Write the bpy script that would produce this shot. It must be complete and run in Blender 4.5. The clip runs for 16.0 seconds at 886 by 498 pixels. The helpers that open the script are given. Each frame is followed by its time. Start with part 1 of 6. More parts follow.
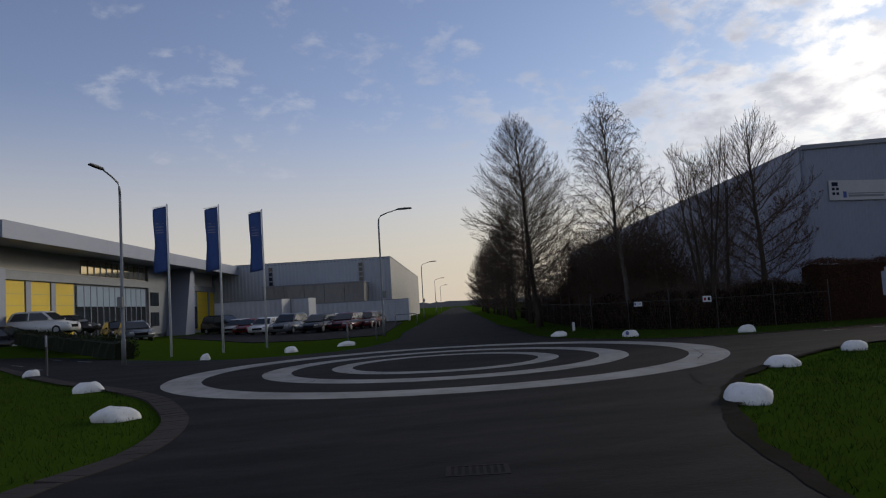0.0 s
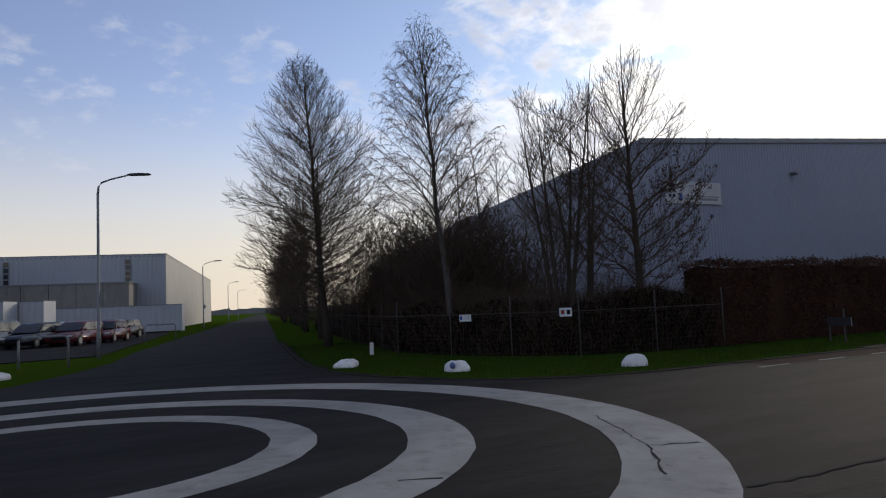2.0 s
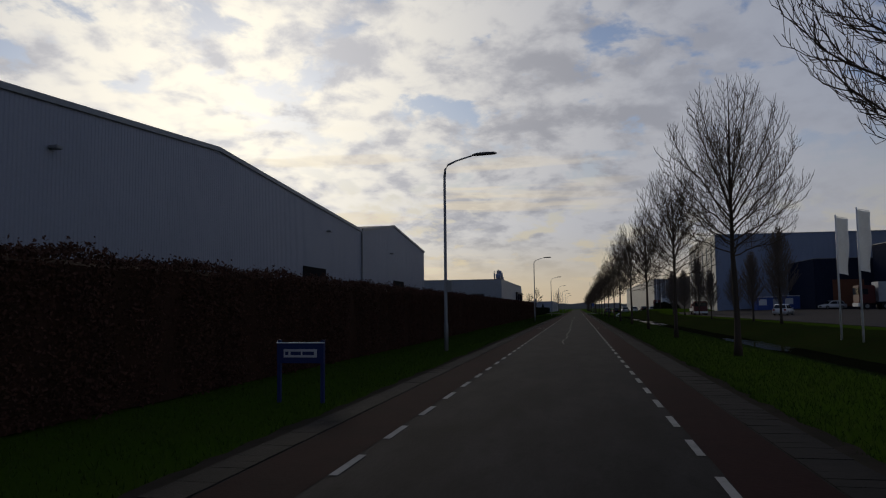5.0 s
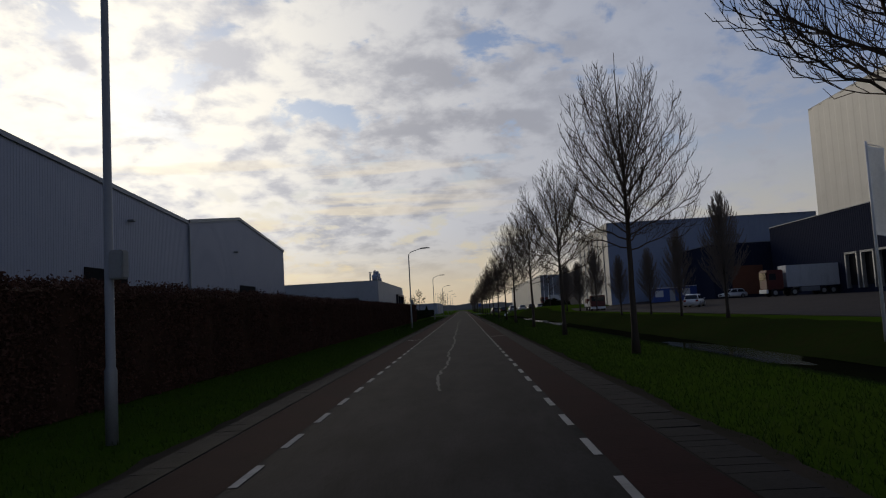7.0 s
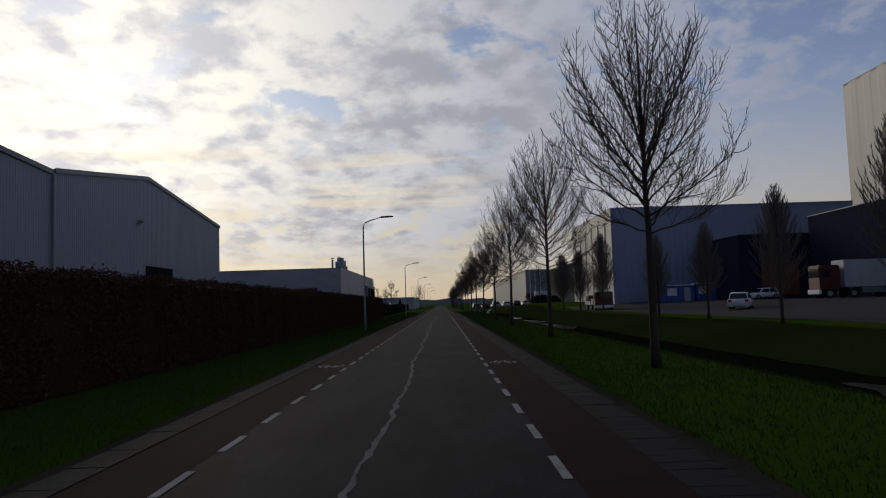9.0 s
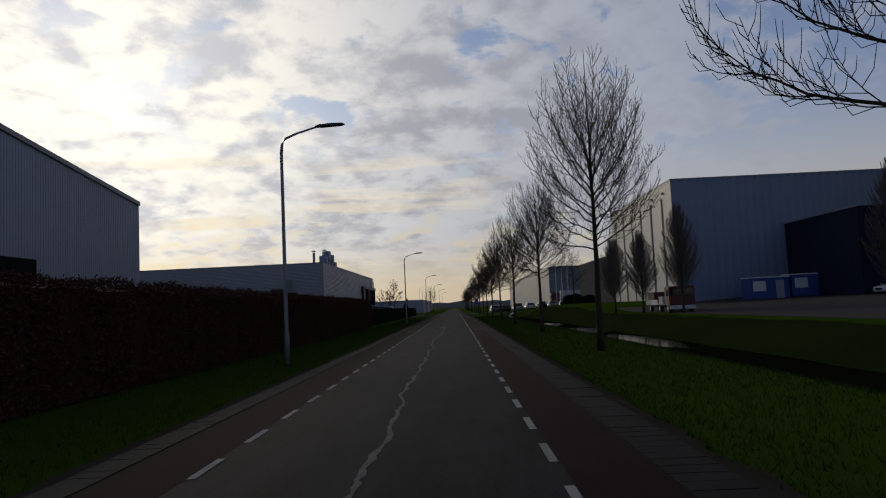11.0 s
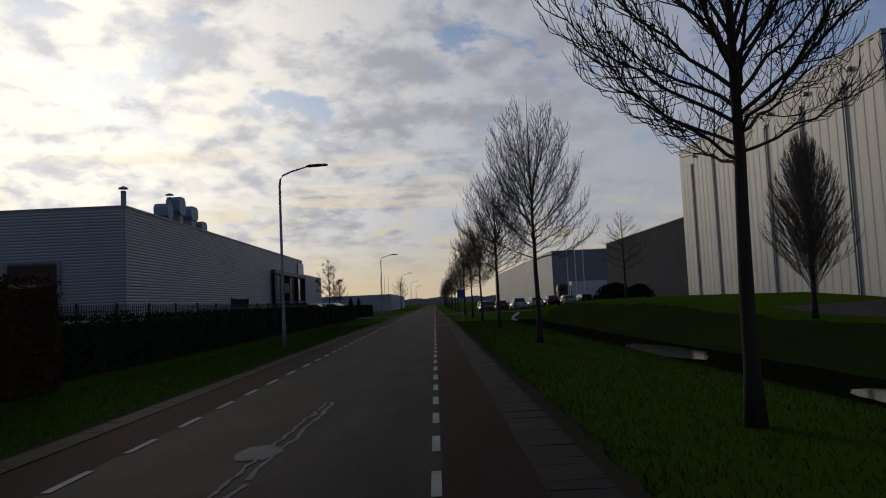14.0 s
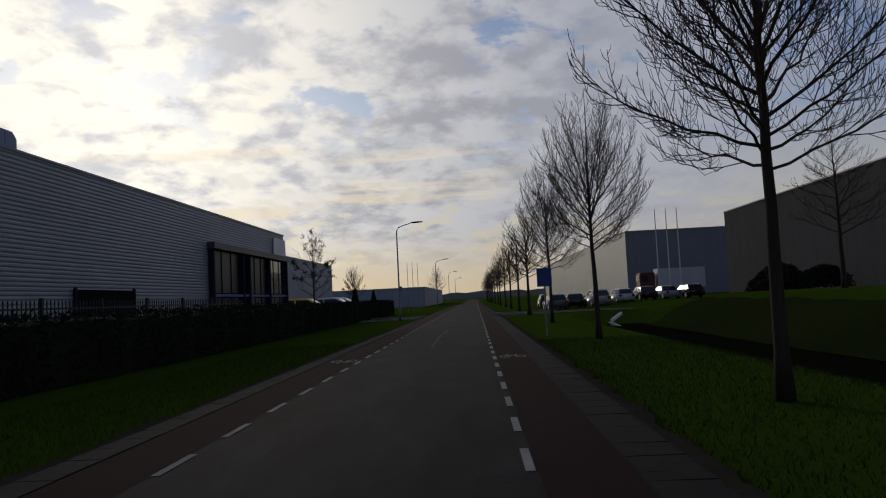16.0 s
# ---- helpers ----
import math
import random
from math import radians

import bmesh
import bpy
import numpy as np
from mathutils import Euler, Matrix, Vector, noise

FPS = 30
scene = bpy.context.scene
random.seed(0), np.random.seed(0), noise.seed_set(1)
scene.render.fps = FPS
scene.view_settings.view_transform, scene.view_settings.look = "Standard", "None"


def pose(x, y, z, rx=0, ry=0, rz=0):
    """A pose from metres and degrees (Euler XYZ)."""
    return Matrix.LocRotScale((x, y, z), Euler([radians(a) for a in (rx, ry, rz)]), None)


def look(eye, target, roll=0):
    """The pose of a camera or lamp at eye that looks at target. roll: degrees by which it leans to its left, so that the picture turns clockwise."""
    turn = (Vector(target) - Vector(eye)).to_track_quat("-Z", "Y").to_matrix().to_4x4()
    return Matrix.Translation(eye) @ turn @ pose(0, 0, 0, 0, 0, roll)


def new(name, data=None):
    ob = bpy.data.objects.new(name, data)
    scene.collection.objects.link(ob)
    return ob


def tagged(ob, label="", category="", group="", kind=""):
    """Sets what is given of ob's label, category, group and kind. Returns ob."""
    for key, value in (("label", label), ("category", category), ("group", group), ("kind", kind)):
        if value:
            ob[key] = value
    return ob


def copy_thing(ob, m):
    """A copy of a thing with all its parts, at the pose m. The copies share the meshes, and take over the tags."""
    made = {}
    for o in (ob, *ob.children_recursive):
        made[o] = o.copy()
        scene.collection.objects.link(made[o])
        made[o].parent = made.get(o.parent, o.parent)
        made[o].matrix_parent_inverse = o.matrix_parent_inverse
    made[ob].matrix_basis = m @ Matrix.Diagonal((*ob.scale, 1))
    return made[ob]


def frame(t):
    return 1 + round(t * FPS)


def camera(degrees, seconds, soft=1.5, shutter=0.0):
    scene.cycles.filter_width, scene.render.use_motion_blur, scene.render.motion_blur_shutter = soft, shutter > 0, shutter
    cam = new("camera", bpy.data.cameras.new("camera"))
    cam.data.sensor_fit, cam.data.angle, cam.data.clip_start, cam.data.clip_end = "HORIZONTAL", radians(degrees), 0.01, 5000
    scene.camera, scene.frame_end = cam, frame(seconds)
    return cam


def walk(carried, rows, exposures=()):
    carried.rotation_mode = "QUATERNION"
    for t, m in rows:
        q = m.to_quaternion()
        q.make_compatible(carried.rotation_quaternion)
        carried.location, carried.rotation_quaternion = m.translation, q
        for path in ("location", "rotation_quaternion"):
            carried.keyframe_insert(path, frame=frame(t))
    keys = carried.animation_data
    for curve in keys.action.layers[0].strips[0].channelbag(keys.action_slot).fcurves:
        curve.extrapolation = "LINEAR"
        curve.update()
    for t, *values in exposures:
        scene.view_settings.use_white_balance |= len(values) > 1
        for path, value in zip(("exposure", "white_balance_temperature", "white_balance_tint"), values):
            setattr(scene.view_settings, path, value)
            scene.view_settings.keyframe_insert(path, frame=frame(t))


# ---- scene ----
cam = camera(62.6, 16.0, soft=1.15)
PATH = [
    (0.0, (18.590, -7.246, 1.557), (8.915, -4.839, 2.332), -3.41),
    (0.5, (16.011, -6.547, 1.557), (6.419, -3.819, 2.310), -2.96),
    (1.0, (13.338, -5.465, 1.557), (3.931, -2.166, 2.348), -2.62),
    (1.5, (10.695, -4.015, 1.557), (1.588, 0.049, 2.297), -2.84),
    (2.0, (8.352, -2.355, 1.557), (-0.391, 2.440, 2.313), -2.45),
    (2.5, (6.608, -0.854, 1.557), (-1.476, 4.978, 2.344), -2.66),
    (3.0, (4.632, 1.065, 1.557), (-2.546, 7.989, 2.289), -1.75),
    (3.5, (2.999, 3.262, 1.557), (-3.092, 11.152, 2.361), -2.87),
    (4.0, (1.977, 5.886, 1.557), (-2.729, 14.672, 2.368), -1.66),
    (4.5, (1.204, 9.246, 1.557), (-2.047, 18.661, 2.443), -1.86),
    (5.0, (0.547, 13.331, 1.557), (-1.250, 23.134, 2.379), -0.58),
    (5.2, (0.274, 15.085, 1.557), (-0.985, 24.974, 2.338), -0.58),
    (7.3, (0.507, 33.712, 1.557), (0.414, 43.677, 2.387), -2.43),
    (7.5, (0.449, 35.743, 1.557), (0.424, 45.709, 2.383), -1.46),
    (8.0, (0.507, 40.798, 1.557), (0.543, 50.767, 2.343), -1.93),
    (8.5, (0.658, 45.876, 1.557), (0.705, 55.845, 2.336), -1.81),
    (9.0, (0.727, 51.055, 1.557), (0.765, 61.027, 2.305), -1.78),
    (9.2, (0.713, 53.128, 1.557), (0.752, 63.094, 2.375), -1.80),
    (11.3, (0.911, 81.625, 1.557), (0.764, 91.593, 2.350), -2.71),
    (11.5, (0.920, 84.806, 1.557), (0.808, 94.774, 2.357), -2.29),
    (12.0, (1.025, 92.804, 1.557), (0.992, 102.772, 2.347), -2.70),
    (12.5, (1.130, 101.044, 1.557), (1.125, 111.014, 2.336), -2.47),
    (13.0, (1.279, 109.083, 1.557), (1.377, 119.052, 2.337), -1.81),
    (13.5, (1.571, 117.083, 1.557), (1.815, 127.047, 2.364), -1.96),
    (14.0, (1.837, 125.250, 1.557), (1.982, 135.223, 2.284), -2.70),
    (14.5, (1.933, 133.526, 1.557), (1.837, 143.497, 2.299), -3.38),
    (15.0, (1.840, 141.230, 1.557), (1.508, 151.199, 2.260), -3.53),
    (15.5, (1.591, 149.310, 1.557), (1.187, 159.275, 2.298), -2.68),
    (16.0, (1.369, 156.657, 1.557), (0.963, 166.626, 2.233), -2.81),
]
EXPOSURE = [(0.0, 0.16), (1.0, 0.28), (2.0, 0.55), (3.0, 0.8), (4.0, 0.13), (5.0, -0.57), (7.5, -0.37), (11.5, -0.41), (16.0, -0.45)]
walk(cam, [(t, look(eye, target, roll)) for t, eye, target, roll in PATH], [(t, stops, 6400, 10) for t, stops in EXPOSURE])

# ---- sky, sun ----
SUN_AZ, SUN_EL = radians(27), radians(16)      # turned left of +Y, above the horizon
sun_dir = Vector((-math.sin(SUN_AZ) * math.cos(SUN_EL), math.cos(SUN_AZ) * math.cos(SUN_EL), math.sin(SUN_EL)))
world = bpy.data.worlds.new("sky")
scene.world = world
world.use_nodes = True
wn, wl = world.node_tree.nodes, world.node_tree.links
wn.clear()


def wmath(op, a, b=0.0, clamp=False):
    n = wn.new("ShaderNodeMath")
    n.operation, n.use_clamp = op, clamp
    for i, v in enumerate((a, b)):
        if isinstance(v, (int, float)):
            n.inputs[i].default_value = v
        else:
            wl.new(v, n.inputs[i])
    return n.outputs[0]


def wmix(fac, a, b):
    n = wn.new("ShaderNodeMix")
    n.data_type = "RGBA"
    for i, v in ((0, fac), (6, a), (7, b)):
        if isinstance(v, (int, float)):
            n.inputs[i].default_value = v
        elif isinstance(v, tuple):
            n.inputs[i].default_value = (*v, 1)
        else:
            wl.new(v, n.inputs[i])
    return n.outputs[2]


def wramp(v, lo, hi):
    n = wn.new("ShaderNodeMapRange")
    n.interpolation_type = "SMOOTHSTEP"
    n.inputs[1].default_value, n.inputs[2].default_value = lo, hi
    wl.new(v, n.inputs[0])
    return n.outputs[0]


sky = wn.new("ShaderNodeTexSky")
sky.sky_type, sky.sun_disc = "NISHITA", False
sky.sun_elevation, sky.sun_rotation = SUN_EL, -SUN_AZ
sky.air_density, sky.dust_density, sky.ozone_density = 1.0, 0.45, 3.0
coord = wn.new("ShaderNodeTexCoord").outputs["Generated"]
sep = wn.new("ShaderNodeSeparateXYZ")
wl.new(coord, sep.inputs[0])
up = wmath("MAXIMUM", sep.outputs[2], 0.0)
flat = wmath("ADD", up, 0.30)
plane = wn.new("ShaderNodeCombineXYZ")
wl.new(wmath("DIVIDE", sep.outputs[0], flat), plane.inputs[0])
wl.new(wmath("DIVIDE", sep.outputs[1], flat), plane.inputs[1])


def cloud_noise(scale, detail, rough, warp=0.0, w=0.0):
    n = wn.new("ShaderNodeTexNoise")
    n.noise_dimensions = "4D"
    n.inputs["W"].default_value = w
    n.inputs["Scale"].default_value, n.inputs["Detail"].default_value = scale, detail
    n.inputs["Roughness"].default_value, n.inputs["Distortion"].default_value = rough, warp
    wl.new(plane.outputs[0], n.inputs["Vector"])
    return n.outputs[0]


toward = wn.new("ShaderNodeVectorMath")
toward.operation = "DOT_PRODUCT"
wl.new(coord, toward.inputs[0])
toward.inputs[1].default_value = sun_dir
facing = wmath("MAXIMUM", toward.outputs["Value"], 0.0)
# a broken altocumulus layer that thickens towards the sun's quarter
cover = wn.new("ShaderNodeVectorMath")
cover.operation = "DOT_PRODUCT"
wl.new(coord, cover.inputs[0])
cover.inputs[1].default_value = (-0.36, 0.933, 0.0)
bank = wramp(cover.outputs["Value"], 0.56, 0.93)
big = cloud_noise(1.1, 5, 0.5, 0.2, 3.1)
puff = cloud_noise(10.5, 7, 0.60, 0.2, 7.7)
mass = wmath("ADD", wmath("MULTIPLY", big, 0.80), wmath("MULTIPLY", puff, 0.62))
mass = wmath("ADD", mass, wmath("MULTIPLY", bank, 0.24))
mass = wmath("ADD", mass, wmath("MULTIPLY", wramp(sep.outputs[0], -0.12, 0.15), 0.06))
high = wmath("MULTIPLY", wramp(up, 0.24, 0.5), wramp(sep.outputs[0], -0.3, 0.1))
mass = wmath("ADD", mass, wmath("MULTIPLY", high, 0.10))
mass = wmath("ADD", mass, wmath("MULTIPLY", wmath("MULTIPLY", wramp(up, 0.12, 0.3), wramp(facing, 0.55, 0.8)), 0.10))
cloud = wramp(mass, 0.79, 0.92)
holes = wramp(cloud_noise(5.0, 7, 0.58, 0.2, 5.2), 0.38, 0.47)
cloud = wmath("MULTIPLY", cloud, holes)
lumps = cloud_noise(6.5, 6, 0.55, 0.3, 1.3)
thick = wramp(wmath("ADD", wmath("MULTIPLY", lumps, 0.70), wmath("MULTIPLY", puff, 0.45)), 0.50, 0.70)
glow = wmath("POWER", facing, 24.0)
wide = wmath("POWER", facing, 9.0)
lit = wmath("ADD", wmath("ADD", wmath("MULTIPLY", glow, 5.0), wmath("MULTIPLY", wide, 5.8)), 5.1)
shade = wmath("SUBTRACT", 1.0, wmath("MULTIPLY", thick, wmath("ADD", wmath("MULTIPLY", wramp(facing, 0.72, 0.95), 0.27), 0.11)))
cloud_value = wmath("MULTIPLY", lit, shade)
tint = wmix(wmath("POWER", facing, 10.0), (0.935, 0.965, 1.09), (1.05, 0.97, 0.80))
tint = wmix(wmath("MULTIPLY", thick, 0.6), tint, (0.93, 0.945, 1.07))
grey = wn.new("ShaderNodeVectorMath")
grey.operation = "SCALE"
wl.new(tint, grey.inputs[0])
wl.new(cloud_value, grey.inputs["Scale"])
low = wramp(up, 0.0, 0.30)
blue = wn.new("ShaderNodeVectorMath")
blue.operation = "MULTIPLY"
wl.new(sky.outputs[0], blue.inputs[0])
wl.new(wmix(wmath("POWER", facing, 4.0), (1.47, 1.09, 1.06), (1.10, 1.07, 1.02)), blue.inputs[1])
haze = wmix(low, wmix(wmath("POWER", facing, 5.0), (5.1, 4.6, 3.9), (9.0, 7.4, 4.9)), blue.outputs[0])
haze = wmix(0.9, blue.outputs[0], haze)
mixed = wmix(wmath("MULTIPLY", wmath("MULTIPLY", cloud, wmath("ADD", wmath("MULTIPLY", bank, 0.5), 0.5)), wramp(up, 0.01, 0.12)), haze, grey.outputs[0])
# thin bright streaks low over the horizon
band = wn.new("ShaderNodeVectorMath")
band.operation = "MULTIPLY"
wl.new(coord, band.inputs[0])
band.inputs[1].default_value = (2.2, 2.2, 26.0)
streak = wn.new("ShaderNodeTexNoise")
streak.inputs["Scale"].default_value, streak.inputs["Detail"].default_value, streak.inputs["Roughness"].default_value = 1.6, 5, 0.5
wl.new(band.outputs[0], streak.inputs["Vector"])
lowband = wmath("MULTIPLY", wramp(up, 0.02, 0.06), wmath("SUBTRACT", 1.0, wramp(up, 0.16, 0.26)))
mixed = wmix(wmath("MULTIPLY", wmath("MULTIPLY", wramp(streak.outputs[0], 0.56, 0.66), lowband), wmath("MULTIPLY", wramp(facing, 0.80, 0.97), 0.55)), mixed, (12.0, 10.2, 7.2))
back = wn.new("ShaderNodeBackground")
back.inputs["Strength"].default_value = 0.1
wl.new(mixed, back.inputs["Color"])
wl.new(back.outputs[0], wn.new("ShaderNodeOutputWorld").inputs[0])

sun = new("sun", bpy.data.lights.new("sun", "SUN"))
sun.data.energy, sun.data.angle, sun.data.color = 1.0, radians(12), (1.0, 0.88, 0.70)
sun.matrix_world = look(sun_dir * 200, (0, 0, 0))

# ---- materials ----
def material(name, color, rough=0.8, other=None, scale=1.5, fine=30.0, mix=0.5, bump=0.15, metal=0.0, spec=0.4, each=0.0, stain=0.0, stretch=(1, 1, 1)):
    """A surface with two scales of colour change, fine relief, and if wanted stains or a change from piece to piece."""
    m = bpy.data.materials.new(name)
    m.use_nodes = True
    n, l = m.node_tree.nodes, m.node_tree.links
    b = n["Principled BSDF"]
    b.inputs["Roughness"].default_value, b.inputs["Metallic"].default_value = rough, metal
    b.inputs["Specular IOR Level"].default_value = spec
    where = n.new("ShaderNodeNewGeometry").outputs["Position"]
    mapping = n.new("ShaderNodeMapping")
    mapping.inputs["Scale"].default_value = stretch
    l.new(where, mapping.inputs["Vector"])

    def noise_of(s, detail, r=0.6):
        t = n.new("ShaderNodeTexNoise")
        t.inputs["Scale"].default_value, t.inputs["Detail"].default_value, t.inputs["Roughness"].default_value = s, detail, r
        l.new(mapping.outputs[0], t.inputs["Vector"])
        return t.outputs[0]

    def blend(fac, a, c, kind="MIX"):
        x = n.new("ShaderNodeMix")
        x.data_type, x.blend_type = "RGBA", kind
        for i, v in ((0, fac), (6, a), (7, c)):
            if isinstance(v, (int, float)):
                x.inputs[i].default_value = v
            elif isinstance(v, tuple):
                x.inputs[i].default_value = (*v, 1)
            else:
                l.new(v, x.inputs[i])
        return x.outputs[2]

    def span(v, lo, hi, to=1.0):
        r = n.new("ShaderNodeMapRange")
        r.inputs[1].default_value, r.inputs[2].default_value, r.inputs[4].default_value = lo, hi, to
        l.new(v, r.inputs[0])
        return r.outputs[0]

    other = other or tuple(c * 0.72 for c in color)
    large, small = noise_of(scale, 5), noise_of(fine, 4)
    c = blend(span(large, 0.35, 0.65, mix), color, other)
    c = blend(span(small, 0.3, 0.75, 0.35), c, tuple(v * 0.6 for v in color))
    if stain:
        dirt = noise_of(scale * 3.1, 8, 0.7)
        c = blend(span(dirt, 0.52, 0.72, stain), c, tuple(v * 0.35 for v in color))
    if each:
        info = n.new("ShaderNodeObjectInfo")
        c = blend(span(info.outputs["Random"], 0, 1, each), c, tuple(v * 0.5 for v in color))
    l.new(c, b.inputs["Base Color"])
    bp = n.new("ShaderNodeBump")
    bp.inputs["Strength"].default_value = bump
    bp.inputs["Distance"].default_value = 0.02
    l.new(small, bp.inputs["Height"])
    l.new(bp.outputs[0], b.inputs["Normal"])
    return m


def glass(name, color=(0.02, 0.025, 0.03), rough=0.05):
    m = bpy.data.materials.new(name)
    m.use_nodes = True
    b = m.node_tree.nodes["Principled BSDF"]
    b.inputs["Base Color"].default_value, b.inputs["Roughness"].default_value = (*color, 1), rough
    b.inputs["Specular IOR Level"].default_value = 0.5
    return m


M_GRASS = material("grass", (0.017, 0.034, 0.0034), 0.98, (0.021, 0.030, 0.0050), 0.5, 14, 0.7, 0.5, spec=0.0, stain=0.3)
turf = M_GRASS.node_tree.nodes["Principled BSDF"]      # a nap of fine blades that catches light at low angles
turf.inputs["Sheen Weight"].default_value, turf.inputs["Sheen Roughness"].default_value = 0.2, 0.45
turf.inputs["Sheen Tint"].default_value = (0.10, 0.19, 0.018, 1)
M_BLADE = material("grass_blades", (0.022, 0.045, 0.005), 0.9, (0.041, 0.062, 0.009), 1.2, 20, 0.6, 0.1, spec=0.1)
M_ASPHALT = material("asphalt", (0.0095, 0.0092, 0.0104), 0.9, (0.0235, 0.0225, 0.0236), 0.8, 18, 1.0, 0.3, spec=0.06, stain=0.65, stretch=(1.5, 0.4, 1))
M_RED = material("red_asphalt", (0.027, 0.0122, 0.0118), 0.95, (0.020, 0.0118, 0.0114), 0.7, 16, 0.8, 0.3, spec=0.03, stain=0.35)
M_PAINT = material("road_paint", (0.31, 0.305, 0.29), 0.9, (0.20, 0.195, 0.185), 0.9, 40, 0.9, 0.12, spec=0.06, stain=0.6)
M_CRACK = material("road_crack", (0.035, 0.035, 0.035), 0.95, spec=0.02)
M_TRACK = material("worn_asphalt", (0.026, 0.025, 0.026), 0.92, (0.034, 0.032, 0.033), 0.6, 90, 0.8, 0.25, spec=0.05, stain=0.35)
M_SEAL = material("crack_filler", (0.13, 0.125, 0.12), 0.9, (0.07, 0.07, 0.07), 2.0, 40, 0.8, 0.1, spec=0.1, stain=0.4)
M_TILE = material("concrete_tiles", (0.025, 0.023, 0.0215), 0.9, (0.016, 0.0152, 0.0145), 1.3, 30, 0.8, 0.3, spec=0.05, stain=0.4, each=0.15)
M_BRICKPAVE = material("clinker_paving", (0.058, 0.050, 0.046), 0.9, (0.042, 0.038, 0.036), 0.7, 30, 0.8, 0.35, spec=0.05, stain=0.4, each=0.2)
M_STONE = material("white_painted_concrete", (0.72, 0.72, 0.70), 0.75, (0.60, 0.60, 0.57), 3.0, 30, 0.6, 0.3, stain=0.35)
M_BLUEPATCH = material("blue_paint_patch", (0.10, 0.14, 0.30), 0.7)
M_CLAD = material("grey_steel_cladding", (0.230, 0.255, 0.328), 0.5, (0.196, 0.220, 0.290), 0.2, 12, 0.6, 0.05, metal=0.15, stain=0.12)
M_CLAD_TRIM = material("cladding_trim", (0.20, 0.22, 0.25), 0.5, metal=0.2)
M_OFFICECLAD = material("pale_grey_cladding", (0.30, 0.315, 0.345), 0.5, (0.25, 0.265, 0.295), 0.25, 12, 0.7, 0.05, metal=0.15, stain=0.2)
M_LIGHTCLAD = material("light_grey_cladding", (0.34, 0.365, 0.40), 0.5, (0.29, 0.31, 0.345), 0.2, 12, 0.6, 0.05, metal=0.15, stain=0.1)
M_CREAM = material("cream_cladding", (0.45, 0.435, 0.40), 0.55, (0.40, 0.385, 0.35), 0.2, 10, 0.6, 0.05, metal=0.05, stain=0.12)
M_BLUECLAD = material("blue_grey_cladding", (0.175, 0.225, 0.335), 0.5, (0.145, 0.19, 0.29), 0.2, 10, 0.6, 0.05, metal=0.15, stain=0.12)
M_NAVY = material("navy_cladding", (0.018, 0.023, 0.045), 0.9, spec=0.05)
M_ROOF = material("roof_felt", (0.10, 0.10, 0.105), 0.9)
M_DARK = material("dark_opening", (0.010, 0.010, 0.012), 0.9, spec=0.05)
# darker than the sign blue, for the board's backlit face
M_BOARDBLUE = material("backlit_blue_board", (0.014, 0.026, 0.10), 0.6, spec=0.2)
M_METAL = material("galvanised_steel", (0.36, 0.37, 0.38), 0.5, (0.28, 0.29, 0.30), 2.0, 40, 0.6, 0.05, metal=0.7)
M_POLE = material("grey_pole_paint", (0.20, 0.21, 0.22), 0.55, metal=0.3)
M_LAMPHEAD = material("dark_lamp_housing", (0.05, 0.05, 0.055), 0.5)
M_WHITEPOLE = material("white_pole", (0.62, 0.63, 0.64), 0.4)
M_BARK = material("grey_brown_bark", (0.060, 0.048, 0.038), 0.95, (0.038, 0.032, 0.026), 4.0, 60, 0.8, 0.6, spec=0.1, stretch=(1, 1, 0.25))
M_TWIG = material("dark_twigs", (0.080, 0.060, 0.045), 0.95, spec=0.05)
M_HORNTWIG = material("grey_hornbeam_twigs", (0.15, 0.125, 0.108), 0.95, spec=0.05)
M_BIRCH = material("birch_bark", (0.115, 0.105, 0.095), 0.9, (0.065, 0.058, 0.055), 5.0, 40, 0.9, 0.4, spec=0.1, stain=0.6)
M_BEECH = material("dry_beech_leaves", (0.072, 0.036, 0.025), 0.9, (0.052, 0.028, 0.021), 1.5, 25, 0.8, 0.3, spec=0.1)
# near-black, with the shade deep inside the thicket put into the colour
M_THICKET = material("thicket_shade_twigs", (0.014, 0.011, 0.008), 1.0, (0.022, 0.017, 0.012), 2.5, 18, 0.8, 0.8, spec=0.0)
M_CATKIN = material("alder_catkins", (0.045, 0.032, 0.026), 0.95, (0.030, 0.022, 0.018), 3.0, 30, 0.8, 0.2, spec=0.05)
M_HEDGE_CORE = material("hedge_twigs", (0.044, 0.024, 0.017), 1.0, (0.030, 0.018, 0.013), 2.0, 14, 0.8, 0.8, spec=0.02)
M_DARKHEDGE = material("dark_evergreen_leaves", (0.018, 0.024, 0.012), 0.9, (0.012, 0.016, 0.009), 1.5, 25, 0.8, 0.3, spec=0.1)
M_BLUE = material("blue_fabric", (0.085, 0.15, 0.36), 0.8, (0.06, 0.11, 0.30), 0.9, 30, 0.6, 0.05)
M_WHITE = material("white_panel", (0.62, 0.64, 0.66), 0.5, (0.52, 0.54, 0.56), 0.6, 15, 0.6, 0.05, stain=0.2)
M_OFFWHITE = material("dirty_white_steel", (0.44, 0.46, 0.49), 0.6, (0.36, 0.38, 0.41), 0.6, 15, 0.6, 0.05, stain=0.35, stretch=(1, 1, 0.3))
M_SIGNPANEL = material("dull_sign_panel", (0.43, 0.44, 0.46), 0.6, (0.36, 0.37, 0.39), 0.8, 15, 0.6, 0.05, stain=0.25)
M_SIGNBLUE = material("blue_sign_metal", (0.03, 0.07, 0.28), 0.5)
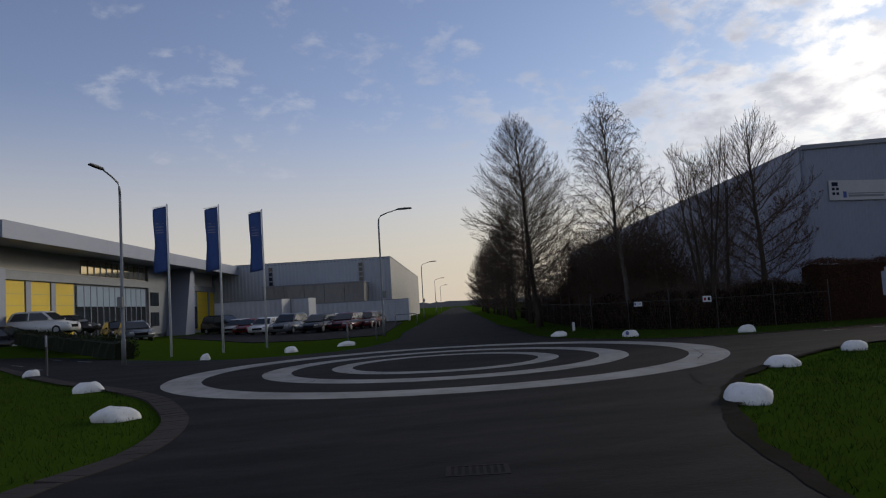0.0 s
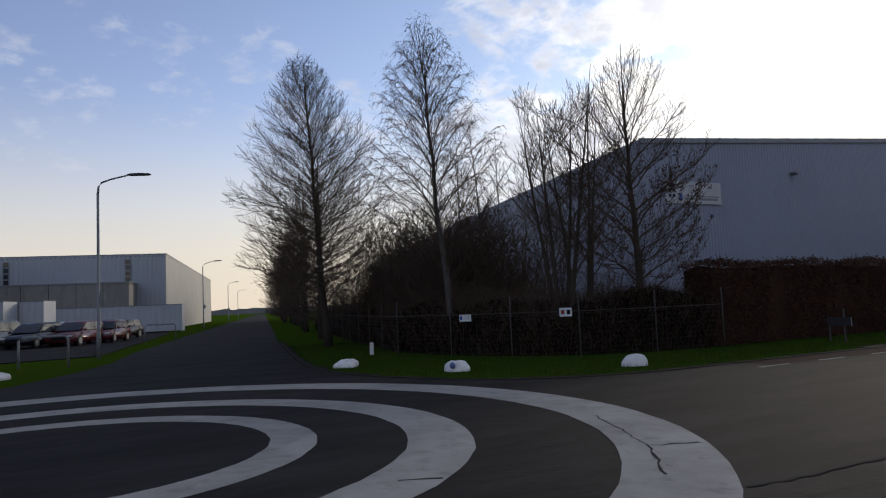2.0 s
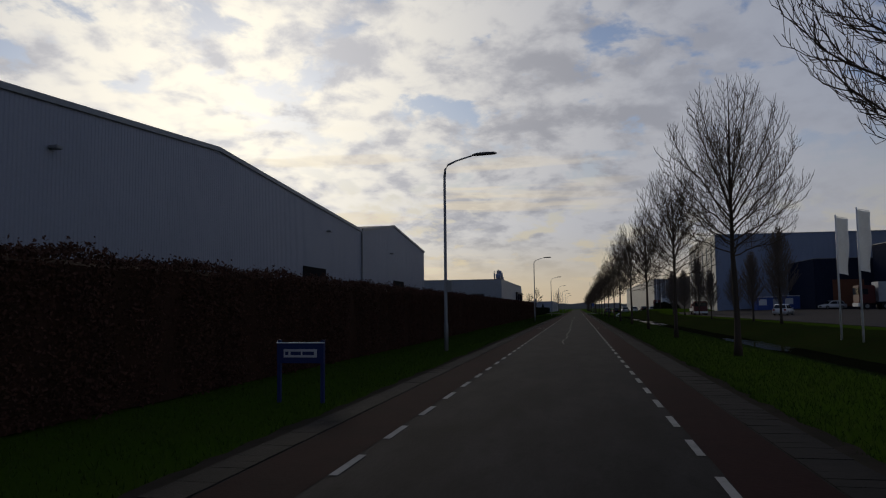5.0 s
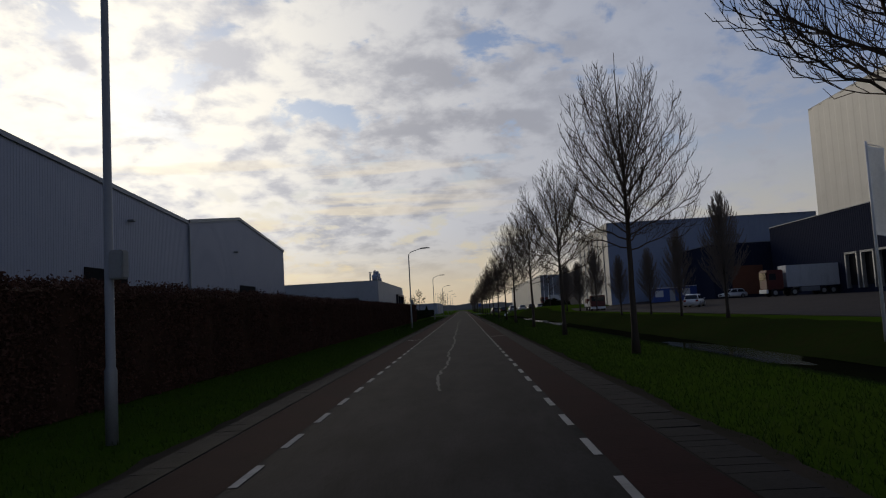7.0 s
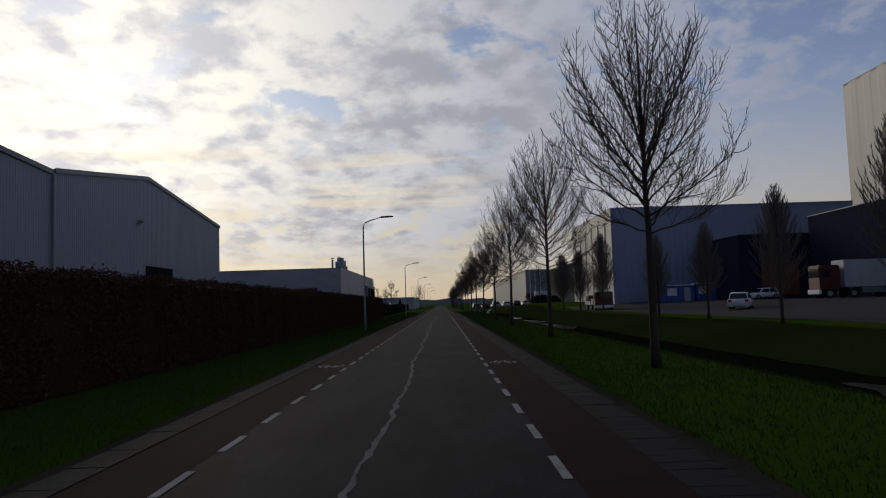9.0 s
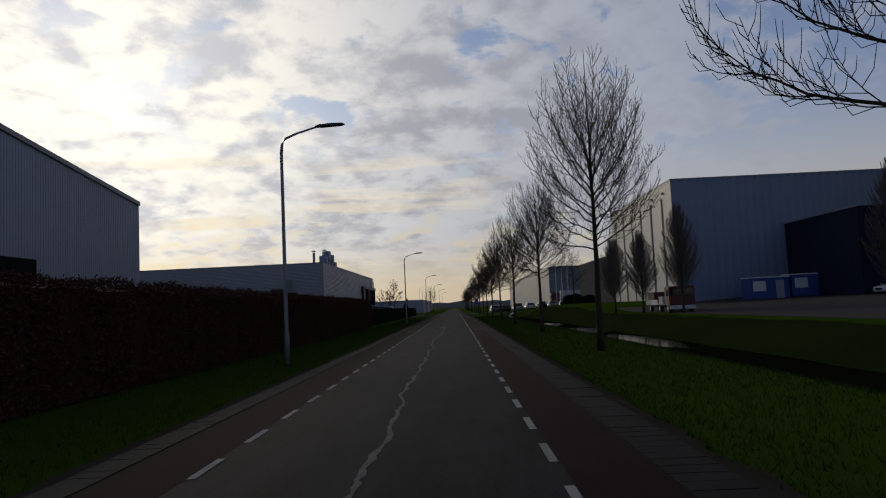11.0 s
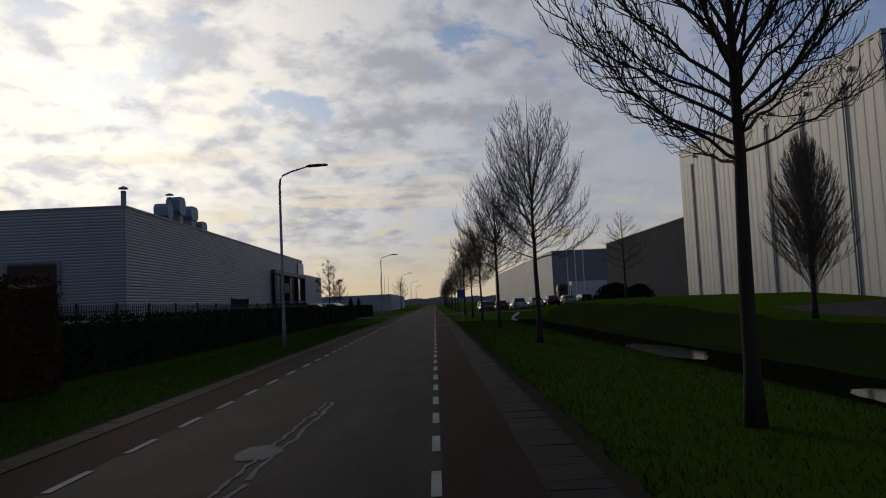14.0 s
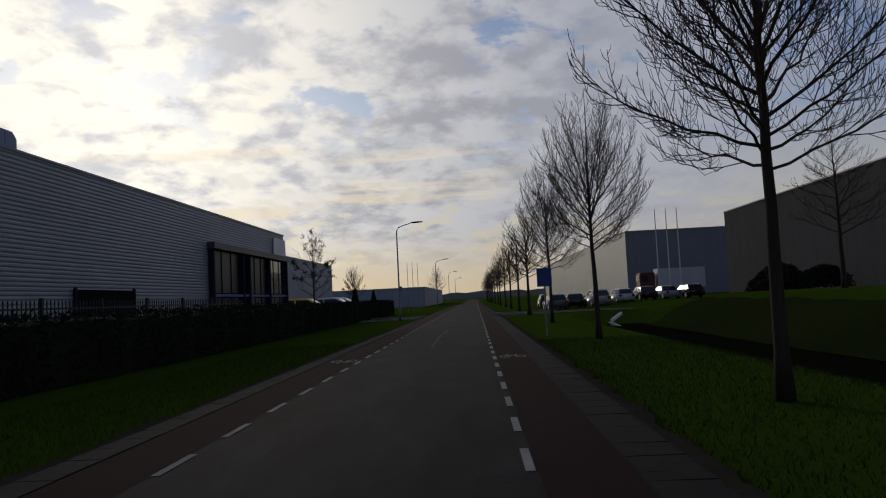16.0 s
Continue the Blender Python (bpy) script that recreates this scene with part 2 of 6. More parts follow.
M_YELLOW = material("yellow_door_paint", (0.72, 0.52, 0.02), 0.5, (0.64, 0.45, 0.02), 0.5, 12, 0.6, 0.05)
# dark colour and low gloss stand in for shade under the entrance beam
M_DIMGLASS = glass("shaded_glass", (0.012, 0.013, 0.016), 0.35)
M_DIMGLASS.node_tree.nodes["Principled BSDF"].inputs["Specular IOR Level"].default_value = 0.12
M_PANEBLUE = material("pale_blue_panel", (0.27, 0.35, 0.45), 0.35, (0.22, 0.30, 0.40), 0.6, 12, 0.6, 0.03, stain=0.15)
M_GLASS = glass("window_glass")
M_WATER = glass("ditch_water", (0.014, 0.015, 0.010), 0.10)
M_WATER.node_tree.nodes["Principled BSDF"].inputs["Specular IOR Level"].default_value = 0.2
wave = M_WATER.node_tree.nodes.new("ShaderNodeTexNoise")
wave.inputs["Scale"].default_value = 2.5
ripple = M_WATER.node_tree.nodes.new("ShaderNodeBump")
ripple.inputs["Strength"].default_value, ripple.inputs["Distance"].default_value = 0.06, 0.02
M_WATER.node_tree.links.new(wave.outputs[0], ripple.inputs["Height"])
M_WATER.node_tree.links.new(ripple.outputs[0], M_WATER.node_tree.nodes["Principled BSDF"].inputs["Normal"])
M_WEED = material("ditch_weed_and_dim_water", (0.008, 0.010, 0.0045), 0.98, (0.006, 0.006, 0.0045), 0.8, 12, 0.8, 0.8, spec=0.0, stain=0.4)
M_DIRT = material("worn_verge_soil", (0.040, 0.034, 0.028), 0.98, (0.027, 0.026, 0.018), 0.9, 22, 0.8, 0.4, spec=0.0, stain=0.4)
M_FENCEPOST = material("dull_fence_steel", (0.085, 0.08, 0.078), 0.9, (0.055, 0.048, 0.044), 3.0, 30, 0.8, 0.1, spec=0.1)
M_DARKCLAD = material("dark_grey_cladding", (0.068, 0.068, 0.072), 0.95, (0.052, 0.052, 0.056), 0.2, 12, 0.6, 0.05, spec=0.03, stain=0.15)
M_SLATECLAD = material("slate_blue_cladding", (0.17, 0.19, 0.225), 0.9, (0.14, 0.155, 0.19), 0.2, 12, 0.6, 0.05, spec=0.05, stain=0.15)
M_FARWOOD = material("haze_pale_far_woods", (0.20, 0.205, 0.215), 1.0, (0.16, 0.165, 0.175), 0.02, 0.15, 0.8, 0.0, spec=0.0)
M_BANK = material("dark_bank_grass", (0.018, 0.029, 0.007), 0.98, (0.023, 0.024, 0.009), 1.2, 16, 0.8, 0.8, spec=0.0, stain=0.5)
M_RUBBER = material("tyre_rubber", (0.015, 0.015, 0.016), 0.8)
M_DARKGREEN = material("dark_green_paint", (0.012, 0.020, 0.016), 0.6)
M_CONCRETE = material("weathered_concrete", (0.26, 0.25, 0.23), 0.9, (0.19, 0.18, 0.17), 0.5, 12, 0.8, 0.2, stain=0.5, stretch=(1, 1, 0.35))
# gold colour paints in the warm sky that these panes should mirror
M_WARMGLASS = glass("gold_sky_mirror_glass", (0.55, 0.46, 0.28), 0.06)
M_WARMGLASS.node_tree.nodes["Principled BSDF"].inputs["Metallic"].default_value = 0.9
M_LAMPGLASS = glass("lamp_glass", (0.45, 0.46, 0.47), 0.1)
M_TAIL = material("red_lens", (0.25, 0.012, 0.012), 0.3)

# ---- building blocks ----
def mesh_of(name, bm, mat, smooth=False):
    me = bpy.data.meshes.new(name)
    bm.to_mesh(me)
    bm.free()
    me.materials.append(mat)
    if smooth:
        for p in me.polygons:
            p.use_smooth = True
    return me


def thing(name, label, category, at=(0, 0, 0), turn=0.0, group="", kind=""):
    e = new(name)
    e.matrix_world = pose(*at, 0, 0, turn)
    return tagged(e, label, category, group, kind)


def part(name, bm, mat, parent, label="", smooth=False):
    ob = new(name, mesh_of(name, bm, mat, smooth))
    ob.parent = parent
    if label:
        tagged(ob, label)
    return ob


def solid(name, bm, mat, label="", category="", kind="", group="", smooth=False, at=(0, 0, 0), turn=0.0):
    ob = new(name, mesh_of(name, bm, mat, smooth))
    ob.matrix_world = pose(*at, 0, 0, turn)
    return tagged(ob, label, category, group, kind)


def box(bm, x0, x1, y0, y1, z0, z1, bevel=0.0):
    r = bmesh.ops.create_cube(bm, size=1.0, matrix=Matrix.Translation(((x0 + x1) / 2, (y0 + y1) / 2, (z0 + z1) / 2)) @ Matrix.Diagonal((x1 - x0, y1 - y0, z1 - z0, 1)))
    if bevel:
        edges = list({e for v in r["verts"] for e in v.link_edges})
        bmesh.ops.bevel(bm, geom=edges, offset=bevel, segments=2, affect="EDGES")
    return bm


def boxes(*all_boxes, bevel=0.0):
    bm = bmesh.new()
    for b in all_boxes:
        box(bm, *b, bevel=bevel)
    return bm


def tube(bm, points, radii, sides=8, caps=True):
    """A tapered tube along points."""
    rings = []
    for i, p in enumerate(points):
        p = Vector(p)
        d = (Vector(points[min(i + 1, len(points) - 1)]) - Vector(points[max(i - 1, 0)])).normalized()
        a = d.cross(Vector((0, 0, 1)) if abs(d.z) < 0.9 else Vector((1, 0, 0))).normalized()
        b = d.cross(a)
        rings.append([bm.verts.new(p + (a * math.cos(2 * math.pi * k / sides) + b * math.sin(2 * math.pi * k / sides)) * radii[i]) for k in range(sides)])
    for r, s in zip(rings, rings[1:]):
        for k in range(sides):
            bm.faces.new((r[k], r[(k + 1) % sides], s[(k + 1) % sides], s[k]))
    if caps:
        bm.faces.new(rings[0][::-1])
        bm.faces.new(rings[-1])
    return bm


def sheet(outline, z, thick=0.0):
    """A flat piece with that outline (counter-clockwise), with depth below it."""
    bm = bmesh.new()
    vs = [bm.verts.new((x, y, z)) for x, y in outline]
    f = bm.faces.new(vs)
    f.normal_update()
    if f.normal.z < 0:
        f.normal_flip()
    if thick:
        low = [bm.verts.new((x, y, z - thick)) for x, y in outline]
        for i in range(len(vs)):
            j = (i + 1) % len(vs)
            bm.faces.new((vs[i], low[i], low[j], vs[j]))
    bmesh.ops.recalc_face_normals(bm, faces=bm.faces[:])
    bmesh.ops.triangulate(bm, faces=[f])
    return bm


def prism(outline, z0, z1):
    bm = bmesh.new()
    a = [bm.verts.new((x, y, z0)) for x, y in outline]
    b = [bm.verts.new((x, y, z1)) for x, y in outline]
    bm.faces.new(a[::-1])
    bm.faces.new(b)
    for i in range(len(a)):
        j = (i + 1) % len(a)
        bm.faces.new((a[i], a[j], b[j], b[i]))
    bmesh.ops.recalc_face_normals(bm, faces=bm.faces[:])
    return bm


def profiled_wall(p, q, z0, top, period=0.33, depth=0.035, upright=True, thick=0.2):
    """A wall from p to q, seen from its right side, with a trapezoid steel profile; top: a height, or a function of the metres from p."""
    p, q = Vector((*p, 0)), Vector((*q, 0))
    along = (q - p).normalized()
    out = Vector((along.y, -along.x, 0))
    length = (q - p).length
    height = top if callable(top) else (lambda s: top)
    bm = bmesh.new()

    def strip(stations):
        rows = [(bm.verts.new(a), bm.verts.new(b)) for a, b in stations]
        for (a, b), (c, d) in zip(rows, rows[1:]):
            bm.faces.new((a, c, d, b))

    if upright:
        s, st = 0.0, []
        while s < length:
            for f, o in ((0.0, 0.0), (0.40, 0.0), (0.50, depth), (0.90, depth)):
                x = min(s + f * period, length)
                base = p + along * x + out * o
                st.append((base + Vector((0, 0, z0)), base + Vector((0, 0, height(x)))))
            s += period
        strip(st)
    else:
        z, st = z0, []
        while z < height(0):
            for f, o in ((0.0, 0.0), (0.30, depth), (0.70, depth), (0.95, 0.0)):
                zz = min(z + f * period, height(0))
                st.append((p + out * o + Vector((0, 0, zz)), q + out * o + Vector((0, 0, zz))))
            z += period
        strip(st)
    st = [i * length / 24 for i in range(25)]
    inner = [(p + along * x - out * thick + Vector((0, 0, z0)), p + along * x - out * thick + Vector((0, 0, height(x)))) for x in reversed(st)]
    strip(inner)
    bmesh.ops.recalc_face_normals(bm, faces=bm.faces[:])
    return bm


# ---- ground, roads ----
ROAD_A = Vector((-0.967, 0.255))               # the road that runs on past the painted circle
NORTH = 620.0


def ease(v):
    v = max(0.0, min(1.0, v))
    return v * v * (3 - 2 * v)


def plateau(y):
    return 0.12 + 1.00 * ease((y - 156) / 20) - 0.74 * ease((y - 206) / 9)


def yard_rise(x):
    return 0.74 * ease((x - 21) / 19)


def west(x, y):
    """The car park and its halls are drawn on a plan of their own: from that plan to the ground."""
    c, s = math.cos(radians(1.8)), math.sin(radians(1.8))
    return (c * x - s * y + 1.11, s * x + c * y + 2.40)


def west_plan(x, y):
    c, s = math.cos(radians(1.8)), math.sin(radians(1.8))
    x, y = x - 1.11, y - 2.40
    return (c * x + s * y, c * y - s * x)


def ground_height(x, y):
    z = -0.03
    if y > 20 and x > 6:                       # the ditch, then the rise to the yards beyond it
        fade = ease((y - 24) / 6) if y < 208 else 1 - ease((y - 208) / 5)
        z -= 0.86 * fade * ease((x - 6.6) / 4.4) * (1 - ease((x - 13.0) / 2.0))
        z += plateau(y) * ease((x - 13.0) / 6.0) * ease((y - 20) / 12) + (yard_rise(x) - 0.04 if x > 24 and 50 < y < 155 else 0)
    x, y = west_plan(x, y)
    z += 1.2 * ease((-y - 10 + 0.30 * min(0, x + 26)) / 9) * ease((-x - 24) / 9) * ease((0.53 * (-x - 23.6) + 19.0 + y) / 3.5)
    return z


def ground_sheet():
    xs = [-2600, -600, -200, -100, -60, -40, -30, -28, -26, -24, -22, -20, -12, -6, -3, 0, 3, 5, 7] + [7.5 + 0.3 * i for i in range(16)] + [12.5 + i for i in range(12)] + [26, 30, 60, 100, 200, 600, 2600]
    ys = [-2600, -600, -200, -60, -30, -24, -21, -19, -17, -15, -13, -11, -9, 0, 20, 24, 26, 28, 30, 34] + [40 + 8 * i for i in range(22)] + [150.5, 153, 155, 157.5, 160.5, 208.5, 210, 213, 220, 260, 320, 400, 600, 1000, 2600]
    bm = bmesh.new()
    ys.sort()
    grid = [[bm.verts.new((x, y, ground_height(x, y))) for x in xs] for y in ys]
    for a, b in zip(grid, grid[1:]):
        for i in range(len(xs) - 1):
            bm.faces.new((a[i], a[i + 1], b[i + 1], b[i]))
    return bm


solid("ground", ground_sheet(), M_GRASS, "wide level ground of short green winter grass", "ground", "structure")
def rounded(line, rounds=2):
    """Cut the corners of a line, keeping its ends."""
    for k in range(rounds):
        cut = [line[0]]
        for (ax, ay), (bx, by) in zip(line, line[1:]):
            cut += [(0.75 * ax + 0.25 * bx, 0.75 * ay + 0.25 * by), (0.25 * ax + 0.75 * bx, 0.25 * ay + 0.75 * by)]
        line = cut + [line[-1]]
    return line


EAST_CURVE = rounded([(20.0, -5.0), (13.6, -3.2), (11.6, -2.4), (9.9, -1.4), (8.3, -0.3), (6.65, 1.25), (5.4, 2.95), (4.4, 4.6), (3.55, 5.9), (3.05, 7.2), (2.75, 9.5), (2.68, 13.0)])
NORTH_CURVE = rounded([(-2.70, 16.0), (-2.70, 11.0), (-2.75, 8.6), (-3.1, 7.1), (-3.9, 5.7), (-5.0, 4.9), (-6.7, 4.2), (-8.6, 3.8), (-10.8, 3.9), (-13.3, 4.4), (-19.7, 5.9), (-29.0, 8.2)])
SOUTH_CURVE = rounded([(-18.2, -18.8), (-5.5, -13.3), (-1.7, -11.1), (1.8, -9.4), (4.3, -8.8), (6.4, -8.4), (8.7, -8.5), (9.8, -8.9), (10.7, -9.5), (20.0, -12.0)])
WEST_CURVE = [(-500.0, 126.0), (-158.0, 35.7), (-64.0, 10.9), (-26.3, 1.0), (-19.8, -0.3), (-16.1, -1.5), (-12.4, -3.1), (-10.8, -4.6), (-10.1, -6.4), (-10.3, -8.3), (-12.0, -10.4), (-17.0, -13.9), (-35.7, -24.4), (-80.0, -50.0)]
ROAD_EDGE = ([(2.68, NORTH), (-2.70, NORTH)] + NORTH_CURVE + [(-44.0, 12.2), (-121.0, 32.5), (-500.0, 132.5)] + WEST_CURVE + [(-77.0, -56.0), (-42.0, -34.0)]
             + SOUTH_CURVE + [(140.0, -43.0), (140.0, -36.0)] + EAST_CURVE)
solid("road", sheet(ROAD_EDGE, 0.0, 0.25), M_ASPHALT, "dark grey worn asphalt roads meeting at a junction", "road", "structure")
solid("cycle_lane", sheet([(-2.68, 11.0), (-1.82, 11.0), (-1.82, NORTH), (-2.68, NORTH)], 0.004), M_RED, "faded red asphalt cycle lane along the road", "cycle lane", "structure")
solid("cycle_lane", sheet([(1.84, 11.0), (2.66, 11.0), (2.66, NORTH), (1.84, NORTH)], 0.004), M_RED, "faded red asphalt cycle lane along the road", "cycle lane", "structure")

# the painted circle: three white rings
CIRCLE = (-1.26, -2.43)


def ring(r0, r1, n=96):
    rng = random.Random(int(r0 * 100))
    bm = bmesh.new()
    inner, outer = [], []
    for i in range(n):
        a = 2 * math.pi * i / n
        wob = rng.uniform(-0.012, 0.012)
        inner.append(bm.verts.new((CIRCLE[0] + (r0 + wob) * math.cos(a), CIRCLE[1] + (r0 + wob) * math.sin(a), 0.005)))
        outer.append(bm.verts.new((CIRCLE[0] + (r1 + wob) * math.cos(a), CIRCLE[1] + (r1 + wob) * math.sin(a), 0.005)))
    for i in range(n):
        j = (i + 1) % n
        bm.faces.new((inner[i], outer[i], outer[j], inner[j]))
    return bm


for r0, r1 in ((6.44, 7.40), (4.20, 4.96), (2.56, 3.12)):
    solid("painted_ring", ring(r0, r1), M_PAINT, "worn white painted ring on dark asphalt", "road marking", "structure", "rings of the painted circle")

# dashed lines of the cycle lanes, about a metre on, a metre off; the spacing drifts a little
dash_mesh = mesh_of("lane_dash", sheet([(-0.045, -0.5), (0.045, -0.5), (0.045, 0.5), (-0.045, 0.5)], 0.008), M_PAINT)
DASHES = ((-1.76, (-5, 0, 12, 17, 19, 37, 41, 46, 50, 54, 59, 64, 67, 72, 76, 96), (10.4, 20.04, 43.61, 53.32, 57.33, 91.79, 99.29, 108.74, 115.96, 123.15, 132.01, 140.76, 147.03, 155.65, 163.59, 202.0)),
          (1.78, (-4, 0, 11, 17, 19, 37, 41, 46, 50, 55, 59, 64, 68, 72, 76, 96), (13.7, 21.43, 42.14, 53.64, 57.52, 91.83, 99.09, 108.57, 115.58, 124.28, 131.22, 140.12, 148.17, 155.13, 163.21, 201.5)))
for x0, numbers, places in DASHES:
    for i in range(numbers[0], 97):
        y0, y1 = (float(np.interp(k, numbers, places)) for k in (i, i + 0.5))
        d = new("lane_dash", dash_mesh)
        d.matrix_world = pose(x0, (y0 + y1) / 2, 0) @ Matrix.Diagonal((1, max(0.8, y1 - y0), 1, 1))
        tagged(d, "short white painted dash of a cycle lane line", "road marking", "dashes of the cycle lanes", "structure")
for p in ((-13.4, -16.1), (-17.7, -18.0), (-22.0, -20.6), (-17.4, -15.2), (-21.5, -17.4)):
    d = new("lane_dash", dash_mesh)
    d.matrix_world = pose(*p, 0, 0, 0, 120) @ Matrix.Diagonal((1, 1.8, 1, 1))
    tagged(d, "short white painted dash of a side road line", "road marking", "dashes of the side road", "structure")
far_dashes = bmesh.new()
for x0, first in ((-1.76, 204.0), (1.78, 204.0)):
    for i in range(0, 150):
        y = first + 2 * i
        far_dashes.faces.new([far_dashes.verts.new(v) for v in ((x0 - 0.041, y - 0.5, 0.008), (x0 + 0.041, y - 0.5, 0.008), (x0 + 0.041, y + 0.5, 0.008), (x0 - 0.041, y + 0.5, 0.008))])
solid("far_dashes", far_dashes, M_PAINT, "distant white dashes of the cycle lane lines", "road marking", "stuff")


# strips of grey tiles between the lanes and the grass, block by block where the camera passes
def block_row(name, line, width, length, z, mat, label, count=150):
    """Blocks along a line of places, to the right of it; the first ones are parts, the rest one joined mesh."""
    holder = thing(name, label, "paving", kind="structure")
    bm = boxes((0, width, -length / 2 + 0.003, length / 2 - 0.003, -0.12, 0), bevel=0.004)
    mesh = mesh_of("paving_block", bm, mat)
    rest_v, rest_f = [], []
    rng = random.Random(len(line))
    made = 0
    for p, q in zip(line, line[1:]):
        p, q = Vector(p), Vector(q)
        n = max(1, round((q - p).length / length))
        d = (q - p).normalized()
        turn = math.degrees(math.atan2(-d.x, d.y))
        for i in range(n):
            c = p.lerp(q, (i + 0.5) / n)
            m = pose(c.x, c.y, z + rng.uniform(-0.003, 0.003), rng.uniform(-0.3, 0.3), rng.uniform(-0.5, 0.5), turn) @ Matrix.Diagonal((1, (q - p).length / n / length, 1, 1))
            if made < count:
                ob = new("paving_block", mesh)
                ob.parent = holder
                ob.matrix_local = m
                made += 1
            else:
                k = len(rest_v)
                rest_v += [m @ Vector(v) for v in ((0.005, -length * 0.492, 0), (width - 0.005, -length * 0.492, 0), (width - 0.005, length * 0.492, 0), (0.005, length * 0.492, 0), (0.0, -length / 2, -0.012), (width, -length / 2, -0.012), (width, length / 2, -0.012), (0.0, length / 2, -0.012))]
                rest_f += [tuple(k + j for j in f) for f in ((0, 1, 2, 3), (0, 4, 5, 1), (1, 5, 6, 2), (2, 6, 7, 3), (3, 7, 4, 0))]
    if rest_v:
        me = bpy.data.meshes.new("paving_rows")
        me.from_pydata([tuple(v) for v in rest_v], [], rest_f)
        me.materials.append(mat)
        ob = new("paving_rows", me)
        ob.parent = holder
        tagged(ob, kind="stuff")
    return holder


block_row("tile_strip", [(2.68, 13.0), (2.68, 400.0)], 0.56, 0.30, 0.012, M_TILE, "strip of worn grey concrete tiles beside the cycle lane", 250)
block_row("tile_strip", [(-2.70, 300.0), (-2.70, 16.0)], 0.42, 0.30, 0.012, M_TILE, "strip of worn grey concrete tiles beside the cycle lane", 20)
block_row("kerb_band", SOUTH_CURVE[1:][::-1], -0.42, 0.21, 0.012, M_BRICKPAVE, "band of grey clinker blocks round the grass corner", 100)
block_row("kerb_band", NORTH_CURVE[:-1][::-1], -0.14, 0.9, 0.015, M_TILE, "low concrete kerb round the grass corner", 60)


def ribbon(line, width, z, seed, gaps=0.0):
    """A crooked strip along a line."""
    rng = random.Random(seed)
    bm = bmesh.new()
    last = None
    for x, y in line:
        w = width * rng.uniform(0.35, 1.3) / 2
        row = (bm.verts.new((x - w, y, z)), bm.verts.new((x + w, y, z)))
        if last and rng.random() > gaps:
            bm.faces.new((last[0], last[1], row[1], row[0]))
        last = row
    return bm


rng = random.Random(77)
for y0, y1, x0, x1, w in ((45.0, 94.1, -0.06, -0.13, 0.075), (94.0, 137.5, -0.13, 0.02, 0.06), (180.0, 194.0, -0.1, 0.0, 0.04)):
    line, x = [], x0
    y = y0
    while y < y1:
        x += rng.uniform(-0.035, 0.035) + (x0 + (x1 - x0) * (y - y0) / (y1 - y0) - x) * 0.08
        line.append((x, y))
        y += rng.uniform(0.12, 0.3)
    solid("sealed_crack", ribbon(line, w, 0.005, int(y0), 0.03), M_SEAL, "pale filled crack along the middle of the road", "road crack", "structure")


def cycle_symbol(at, flip):
    """A painted bicycle, wheels side by side."""
    bm = bmesh.new()

    def bar(p, q, w=0.05):
        p, q = Vector((*p, 0)), Vector((*q, 0))
        o = (q - p).normalized().cross(Vector((0, 0, 1))) * w / 2
        bm.faces.new([bm.verts.new(v) for v in (p - o, p + o, q + o, q - o)])

    for cx in (-0.30, 0.30):
        n = 20
        rows = [(bm.verts.new((cx + 0.145 * math.cos(a), 0.25 + 0.36 * math.sin(a), 0)), bm.verts.new((cx + 0.205 * math.cos(a), 0.25 + 0.47 * math.sin(a), 0))) for a in [2 * math.pi * k / n for k in range(n)]]
        for k in range(n):
            bm.faces.new((rows[k][0], rows[k][1], rows[(k + 1) % n][1], rows[(k + 1) % n][0]))
    for p, q in (((-0.30, 0.25), (-0.20, 1.0)), ((-0.19, 0.95), (0.14, 0.90)), ((0.14, 1.1), (0.10, 0.30)), ((-0.19, 0.85), (0.08, 0.30)), ((0.08, 0.28), (0.30, 0.28)), ((-0.24, 1.05), (-0.12, 1.10)), ((0.06, 1.14), (0.20, 1.14))):
        bar(p, q)
    for v in bm.verts:
        v.co *= 0.68
    return solid("cycle_symbol", bm, M_PAINT, "white painted bicycle symbol on the red cycle lane", "road marking", "structure", "bicycle symbols", at=(at[0], at[1], 0.009), turn=180 if flip else 0)


for y in (12.4, 69.8, 125.0, 175.2):
    cycle_symbol((2.25, y), False)
for y in (70.6, 127.3, 176.4):
    cycle_symbol((-2.23, y), True)
grate = thing("drain_grate", "cast iron drain grate in the asphalt", "drain", (11.85, -5.36, 0.001), 75, kind="structure")
part("frame", boxes((-0.3, 0.3, -0.22, -0.17, -0.02, 0.004), (-0.3, 0.3, 0.17, 0.22, -0.02, 0.004), (-0.3, -0.25, -0.17, 0.17, -0.02, 0.004), (0.25, 0.3, -0.17, 0.17, -0.02, 0.004)), M_TRACK, grate)
for i in range(7):
    part("grate_bar", boxes((-0.22 + i * 0.068, -0.19 + i * 0.068, -0.17, 0.17, -0.02, 0.002)), M_TRACK, grate)
# dark sheet of weed and mud; its colour also paints in dim reflections
solid("ditch_bed", sheet([(8.8, 27), (13.9, 27), (13.9, 208), (8.8, 208)], -0.80), M_WEED, "dark weed and mud in the ditch, darkened for its dim reflections", "ditch bed", "structure")
